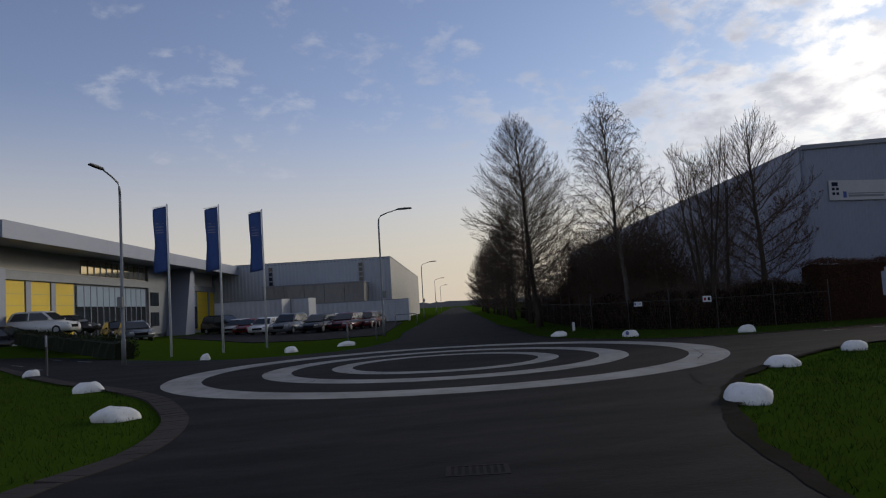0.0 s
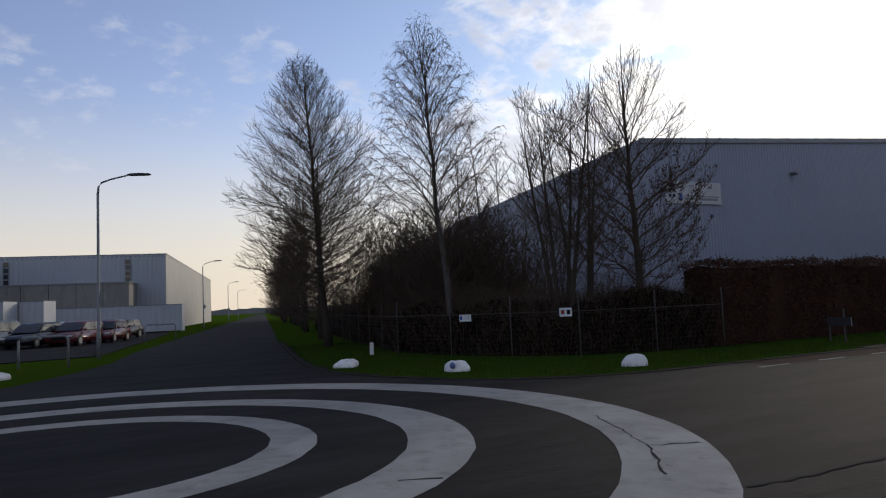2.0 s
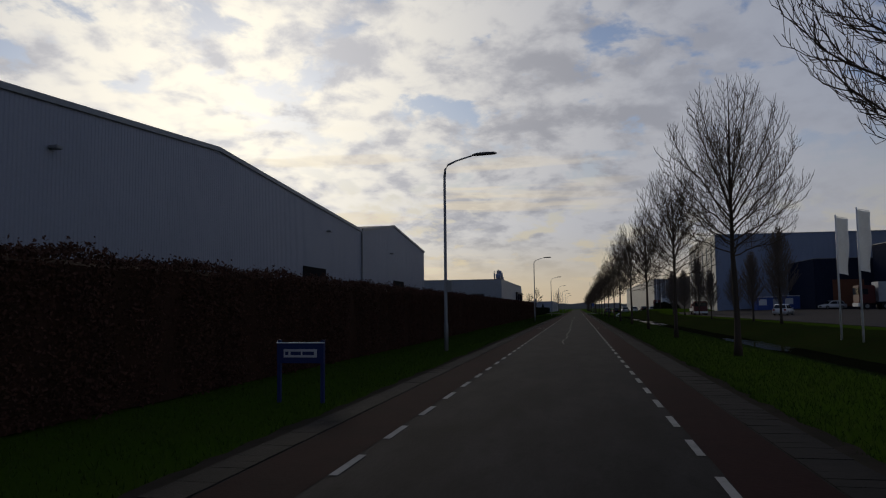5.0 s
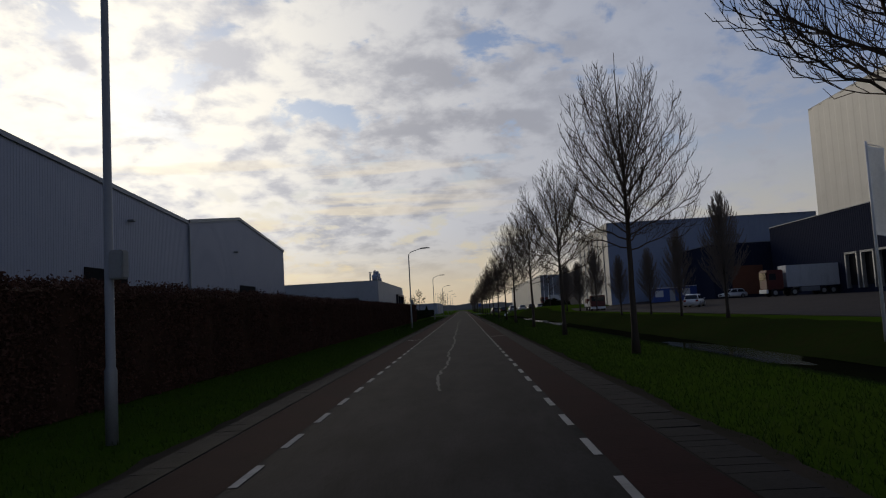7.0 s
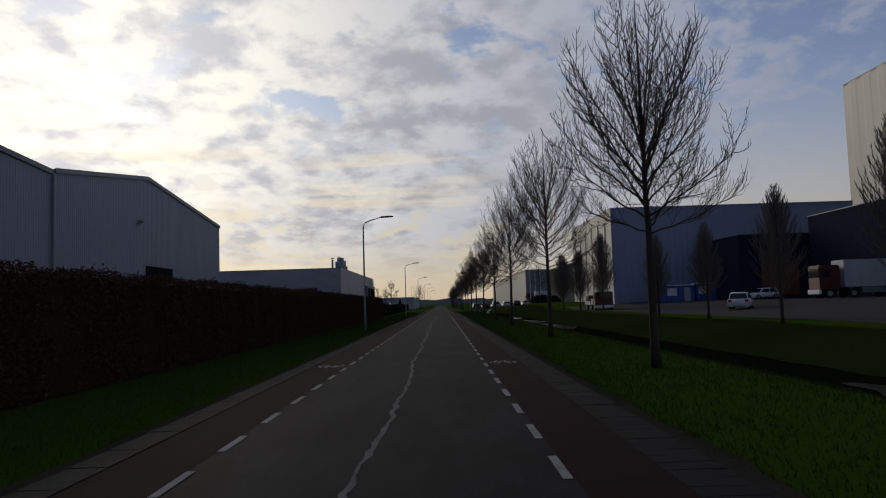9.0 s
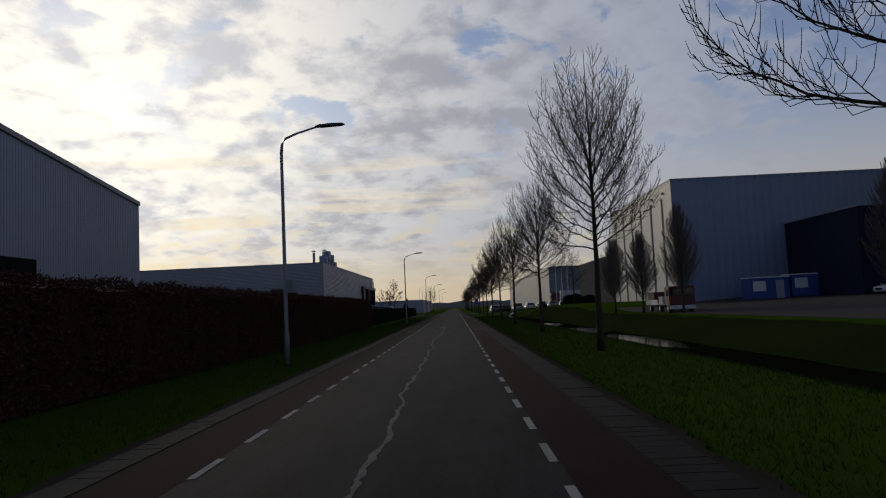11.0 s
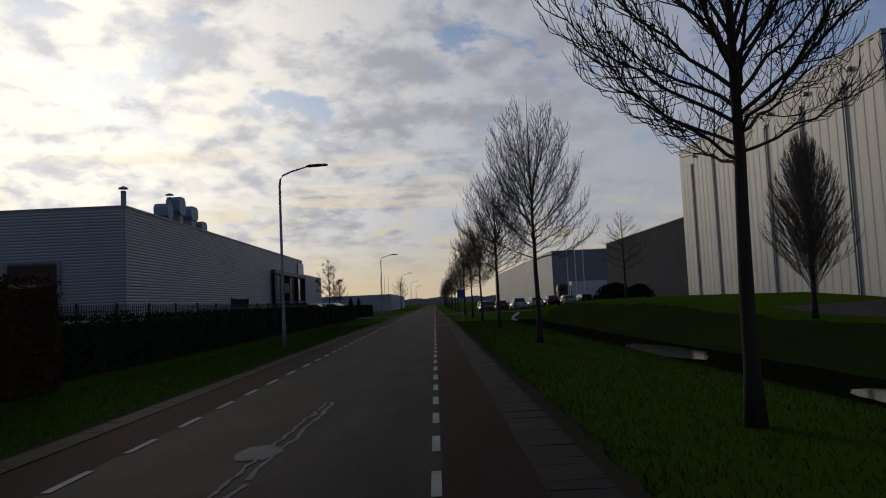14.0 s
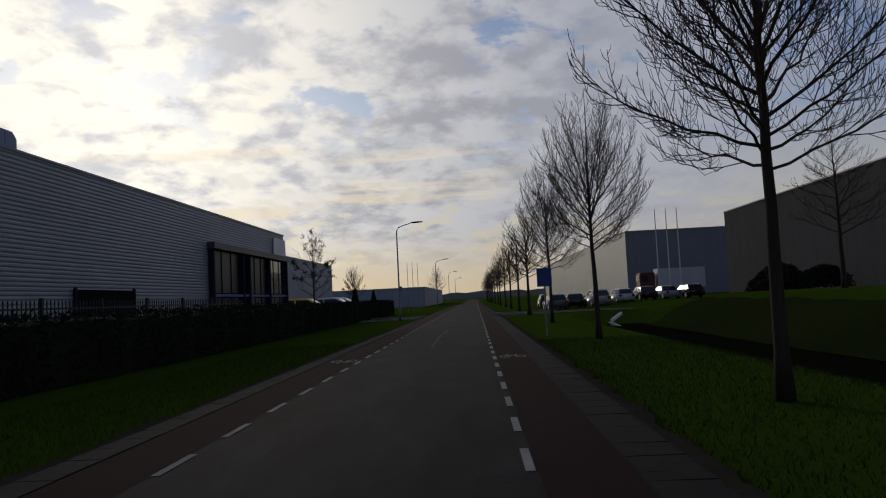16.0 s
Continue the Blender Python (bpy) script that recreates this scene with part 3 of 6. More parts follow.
for y0, y1, a, b in ((54.0, 70.0, 9.9, 12.6), (110.0, 126.5, 10.0, 12.4), (129.0, 141.5, 9.8, 12.6), (150.0, 159.5, 9.8, 12.0)):
    n = int((y1 - y0) / 0.5)
    ys = [y0 + (y1 - y0) * i / n for i in range(n + 1)]
    wide = [min(1.0, 3.2 * min(y - y0, y1 - y) / (y1 - y0) + 0.08) for y in ys]
    side = lambda x, y, w, q: (a + b) / 2 + (x - (a + b) / 2) * w + 0.45 * noise.noise(Vector((y * 0.55, q, y0)))
    solid("ditch_water", sheet([(side(a, y, w, 1), y) for y, w in zip(ys, wide)] + [(side(b, y, w, 9), y) for y, w in list(zip(ys, wide))[::-1]], -0.795), M_WATER, "still dark pool of open water in the ditch", "water", "structure")
yard = bmesh.new()
rows = [[yard.verts.new((x, y, plateau(y) + yard_rise(x) + 0.01 + dz)) for x, dz in ((20.0, -0.4), (20.0, 0), (24, 0), (28, 0), (32, 0), (36, 0), (40, 0), (49.9, 0), (49.9, -0.4))] for y in range(60, 165, 4)]
for a, b in zip(rows, rows[1:]):
    for i in range(8):
        yard.faces.new((a[i], a[i + 1], b[i + 1], b[i]))
bmesh.ops.recalc_face_normals(yard, faces=yard.faces[:])
solid("yard_paving", yard, M_BRICKPAVE, "grey paved loading yard", "pavement", "structure")
solid("car_park", sheet([west(x, y) for x, y in ((-27.0, -1.9), (-62.0, 7.0), (-80.0, 9.5), (-82, -10.0), (-60.0, -17.0), (-29.0, -9.5), (-26.0, -6.0))], 0.012, 0.2), M_ASPHALT, "grey asphalt car park behind the verge", "pavement", "structure")


def road_crack(points, width, seed, mat, label):
    """A crooked crack through a few places."""
    rng = random.Random(seed)
    bm = bmesh.new()
    last = None
    for p, q in zip(points, points[1:]):
        p, q = Vector(p), Vector(q)
        n = max(2, int((q - p).length / 0.12))
        side = Vector((-(q - p).y, (q - p).x)).normalized()
        for i in range(n + 1):
            c = p.lerp(q, i / n) + side * rng.gauss(0, 0.018)
            w = width * rng.uniform(0.4, 1.3) / 2
            now = (bm.verts.new((*(c - side * w), 0.007)), bm.verts.new((*(c + side * w), 0.007)))
            if last:
                bm.faces.new((last[0], last[1], now[1], now[0]))
            last = now
    solid("road_crack", bm, mat, label, "road crack", "structure", "cracks in the asphalt")


DARK_CRACK = "thin dark crack across the road surface"
road_crack([(0.69, 4.02), (1.69, 3.57), (2.59, 3.12)], 0.022, 1, M_CRACK, DARK_CRACK)
road_crack([(2.59, 3.12), (2.77, 3.67)], 0.05, 2, M_CRACK, DARK_CRACK)
road_crack([(2.59, 3.12), (3.14, 2.72), (3.59, 2.37)], 0.03, 3, M_CRACK, DARK_CRACK)
road_crack([(2.29, 0.41), (2.47, 0.77)], 0.04, 4, M_CRACK, DARK_CRACK)
road_crack([(4.24, 2.57), (4.34, 3.27), (4.31, 3.97), (4.39, 4.57)], 0.05, 5, M_CRACK, DARK_CRACK)
road_crack([(6.09, 0.57), (6.99, 0.07), (7.69, -0.23)], 0.05, 6, M_CRACK, DARK_CRACK)
road_crack([(6.49, -0.73), (6.89, 0.07), (6.69, 0.77)], 0.04, 7, M_CRACK, DARK_CRACK)
road_crack([(-0.51, -5.13), (0.29, -5.73), (1.79, -6.43)], 0.03, 8, M_CRACK, DARK_CRACK)


def worn_edge(name, label, line, width, seed, side=1):
    """A strip of trodden soil with a ragged outline between the road and the grass."""
    rng = random.Random(seed)
    bm = bmesh.new()
    last = None
    for p, q in zip(line, line[1:]):
        p, q = Vector(p), Vector(q)
        n = max(2, int((q - p).length / 0.35))
        o = Vector(((q - p).y, -(q - p).x)).normalized() * side
        for i in range(n):
            c = p.lerp(q, i / n)
            w = width * (0.65 + 0.5 * noise.noise(Vector((c.x * 0.7, c.y * 0.7, seed))) + rng.uniform(-0.15, 0.25))
            a, b = c - o * width * rng.uniform(0.02, 0.22), c + o * max(0.1, w)
            now = (bm.verts.new((*a, 0.006)), bm.verts.new((*b, 0.012)))
            if last:
                bm.faces.new((last[0], last[1], now[1], now[0]))
            last = now
    solid(name, bm, M_DIRT, label, "soil", "structure")


worn_edge("worn_verge", "ragged strip of bare soil where wheels cut the grass corner", EAST_CURVE, 0.26, 3)
worn_edge("worn_verge", "ragged strip of bare soil along the grass corner", NORTH_CURVE[::-1], 0.35, 4, -1)
worn_edge("worn_verge", "ragged strip of bare soil beside the grey tiles", [(3.24, 13.0), (3.24, 240.0)], 0.28, 5)
worn_edge("worn_verge", "ragged strip of bare soil beside the grey tiles", [(-3.12, 16.0), (-3.12, 240.0)], 0.25, 6, -1)
# the far bank of the ditch, with dark grass
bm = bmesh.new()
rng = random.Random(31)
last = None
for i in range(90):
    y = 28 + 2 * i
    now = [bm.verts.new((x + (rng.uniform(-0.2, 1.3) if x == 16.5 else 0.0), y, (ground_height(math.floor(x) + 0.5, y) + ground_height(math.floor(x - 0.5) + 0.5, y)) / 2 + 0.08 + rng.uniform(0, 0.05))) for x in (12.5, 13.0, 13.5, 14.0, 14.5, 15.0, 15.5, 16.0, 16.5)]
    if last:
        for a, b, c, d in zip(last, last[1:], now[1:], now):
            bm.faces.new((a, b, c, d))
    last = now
solid("ditch_bank", bm, M_BANK, "steep ditch bank of dark grass", "bank", "structure", smooth=True)

# woods on the horizon; haze is put into their pale grey colour
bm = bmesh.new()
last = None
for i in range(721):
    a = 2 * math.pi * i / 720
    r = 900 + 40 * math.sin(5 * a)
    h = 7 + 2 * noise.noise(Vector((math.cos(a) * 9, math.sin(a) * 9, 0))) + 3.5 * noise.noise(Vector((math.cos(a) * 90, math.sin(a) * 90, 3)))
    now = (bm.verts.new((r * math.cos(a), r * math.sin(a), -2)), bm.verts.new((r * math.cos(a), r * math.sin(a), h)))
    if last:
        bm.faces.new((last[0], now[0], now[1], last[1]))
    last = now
solid("backdrop", bm, M_FARWOOD, "line of woods along the horizon, paled to look hazy", "woods", "structure")

# the crossing side road far along
for name_of, x0, x1 in (("side_road", -60.0, -2.84), ("side_road", 2.60, 22.0)):
    solid(name_of, sheet([(x0, 214.8), (x1, 214.8), (x1, 221.2), (x0, 221.2)], 0.003, 0.05), M_ASPHALT, "grey asphalt side road that crosses the long road", "road", "structure")
for x0, x1 in ((-9.0, -2.9), (2.66, 8.0)):
    for y in (214.6, 221.2):
        solid("kerb", boxes((x0, x1, y, y + 0.14, -0.1, 0.09), bevel=0.02), M_CONCRETE, "pale concrete kerb of the side road", "kerb", "structure")

# a pale filled hollow beside the crack
spot = bmesh.new()
rng = random.Random(12)
ring_of = [spot.verts.new((-0.18 + (0.27 + rng.uniform(-0.05, 0.05)) * math.cos(a), 133.4 + (0.42 + rng.uniform(-0.08, 0.08)) * math.sin(a), 0.006)) for a in [2 * math.pi * i / 14 for i in range(14)]]
spot.faces.new(ring_of)
solid("sealed_hollow", spot, M_SEAL, "pale filled hollow in the asphalt", "road repair", "structure")
road_crack([(-0.16, 131.0), (-0.10, 133.4), (0.0, 137.4)], 0.05, 21, M_SEAL, "pale filled crack along the road")

# ---- buildings ----
def gable_hall(name, label, se, length, ridge_at, eave, ridge, depth, skew):
    """A hall whose gable stands along +Y at se and faces +X; its sides run off along skew."""
    h = thing(name, label, "warehouse", (*se, 0))
    top = lambda s: eave + (ridge - eave) * (1 - abs(s - ridge_at) / (ridge_at if s < ridge_at else length - ridge_at))
    part("wall", profiled_wall((0, 0), (0, length), 0, top, 0.30, 0.022), M_CLAD, h)
    w = skew * depth
    part("wall", profiled_wall((w.x, w.y), (0, 0), 0, eave, 0.30, 0.022), M_CLAD, h)
    part("wall", profiled_wall((0, length), (w.x, length + w.y), 0, eave, 0.30, 0.022), M_CLAD, h)
    part("wall", profiled_wall((w.x, length + w.y), (w.x, w.y), 0, top, 0.60, 0.04), M_CLAD, h)
    bm = bmesh.new()
    line = [(0, eave), (ridge_at, ridge), (length, eave)]
    for (a, za), (b, zb) in zip(line, line[1:]):
        up = [bm.verts.new(v) for v in ((0.12, a, za + 0.06), (0.12, b, zb + 0.06), (w.x, b + w.y, zb + 0.06), (w.x, a + w.y, za + 0.06))]
        lo = [bm.verts.new(v.co - Vector((0, 0, 0.10))) for v in up]
        bm.faces.new(up)
        bm.faces.new(lo[::-1])
        for i in range(4):
            bm.faces.new((up[i], lo[i], lo[(i + 1) % 4], up[(i + 1) % 4]))
    bmesh.ops.recalc_face_normals(bm, faces=bm.faces[:])
    part("roof", bm, M_ROOF, h)
    for (a, za), (b, zb) in zip(line, line[1:]):
        bm = bmesh.new()
        vs = [bm.verts.new((x, y, z)) for x in (0.05, 0.14) for y, z in ((a, za - 0.22), (b, zb - 0.22), (b, zb + 0.12), (a, za + 0.12))]
        for f in ((0, 1, 2, 3), (7, 6, 5, 4), (0, 4, 5, 1), (1, 5, 6, 2), (2, 6, 7, 3), (3, 7, 4, 0)):
            bm.faces.new([vs[i] for i in f])
        bmesh.ops.recalc_face_normals(bm, faces=bm.faces[:])
        part("verge_trim", bm, M_CLAD_TRIM, h)
    return h


hall = gable_hall("warehouse", "large grey profiled steel warehouse with a low gable", (-25.9, 31.0), 69.8, 32.8, 11.5, 13.85, 110, ROAD_A)
hall_two = gable_hall("warehouse", "smaller grey profiled steel warehouse joined to the large one", (-25.85, 101.05), 37.5, 16.0, 11.65, 13.85, 100, Vector((-1, 0)))
part("downpipe", boxes((0.05, 0.22, 69.75, 69.92, 0, 11.1)), M_CLAD_TRIM, hall, "dark steel downpipe")
for h, y0, y1, z0, z1 in ((hall, 50.1, 56.6, 0.0, 5.95), (hall_two, 15.6, 22.0, 0.0, 5.8)):
    part("loading_door", boxes((0.02, 0.10, y0, y1, z0, z1)), M_DARK, h, "dark loading door")
for h, y, z in ((hall, 15.0, 10.05), (hall, 57.1, 10.05), (hall_two, 13.9, 9.6)):
    part("wall_lamp", boxes((0.03, 0.55, y - 0.25, y + 0.25, z - 0.1, z + 0.08), bevel=0.03), M_CLAD_TRIM, h, "small dark wall lamp")
# the sign on the gable, a plain white panel with marks
sign = thing("wall_sign", "white sign panel with blue marks on the warehouse wall", "sign", (-25.82, 35.6, 8.25))
part("panel", boxes((0.0, 0.06, -2.58, 2.58, -0.74, 0.74)), M_SIGNPANEL, sign)


def flat_hall(name, label, corners, z0, z1, mats, period=0.4, upright=True, depth=0.025, coping=None):
    """A flat-roofed hall: corners go clockwise seen from above... each wall is seen from outside."""
    cx, cy = corners[0]
    h = thing(name, label, "warehouse", (cx, cy, 0))
    local = [(x - cx, y - cy) for x, y in corners]
    for i, (a, b) in enumerate(zip(local, local[1:] + local[:1])):
        part("wall", profiled_wall(a, b, z0, z1, period, depth, upright), mats[i % len(mats)], h)
    part("roof", prism(local, z1 - 0.25, z1 - 0.15), M_ROOF, h)
    for a, b in zip(local, local[1:] + local[:1]):
        va, vb = Vector(a), Vector(b)
        d = (vb - va).normalized()
        o = Vector((d.y, -d.x))
        ring_pts = [va - d * 0.0 + o * 0.07, vb + o * 0.07, vb - o * 0.25, va - o * 0.25]
        part("coping", prism([tuple(p) for p in ring_pts], z1, z1 + 0.10), coping or M_CLAD_TRIM, h)
    return h


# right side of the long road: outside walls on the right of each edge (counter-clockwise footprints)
# cream on the sunlit walls, blue-grey on the shaded: light put into colour
rhall = flat_hall("warehouse", "tall warehouse, cream on its sunlit sides and blue-grey on its shaded ones", [(27.7, 199.2), (27.7, 165.1), (66, 165.1), (66, 199.2)], 0, 15.7, [M_CREAM, M_BLUECLAD, M_BLUECLAD, M_CREAM], 1.0)
flat_hall("warehouse", "dark navy steel loading hall beside the tall warehouse", [(41, 165.0), (41, 149), (90, 149), (90, 165.0)], 0, 9.6, [M_NAVY], 0.5)
flat_hall("warehouse", "dark navy steel loading wing with dock doors", [(50, 147.9), (50, 60), (100, 60), (100, 147.9)], 0, 11.6, [M_NAVY], 0.5)
flat_hall("high_bay_store", "very tall white panelled high-bay store above the navy wing", [(70.1, 172.6), (70.1, 88), (115, 88), (115, 172.6)], 0, 36.5, [M_CREAM, M_CREAM], 4.0)
flat_hall("warehouse", "low grey warehouse behind the ditch", [(27.9, 234), (27.9, 199.5), (70, 199.5), (70, 234)], 0, 9.1, [M_DARKCLAD], 2.0, True, 0.012)
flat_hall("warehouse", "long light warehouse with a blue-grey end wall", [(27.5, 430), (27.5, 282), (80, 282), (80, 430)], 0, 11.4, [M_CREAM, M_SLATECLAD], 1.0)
# left side
lhall = flat_hall("office_hall", "grey horizontally profiled flat-roofed business hall", [(-70, 219), (-70, 165.3), (-15, 165.3), (-15, 219)], 0, 7.6, [M_OFFICECLAD], 0.17, False)
flat_hall("warehouse", "plain flat-roofed hall with light panelled walls", [(-60, 262), (-60, 226), (-19.3, 226), (-19.3, 262)], 0, 7.0, [M_CLAD], 0.8)
flat_hall("warehouse", "low distant grey hall", [(-60, 400), (-60, 315), (-9.5, 315), (-9.5, 400)], 0, 4.2, [M_CLAD], 0.8)
# past the circle
A0 = Vector(west(-84.0, 10.5))
N_A = Vector((-0.255, -0.967))
corner = [A0, A0 + N_A * 60, A0 + N_A * 60 + ROAD_A * 75, A0 + ROAD_A * 75]
flat_hall("warehouse", "pale blue-grey box-shaped warehouse", [tuple(c) for c in corner][::-1], 0, 8.9, [M_LIGHTCLAD, M_CREAM], 0.5)
sign_marks = ((-2.34, -1.81, 0.30, 0.60), (-2.34, -2.11, 0.00, 0.20), (-1.99, -1.75, 0.00, 0.20), (-2.34, -2.11, -0.35, -0.15), (-1.99, -1.75, -0.35, -0.15))
for y0, y1, z0, z1 in sign_marks:
    part("mark", boxes((0.062, 0.07, y0, y1, z0, z1)), M_NAVY, sign)
part("mark", boxes((0.062, 0.07, -1.40, -1.11, -0.55, -0.1)), M_SIGNBLUE, sign)
part("mark", boxes((0.062, 0.07, -0.94, 2.34, -0.28, -0.20)), M_POLE, sign)
part("mark", boxes((0.062, 0.07, -0.94, 2.22, -0.5, -0.34)), M_POLE, sign)
# grooves and lamps of the tall cream wall
for k in range(6):
    y = 3.5 + 5.3 * k
    for o in (-0.13, 0.13):
        part("downpipe", boxes((-0.14, -0.05, -y + o - 0.035, -y + o + 0.035, 0.2, 13.6)), M_CLAD_TRIM, rhall, "thin dark downpipe")
    part("hopper", boxes((-0.2, -0.05, -y - 0.2, -y + 0.2, 13.6, 13.9), bevel=0.03), M_CLAD_TRIM, rhall)
    part("wall_lamp", boxes((-0.3, -0.05, -y - 1.15, -y - 0.75, 14.35, 14.6), bevel=0.03), M_CLAD_TRIM, rhall, "small dark wall lamp")

# ---- the showroom hall, in its own frame: x along the front, y into the building ----
def showroom():
    h = thing("showroom_hall", "showroom hall with yellow doors, glazing and a deep grey canopy", "building", (*west(-37.0, -28.2), 1.02), 167.0)
    part("wall", boxes((4.0, 70.6, 0.0, 28.0, -1.5, 6.9)), M_CREAM, h, "cream upper wall")
    part("plinth", boxes((16.1, 48.0, -0.10, -0.02, -1.5, 0.35)), M_CLAD_TRIM, h)
    bm = bmesh.new()
    prof = [(-3.8, 6.6), (-3.8, 7.75), (12.0, 8.3), (12.0, 6.95), (0.0, 6.75)]
    ends = [[bm.verts.new((x, y, z)) for y, z in prof] for x in (-0.8, 70.9)]
    bm.faces.new(ends[0])
    bm.faces.new(ends[1][::-1])
    for i in range(len(prof)):
        j = (i + 1) % len(prof)
        bm.faces.new((ends[0][i], ends[1][i], ends[1][j], ends[0][j]))
    bmesh.ops.recalc_face_normals(bm, faces=bm.faces[:])
    part("canopy", bm, M_CLAD, h, "deep grey profiled steel canopy")
    part("canopy_fascia", profiled_wall((70.9, -3.81), (-0.8, -3.81), 6.62, 7.78, 0.4, 0.03, True, 0.005), M_CLAD, h)
    part("ledge", boxes((4.2, 70.5, -0.40, 0.0, 4.35, 5.05)), M_CLAD_TRIM, h, "dark grey ledge over the doors")
    part("side_wing", boxes((2.4, 4.0, -1.2, 4.0, -1.5, 5.0)), M_CLAD, h)
    for a, b in ((5.4, 8.2), (9.1, 11.9), (12.8, 15.8), (48.6, 53.2), (54.0, 58.6), (60.2, 64.6), (66.5, 70.0)):
        d = part("overhead_door", boxes((a, b, -0.16, -0.04, -0.7, 4.3)), M_YELLOW, h, "yellow overhead door")
        for k in range(5):
            part("door_seam", boxes((a + 0.02, b - 0.02, -0.175, -0.165, -0.1 + 0.85 * k, -0.08 + 0.85 * k)), M_CLAD_TRIM, d)
    for a, b in ((8.3, 9.0), (12.0, 12.7), (53.3, 53.9), (58.8, 60.0), (64.8, 66.3)):
        part("pillar", boxes((a, b, -0.24, -0.05, -0.7, 4.3)), M_CLAD, h)
    for x in [16.4 + 1.26 * i for i in range(12)] + [44.9 + 1.24 * i for i in range(3)]:
        part("upper_pane", boxes((x, x + 1.16, -0.20, -0.06, 2.35, 4.2)), M_PANEBLUE, h, "pale blue panel over the windows")
        w = part("window", boxes((x, x + 1.16, -0.16, -0.06, -0.5, 2.5)), M_GLASS, h)
        part("mullion", boxes((x + 1.16, x + 1.24, -0.24, -0.04, -0.5, 4.2)), M_CLAD, w)
    for i in range(11):
        x = 17.4 + i * 1.265
        w = part("clerestory_pane", boxes((x, x + 1.12, -0.10, -0.02, 5.25, 6.5)), M_WARMGLASS, h, "high mirroring window, tinted gold like a bright sky")
        part("window_frame", boxes((x + 1.12, x + 1.27, -0.14, -0.02, 5.2, 6.55)), M_CLAD_TRIM, w)
    for i in range(3):
        x = 43.9 + i * 1.42
        w = part("clerestory_pane", boxes((x, x + 1.05, -0.10, -0.02, 5.25, 6.5)), M_WARMGLASS, h, "high mirroring window, tinted gold like a bright sky")
        part("window_frame", boxes((x + 1.05, x + 1.2, -0.14, -0.02, 5.2, 6.55)), M_CLAD_TRIM, w)
    part("entrance_wall", boxes((32.0, 43.2, -0.35, -0.05, -0.7, 6.7)), M_CLAD_TRIM, h, "dark grey entrance wall")
    for x in (32.4, 33.6):
        for z in (0.2, 2.4):
            part("window", boxes((x, x + 1.1, -0.42, -0.36, z, z + 1.5)), M_GLASS, h)
    bm = bmesh.new()
    vs = [bm.verts.new(v) for v in ((36.6, -0.4, -1.5), (40.0, -0.4, -1.5), (40.5, -0.4, 6.7), (39.2, -0.4, 6.7), (36.6, -2.6, -1.5), (40.0, -2.6, -1.5), (40.5, -2.6, 6.7), (39.2, -2.6, 6.7))]
    for f in ((3, 2, 1, 0), (4, 5, 6, 7), (0, 1, 5, 4), (1, 2, 6, 5), (2, 3, 7, 6), (3, 0, 4, 7)):
        bm.faces.new([vs[i] for i in f])
    part("slanted_fin", bm, M_CLAD, h, "slanted grey fin beside the entrance")
    return h


showroom()

# the pale warehouse behind: stair windows and a low annex, walls of stored containers
BACK = A0 - ROAD_A * 0.1


def from_back(d, off, z):
    p = BACK + N_A * d - ROAD_A * off
    return (p.x, p.y, z)


TURN_BACK = math.degrees(math.atan2(N_A.y, N_A.x))
for d in (4.2, 17.0):
    w = thing("stair_window", "tall dark strip window in the warehouse end wall", "window", from_back(d, 0.0, 0), TURN_BACK, "strip windows")
    part("window_frame", boxes((-0.32, 0.32, -0.05, 0.06, 3.6, 8.3)), M_CLAD_TRIM, w)
    for k in range(7):
        part("pane", boxes((-0.24, 0.24, 0.06, 0.09, 3.75 + 0.68 * k, 4.25 + 0.68 * k)), M_GLASS, w)
annex = thing("annex", "weathered grey concrete panel annex", "building", from_back(10.0, 5.5, 0), TURN_BACK)
part("wall", boxes((-6.8, 6.8, -5.3, 0, 0, 5.4)), M_CONCRETE, annex)
part("coping", boxes((-6.9, 6.9, -5.35, 0.08, 5.4, 5.52)), M_CLAD_TRIM, annex)
for k in range(4):
    part("panel_joint", boxes((-4.2 + 2.7 * k, -4.16 + 2.7 * k, 0.0, 0.012, 0, 5.4)), M_DARK, annex)


def container(name, label, at, turn, length, height, mat, group=""):
    c = thing(name, label, "container", at, turn, group)
    part("body", profiled_box(length, 2.45, height), mat, c)
    for x in (-length / 2, length / 2 - 0.12):
        for y in (-1.24, 1.12):
            part("corner_post", boxes((x, x + 0.12, y, y + 0.12, 0.0, height)), mat, c)
    part("roof_rail", boxes((-length / 2, length / 2, -1.25, 1.25, height, height + 0.06)), M_CLAD_TRIM, c)
    return c


def profiled_box(length, width, height):
    bm = bmesh.new()
    n = int(length / 0.28)
    for side in (-1, 1):
        prev = None
        for i in range(n + 1):
            x = -length / 2 + length * i / n
            y = side * (width / 2 - (0.03 if i % 2 else 0.0))
            row = (bm.verts.new((x, y, 0.12)), bm.verts.new((x, y, height)))
            if prev:
                bm.faces.new((prev[0], row[0], row[1], prev[1]) if side < 0 else (row[0], prev[0], prev[1], row[1]))
            prev = row
    box(bm, -length / 2, length / 2, -width / 2 + 0.06, width / 2 - 0.06, 0.1, height)
    return bm


container("storage_container", "long white steel storage container beside the car park", from_back(2.6, 14.0, 0), TURN_BACK, 11.8, 2.65, M_OFFWHITE)
container("semi_trailer", "white semi-trailer body parked behind the cars", from_back(8.3, 20.0, 0.3), TURN_BACK - 8, 2.0, 3.0, M_OFFWHITE, "parked trailers")
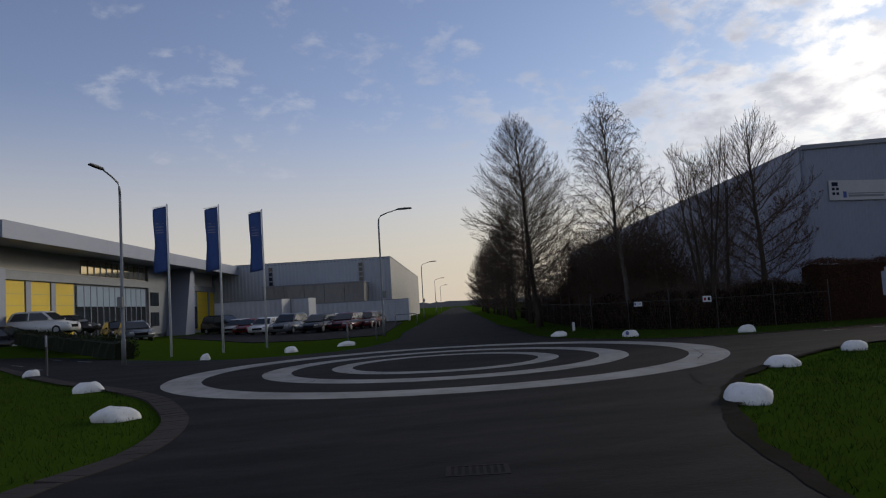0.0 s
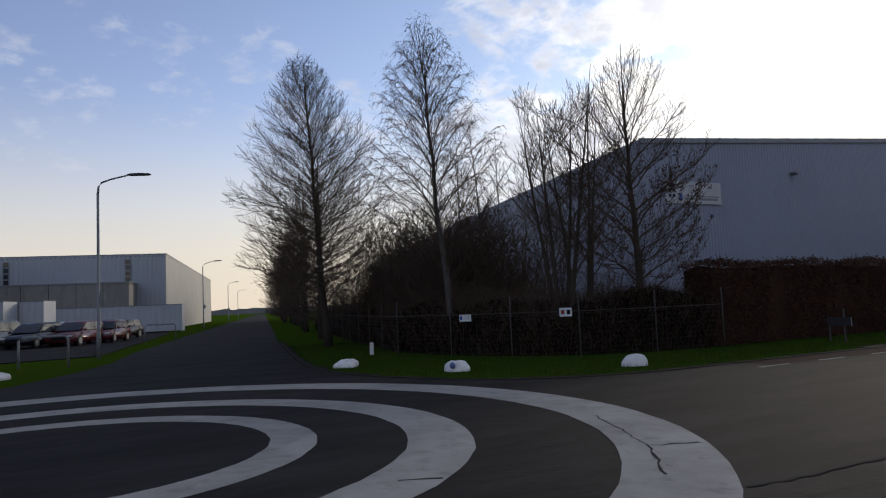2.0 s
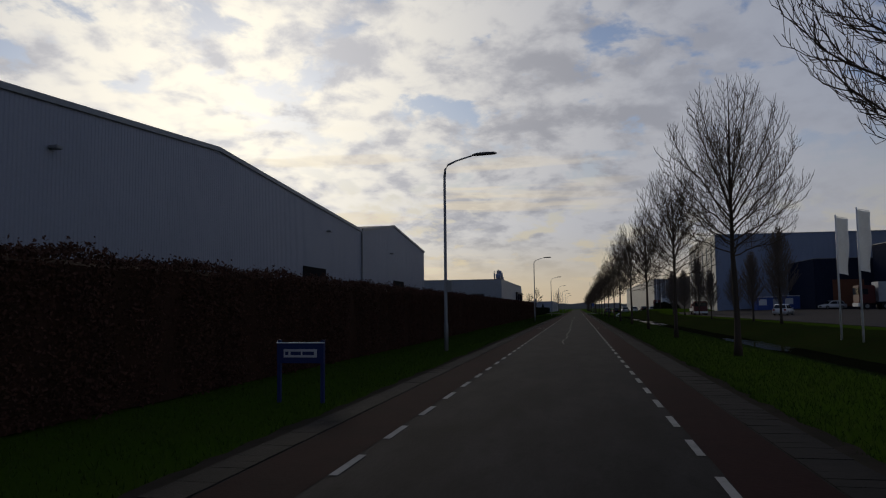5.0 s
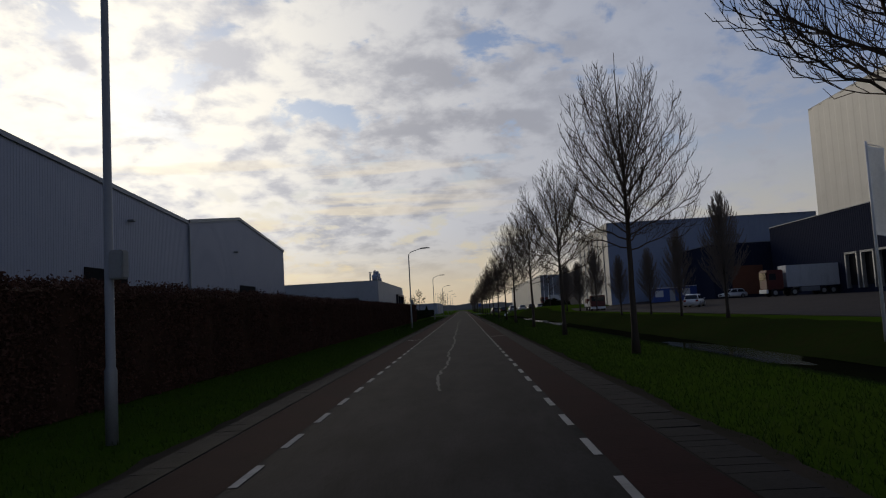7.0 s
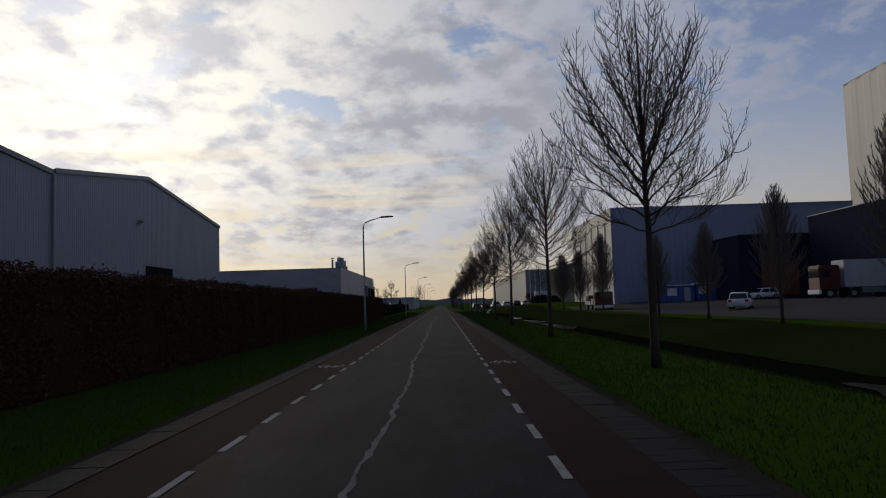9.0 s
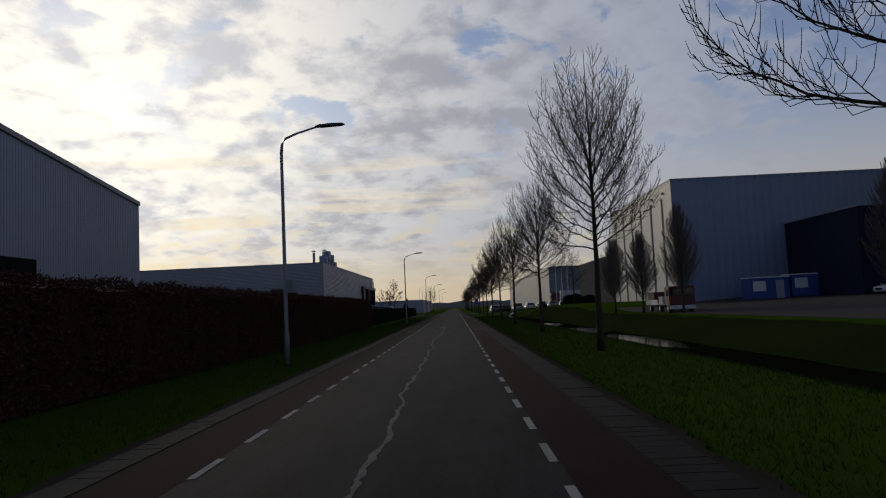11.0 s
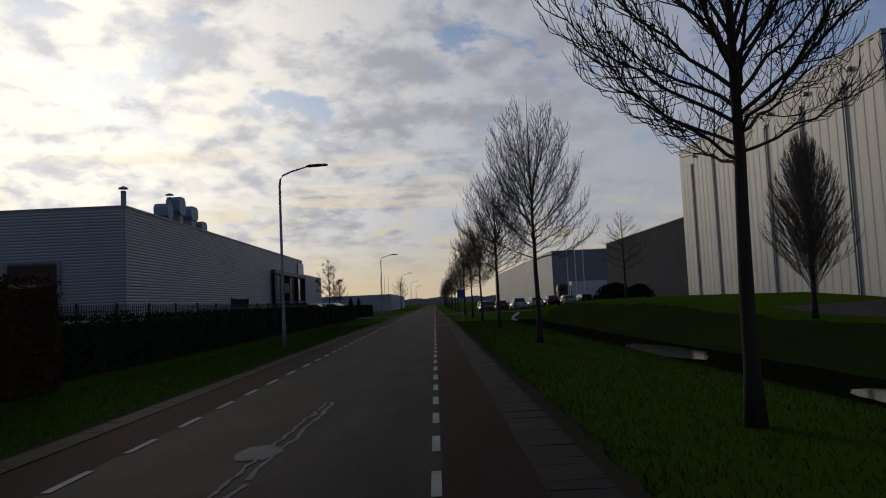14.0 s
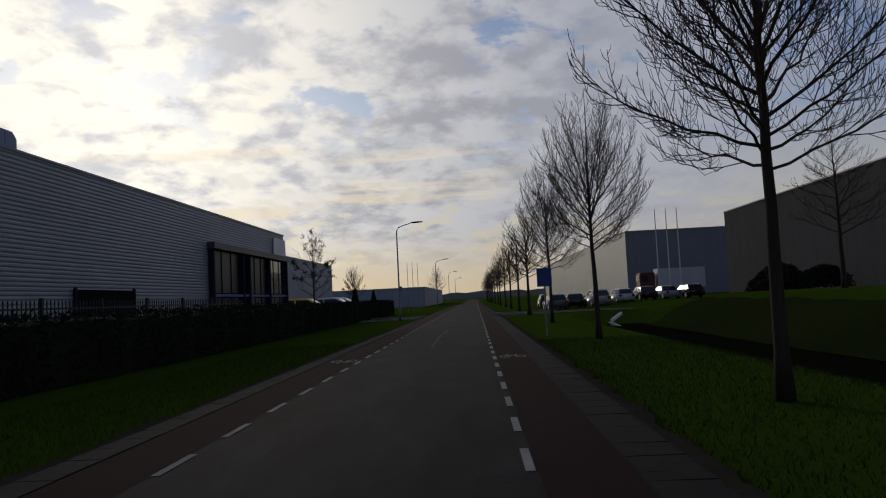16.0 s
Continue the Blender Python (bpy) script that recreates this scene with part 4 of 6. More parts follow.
container("semi_trailer", "long white semi-trailer body parked behind the cars", from_back(13.6, 22.0, 0.3), TURN_BACK - 8, 7.8, 3.0, M_OFFWHITE, "parked trailers")

# ---- plants ----
def grow(seed, height, trunk_r, clear, width, limbs=26, steep=0.5, lift=0.35, twig=1.0, step=0.28, low=0.80, slim=1.0, stems=1, belly=0.40, point=1.8, spread=0.9, hang=0.0, spine=0.02, start=0.06, uneven=0.2):
    """A bare tree whose limbs end on an ovate crown: the trunk's mesh and the mesh of all its branches.
    steep: how upright the limbs leave the trunk; lift: how far side shoots turn up; hang: how far the last twigs droop;
    point: below 2 the crown tapers to a point; spread: how far shoots leave their limb; step: metres from shoot to shoot."""
    rng = random.Random(seed)
    trunk, crown = bmesh.new(), bmesh.new()
    tall = height - clear
    zc = clear + belly * tall

    def rim(z):
        if z < zc:
            return width * math.sqrt(max(0.10, 1 - ((zc - z) / (0.62 * tall)) ** 2))
        return width * max(0.05, 1 - ((z - zc) / (height * 1.03 - zc)) ** point)

    def curve(p0, p1, p2, p3, n):
        return [p0 * (1 - t) ** 3 + p1 * 3 * t * (1 - t) ** 2 + p2 * 3 * t * t * (1 - t) + p3 * t ** 3 for t in [i / n for i in range(n + 1)]]

    def inside(q, way, size):
        """Shorten a shoot that would leave the crown."""
        for cut in (1.0, 0.75, 0.5, 0.3):
            e = q + way * size * cut
            if math.hypot(e.x, e.y) < rim(e.z) * 1.04 + 0.10 and e.z < height * 1.01:
                return size * cut
        return size * 0.22

    def shoots(pts, r0, length, level):
        """Side shoots along a limb, left and right in turn, turning upwards."""
        first = 0.18 if level == 2 else 0.15
        n = max(3, int(length * (1.0 if level == 2 else 1.35) / (step if level == 2 else step * 0.75)))
        for j in range(n):
            g = first + (1.0 - first) * (j + rng.random() * 0.8) / n
            i = min(len(pts) - 2, int(g * (len(pts) - 1)))
            q = pts[i].lerp(pts[i + 1], g * (len(pts) - 1) - i)
            d = (pts[i + 1] - pts[i]).normalized()
            flat = d.cross(Vector((0, 0, 1)))
            flat = flat.normalized() if flat.length > 0.05 else Vector((1, 0, 0))
            over = flat.cross(d)
            a = rng.uniform(-0.9, 0.9) + (0.0 if j % 2 else math.pi)
            side = flat * math.cos(a) + over * math.sin(a)
            way = (d + side * spread * rng.uniform(0.6, 1.1)).normalized()
            if level == 2:
                size = inside(q, way, min(length * 0.5, width * 0.42 * rng.uniform(0.6, 1.15) * (1.15 - 0.6 * g)))
                end = q + way * size + Vector((0, 0, (lift - hang) * size))
                pts2 = curve(q, q + way * size * 0.45, q + way * size * 0.85 + Vector((0, 0, 0.10 * lift * size)), end, 4)
                tube(crown, pts2, [max(0.0050 * twig, r0 * 0.33 * (1 - 0.17 * k)) for k in range(5)], 4, False)
                shoots(pts2, r0 * 0.4, size, 3)
            else:
                size = inside(q, way, length * rng.uniform(0.28, 0.55) * (1.2 - 0.5 * g))
                mid = q + way * size * 0.6
                tube(crown, [q, mid, mid + way * size * 0.3 + Vector((0, 0, size * (lift * 0.9 - hang * 1.4)))], [0.0062 * twig, 0.0055 * twig, 0.0036 * twig], 3, False)

    for s in range(stems):
        a0 = rng.uniform(0, 6.28) if stems == 1 else 2 * math.pi * s / stems + 0.4
        base = Vector((math.cos(a0), math.sin(a0), 0)) * (0.0 if stems == 1 else 0.10)
        tilt = Vector((math.cos(a0), math.sin(a0), 0)) * (0.0 if stems == 1 else rng.uniform(0.09, 0.16))
        tip = height * (1 if s == 0 else rng.uniform(0.86, 0.97))
        n, wob = 14, Vector((0, 0, 0))
        axis, rad = [], []
        for i in range(n + 1):
            f = i / n
            wob += Vector((rng.uniform(-1, 1), rng.uniform(-1, 1), 0)) * spine * height / 10 * (1 if i > 3 else 0.5)
            axis.append(base + tilt * tip * f + wob + Vector((0, 0, tip * f)))
            flare = 1.35 if i == 0 else 1.0
            rad.append(max(0.008, trunk_r / (1 if stems == 1 else 1.5) * flare * (1 - f) ** 1.05 + 0.004))
        tube(trunk, axis, rad, 10)
        count = max(8, int(limbs / stems ** 0.6))
        for k in range(count):
            f = (k + rng.random() * 0.6) / count
            z0 = clear + low * (tip - clear) * f
            u = z0 / tip * n
            i = min(n - 1, int(u))
            p0, r = axis[i].lerp(axis[i + 1], u - i), rad[i]
            az = k * 2.4 + rng.uniform(-0.35, 0.35)
            out = Vector((math.cos(az), math.sin(az), 0))
            zt = min(height * 0.99, clear + tall * (start + (0.98 - start) * f ** 0.9) + rng.uniform(-0.2, 0.3) + max(0.0, steep - 0.3) * 0.3 * tall * (1 - f))
            rt = rim(zt) * rng.uniform(1 - uneven, 1.0)
            end = Vector((out.x * rt, out.y * rt, zt))
            rise = max(0.05, end.z - p0.z)
            erect = steep + 0.35 * f
            away = end - p0
            away.z = 0
            p1 = p0 + away * (0.42 - 0.25 * min(1, erect)) + Vector((0, 0, rise * (0.10 + 0.30 * erect)))
            p2 = p0 + away * (0.84 - 0.12 * min(1, erect)) + Vector((0, 0, rise * (0.42 + 0.22 * min(1, erect))))
            pts = curve(p0, p1, p2, end, 8)
            pts = [p + Vector((rng.gauss(0, 1), rng.gauss(0, 1), rng.gauss(0, 1))) * 0.012 * rt * (0 if m == 0 else 1) for m, p in enumerate(pts)]
            length = sum((q - p).length for p, q in zip(pts, pts[1:]))
            r = min(r * 0.55, (0.008 + 0.0125 * length) * slim)
            tube(crown, pts, [max(0.0055, r * (1 - 0.82 * m / 8)) for m in range(9)], 5, False)
            shoots(pts, r, length, 2)
    return trunk, crown


def tree(name, label, at, turn, trunk_mat, twig_mat=None, group="", **shape):
    t = thing(name, label, "tree", at, turn, group)
    trunk, crown = grow(**shape)
    part("trunk", trunk, trunk_mat, t, smooth=True)
    part("crown", crown, twig_mat or M_TWIG, t)
    return t


AVENUE = "young street trees along the road"
LABEL = "bare young street tree with an oval crown in the verge"
kinds = [tree("street_tree", LABEL, (5.5, 52.5, -0.03), 0, M_BARK, group=AVENUE, seed=11, height=9.05, trunk_r=0.102, clear=3.0, width=2.35, limbs=28, steep=0.30, lift=0.45, spread=0.95, low=0.40, start=0.13, step=0.17, slim=0.66, point=2.5, belly=0.32, spine=0.03, twig=0.95),
         tree("street_tree", LABEL, (5.5, 67.6, -0.03), 0, M_BARK, group=AVENUE, seed=23, height=8.9, trunk_r=0.102, clear=3.0, width=2.3, limbs=26, steep=0.36, lift=0.45, spread=0.95, low=0.36, start=0.12, step=0.17, slim=0.66, point=2.5, belly=0.32, spine=0.03, twig=0.95),
         tree("street_tree", LABEL, (5.5, 83.4, -0.03), 0, M_BARK, group=AVENUE, seed=37, height=9.25, trunk_r=0.102, clear=3.0, width=2.3, limbs=28, steep=0.26, lift=0.45, spread=0.95, low=0.44, start=0.13, step=0.17, slim=0.66, point=2.4, belly=0.32, spine=0.03, twig=0.95)]
far_kind = tree("street_tree", LABEL, (5.4, 212.0, -0.03), 0, M_BARK, group=AVENUE, seed=29, height=8.6, trunk_r=0.13, clear=2.8, width=2.2, limbs=22, steep=0.4, low=0.42, start=0.12, step=0.36, twig=1.8, point=2.4)
rng = random.Random(5)
for i, y in enumerate([22.6, 38.2, 100.0, 116.6, 133.7, 151.1, 166.7, 181.3, 196.6] + [227 + 16 * k for k in range(13)]):
    copy_thing(kinds[i % 3] if y < 210 else far_kind, pose(5.48 + rng.uniform(-0.1, 0.1), y, -0.03, 0, 0, rng.uniform(0, 360)) @ Matrix.Scale(rng.uniform(0.94, 1.05), 4))

tree("alder_tree", "tall bare alder beside the old road", (-21.6, 8.3, -0.03), 20, M_BARK, seed=3, height=12.8, trunk_r=0.17, slim=0.55, twig=0.95, clear=1.9, width=3.75, limbs=84, steep=0.46, lift=0.2, low=0.82, step=0.21, belly=0.34, point=1.75, hang=0.05, spine=0.05, uneven=0.36)
tree("birch_tree", "tall bare birch with a slender drooping crown", (-12.3, 9.3, -0.03), 60, M_BIRCH, seed=4, height=11.2, trunk_r=0.13, slim=0.5, twig=0.85, clear=2.2, width=2.6, limbs=66, steep=0.80, lift=0.2, low=0.80, step=0.20, belly=0.40, point=1.7, hang=0.45, spread=0.7, spine=0.05, uneven=0.34)
tree("birch_tree", "thin bare birch stem behind the fence", (-13.6, 11.6, -0.03), 10, M_BIRCH, seed=5, height=8.5, trunk_r=0.06, clear=2.6, width=1.3, limbs=20, steep=0.8, twig=0.8, hang=0.3, step=0.22)
for x, y, a, h in ((-14.9, 12.9, 130, 8.2), (-12.6, 13.4, 250, 7.6), (-16.2, 11.9, 40, 9.0)):
    tree("birch_tree", "thin bare birch stem behind the fence", (x, y, -0.03), a, M_BIRCH, seed=a, height=h, trunk_r=0.05, clear=2.4, width=1.2, limbs=20, steep=0.8, twig=0.8, hang=0.3, step=0.22)
tree("maple_tree", "bare multi-stemmed tree behind the fence", (-8.7, 10.9, -0.03), 0, M_BARK, seed=6, height=8.3, trunk_r=0.13, slim=0.65, twig=0.9, clear=1.8, width=2.0, limbs=20, steep=0.95, lift=0.4, stems=4, belly=0.55, spread=0.65, step=0.23, point=2.4)
tree("maple_tree", "bare multi-stemmed tree behind the fence", (-8.9, 11.9, -0.03), 90, M_BARK, seed=7, height=8.4, trunk_r=0.12, slim=0.65, twig=0.9, clear=2.0, width=2.0, limbs=18, steep=0.95, lift=0.4, stems=3, belly=0.55, spread=0.65, step=0.23, point=2.4)
tree("oak_tree", "bare young oak with a few dry leaves behind the fence", (-7.7, 13.0, -0.03), 0, M_BARK, seed=8, height=9.1, trunk_r=0.14, slim=0.75, twig=0.95, clear=1.5, width=2.9, limbs=36, steep=0.55, lift=0.35, belly=0.34, low=0.74, point=1.7, step=0.23, spine=0.06, uneven=0.45)


def leaf_mass(count, size, sampler, seed):
    """Many small bent leaves, each a pair of triangles, at the places that sampler gives."""
    rng = random.Random(seed)
    verts, faces = [], []
    for i in range(count):
        p = Vector(sampler(rng))
        a = Vector((rng.uniform(-1, 1), rng.uniform(-1, 1), rng.uniform(-1, 1))).normalized()
        b = a.cross(Vector((rng.uniform(-1, 1), rng.uniform(-1, 1), rng.uniform(-1, 1)))).normalized()
        s = size * rng.uniform(0.6, 1.3)
        k = len(verts)
        verts += [p - a * s, p + b * s * 0.55, p + a * s, p - b * s * 0.55]
        faces += [(k, k + 1, k + 2), (k, k + 2, k + 3)]
    return verts, faces


def leaf_part(name, verts, faces, mat, parent, label=""):
    me = bpy.data.meshes.new(name)
    me.from_pydata([tuple(v) for v in verts], [], faces)
    me.materials.append(mat)
    ob = new(name, me)
    ob.parent = parent
    tagged(ob, label, kind="stuff")
    return ob


def hedge(name, label, x0, x1, y0, y1, z, leaves, mat, seed, size=0.055):
    h = thing(name, label, "hedge", (0, 0, 0))
    bm = bmesh.new()
    rng = random.Random(seed)
    n = max(8, int((y1 - y0) / 0.6))
    prof = [(x1 - 0.10, 0.0), (x1 - 0.06, z * 0.5), (x1 - 0.12, z - 0.12), ((x0 + x1) / 2, z - 0.05), (x0 + 0.1, z - 0.12), (x0 + 0.06, 0.0)]
    rows = []
    for i in range(n + 1):
        y = y0 + (y1 - y0) * i / n
        rows.append([bm.verts.new((px + rng.uniform(-0.06, 0.06), y, max(0, pz + (rng.uniform(-0.06, 0.06) if pz else -0.05)))) for px, pz in prof])
    for a, b in zip(rows, rows[1:]):
        for k in range(len(prof) - 1):
            bm.faces.new((a[k], b[k], b[k + 1], a[k + 1]))
    bm.faces.new(rows[0])
    bm.faces.new(rows[-1][::-1])
    bmesh.ops.recalc_face_normals(bm, faces=bm.faces[:])
    part("twig_core", bm, M_HEDGE_CORE if mat == M_BEECH else M_DARKHEDGE, h)

    def place(r):
        y = r.uniform(y0, y1)
        wave = 0.07 * math.sin(y * 1.7) + 0.05 * math.sin(y * 4.1 + 1)
        f = r.random()
        if f < 0.02:
            return (r.uniform(x0, x1), y0 + r.gauss(0.0, 0.10), r.random() * z)
        if f < 0.72:
            lump = 0.10 * noise.noise(Vector((y * 0.9, 2.0 * r.random(), seed)))
            return (x1 + wave + lump + r.gauss(-0.03, 0.05), y, r.random() ** 0.9 * (z + wave * 0.6))
        return (r.uniform(x0, x1), y, z + wave + abs(r.gauss(0.0, 0.07)) - 0.05)

    v, f = leaf_mass(leaves, size, place, seed)
    leaf_part("leaves", v, f, mat, h)
    return h


hedge("beech_hedge", "clipped brown beech hedge with dry winter leaves", -7.9, -6.6, 14.9, 62, 2.42, 110000, M_BEECH, 1, 0.036)
hedge("beech_hedge", "clipped brown beech hedge with dry winter leaves", -7.9, -6.7, 62.05, 142.1, 2.42, 110000, M_BEECH, 2, 0.042)
hedge("evergreen_hedge", "low dark clipped hedge in front of a bar fence", -9.0, -7.9, 142.2, 240, 1.55, 36000, M_DARKHEDGE, 3, 0.06)
hedge("privet_hedge", "low dark clipped hedge before the car park", -0.5, 0.5, -10.6, 18.0, 0.85, 11000, M_DARKHEDGE, 9, 0.05).matrix_world = pose(*west(-28.6, -20.0), 0.34, 2.0, 0, 118)

for x, y, k in ((-15.2, 256.7, 0.8), (-7.6, 330.0, 1.1)):
    copy_thing(far_kind, pose(x, y, -0.03, 0, 0, y) @ Matrix.Scale(k, 4))

# hornbeams beyond the ditch
HORN = "hornbeams along the yard"
horn = tree("hornbeam_tree", "bare slender hornbeam with a dense ovate crown", (17.1, 96.0, ground_height(17.1, 96.0)), 0, M_BARK, M_HORNTWIG, group=HORN, seed=41, height=6.0, trunk_r=0.085, slim=0.36, clear=0.9, width=1.15, limbs=110, steep=1.1, lift=0.25, twig=1.25, low=0.62, step=0.17, belly=0.38, point=1.8, spread=0.35)
for i, (x, y, k) in enumerate([(15.6, 101.2, 0.97), (16.5, 85.0, 1.1), (16.5, 75.6, 1.3)]):
    copy_thing(horn, pose(x, y, ground_height(x, y), 0, 0, 50 * i) @ Matrix.Scale(k, 4))
broad = tree("hornbeam_tree", "bare broad hornbeam with a dense ovate crown", (18.3, 156.8, ground_height(18.3, 156.8)), 0, M_BARK, M_HORNTWIG, group=HORN, seed=43, height=8.2, trunk_r=0.12, slim=0.34, clear=0.9, width=1.95, limbs=130, steep=1.1, lift=0.25, twig=1.1, low=0.60, step=0.19, belly=0.38, point=1.8, spread=0.35)
for x, y, s, w in ((19.2, 148.5, 0.98, 0.92), (20.2, 139.2, 1.15, 0.80)):
    copy_thing(broad, pose(x, y, ground_height(x, y), 0, 0, 37 * y) @ Matrix.Diagonal((s * w, s * w, s, 1)))
tree("lime_tree", "bare round-crowned tree before the low warehouse", (20.0, 194.3, ground_height(20.0, 194.3)), 0, M_BARK, seed=42, height=8.4, trunk_r=0.13, clear=2.6, width=2.5, limbs=24, steep=0.6, twig=1.3)
for x, y, s in ((-10.1, 208.4, 31), (-19.4, 280.0, 32)):
    t = tree("young_tree", "small tree with tufts of withered leaves beside the hall", (x, y, -0.03), 0, M_BARK, seed=s, height=7.1, trunk_r=0.08, clear=1.9, width=1.7, limbs=16, steep=0.5, low=0.6, point=2.2)
    r = random.Random(s)
    tips = [v.co for o in scene.objects if o.parent == t and o.name.startswith("crown") for v in o.data.vertices if v.co.z > 3.2]
    tufts = [tips[r.randrange(len(tips))] for i in range(60)]
    v, f = leaf_mass(1700, 0.055, lambda g: [c + g.gauss(0, 0.09) for c in tufts[g.randrange(60)]], s)
    leaf_part("leaves", v, f, M_DARKHEDGE, t)
# small cones and catkins that thicken the alder and birch crowns
def catkins(tree_ob, count, size, height, clear, width, belly, seed):
    tall = height - clear
    zc, half = clear + belly * tall, 0.57 * tall

    def place(g):
        z = g.uniform(clear + 0.3, height)
        a, k = g.uniform(0, 6.28), g.uniform(0.15, 1.0) ** 0.6
        r = width * math.sqrt(max(0.04, 1 - ((z - zc) / half) ** 2)) * k * (1 + 0.10 * math.sin(a * 5 + z * 2))
        return (r * math.cos(a), r * math.sin(a), z + 0.1 * math.sin(7 * a))

    v, f = leaf_mass(count, size, place, seed)
    leaf_part("catkin_cover", v, f, M_CATKIN, tree_ob, "small dark cones and catkins")


for o in [o for o in scene.objects if o.parent is None]:
    if o.name in ("alder_tree", "birch_tree", "birch_tree.001"):     # these lean towards the old road
        o.matrix_world = Matrix.Translation(o.matrix_world.translation) @ Matrix.Rotation(radians(4.0), 4, (0.9, -0.45, 0)) @ Matrix.Translation(-o.matrix_world.translation) @ o.matrix_world
    if o.name == "alder_tree":
        catkins(o, 8000, 0.026, 12.8, 1.9, 2.9, 0.30, 91)
    elif o.name == "birch_tree":
        catkins(o, 5000, 0.018, 11.2, 2.2, 2.4, 0.40, 92)
# a few dry leaves left on the oak
oak = [o for o in scene.objects if o.name.startswith("oak_tree")][0]
r = random.Random(88)
shoots = [v.co for o in scene.objects if o.parent == oak and o.name.startswith("crown") for v in o.data.vertices if v.co.z < 5.6]
spots = [shoots[r.randrange(len(shoots))] for i in range(1500)]
v, f = leaf_mass(5500, 0.033, lambda g: [c + g.gauss(0, 0.04) for c in spots[g.randrange(1500)]], 88)
leaf_part("dry_leaves", v, f, M_BEECH, oak, "few dry brown leaves")
for x, y in ((-9.0, 219.5), (-9.7, 236.0)):
    t = thing("conifer_shrub", "small dark columnar conifer", "shrub", (x, y, -0.03), 0, "columnar conifers")
    v, f = leaf_mass(2600, 0.09, lambda g: (lambda z, a: (0.5 * (1 - (z / 2.85) ** 2) * math.cos(a) * g.uniform(0.6, 1), 0.5 * (1 - (z / 2.85) ** 2) * math.sin(a) * g.uniform(0.6, 1), z))(g.uniform(0.0, 2.8), g.uniform(0, 6.28)), 5)
    leaf_part("foliage", v, f, M_DARKHEDGE, t)
    part("trunk", tube(bmesh.new(), [(0, 0, 0), (0, 0, 2.3)], [0.06, 0.02], 6), M_BARK, t)

# the dark row of trees along the old road and the thicket behind the fence
row = tree("alder_tree", "dense bare alder in the dark row along the old road", (-29.4, 10.7, -0.03), 0, M_BARK, group="row of alders", seed=51, height=11.0, trunk_r=0.16, clear=0.6, width=3.3, limbs=44, steep=0.35, lift=0.2, twig=1.3, low=0.86, step=0.32, belly=0.34, point=1.8, uneven=0.5)
catkins(row, 5000, 0.032, 11.0, 0.6, 2.9, 0.30, 93)
r = random.Random(6)
for i in range(1, 15):
    p = Vector((-29.4, 10.9)) + ROAD_A * 7.0 * i
    copy_thing(row, pose(p.x, p.y + r.uniform(-0.5, 0.5), -0.03, 0, 0, r.uniform(0, 360)) @ Matrix.Scale(r.uniform(0.85, 1.1), 4))


def shrub(seed, height, stems):
    r = random.Random(seed)
    bm = bmesh.new()
    for i in range(stems):
        a, lean = r.uniform(0, 6.28), r.uniform(0.05, 0.55)
        d = Vector((math.cos(a) * lean, math.sin(a) * lean, 1)).normalized()
        p = Vector((r.gauss(0, 0.22), r.gauss(0, 0.22), 0))
        h = height * r.uniform(0.55, 1.05)
        pts = [p + d * h * k / 4 + Vector((r.gauss(0, 0.05), r.gauss(0, 0.05), 0)) * k for k in range(5)]
        tube(bm, pts, [0.016, 0.013, 0.010, 0.007, 0.003], 4, False)
        for k in range(9):
            q = pts[r.randrange(1, 4)].lerp(pts[-1], r.random())
            w = Vector((r.uniform(-1, 1), r.uniform(-1, 1), r.uniform(0.1, 1.2))).normalized() * r.uniform(0.25, 0.75)
            tube(bm, [q, q + w * 0.5 + Vector((0, 0, 0.03)), q + w], [0.007, 0.005, 0.003], 3, False)
    return bm


THICKET = "bare shrubs of the thicket"
masters = []
for s in range(3):
    t = thing("bare_shrub", "dark bare twiggy shrub in the thicket behind the fence", "shrub", (-13.2 - 1.6 * s, 10.3, -0.03), 0, THICKET)
    part("stem_clump", shrub(60 + s, 2.9 + 0.5 * s, 60), M_TWIG, t)
    v, f = leaf_mass(700, 0.045, lambda g: (g.gauss(0, 0.6), g.gauss(0, 0.6), abs(g.gauss(0.7, 0.8))), 70 + s)
    leaf_part("dead_leaves", v, f, M_BEECH, t)
    masters.append(t)
line = [(-7.6, 7.4), (-7.3, 9.4), (-7.6, 11.3), (-8.9, 6.9), (-9.9, 6.7), (-10.8, 6.6), (-12.6, 6.8), (-13.6, 7.2), (-15.2, 7.1), (-16.6, 7.4), (-18.1, 7.8), (-19.8, 8.2), (-21.5, 8.7), (-23.5, 9.3), (-9.2, 10.9), (-10.8, 9.6), (-12.5, 9.4), (-14.2, 9.6), (-16.2, 9.9), (-18.4, 10.2), (-20.5, 10.8), (-9.6, 13.2), (-11.5, 12.2), (-13.6, 12.4), (-16.0, 12.8), (-18.5, 13.2), (-25.6, 9.9), (-28.0, 10.6), (-31.0, 11.4), (-34.0, 12.2), (-37.5, 13.1), (-41.0, 14.0), (-45.0, 15.1), (-23.0, 12.0), (-27.0, 13.0)]
for i, (x, y) in enumerate(line):
    copy_thing(masters[i % 3], pose(x - 1.2, y + 2.9, -0.03, 0, 0, 77 * i) @ Matrix.Scale(r.uniform(0.85, 1.25) * (0.62 if x > -12 else 1.0), 4))

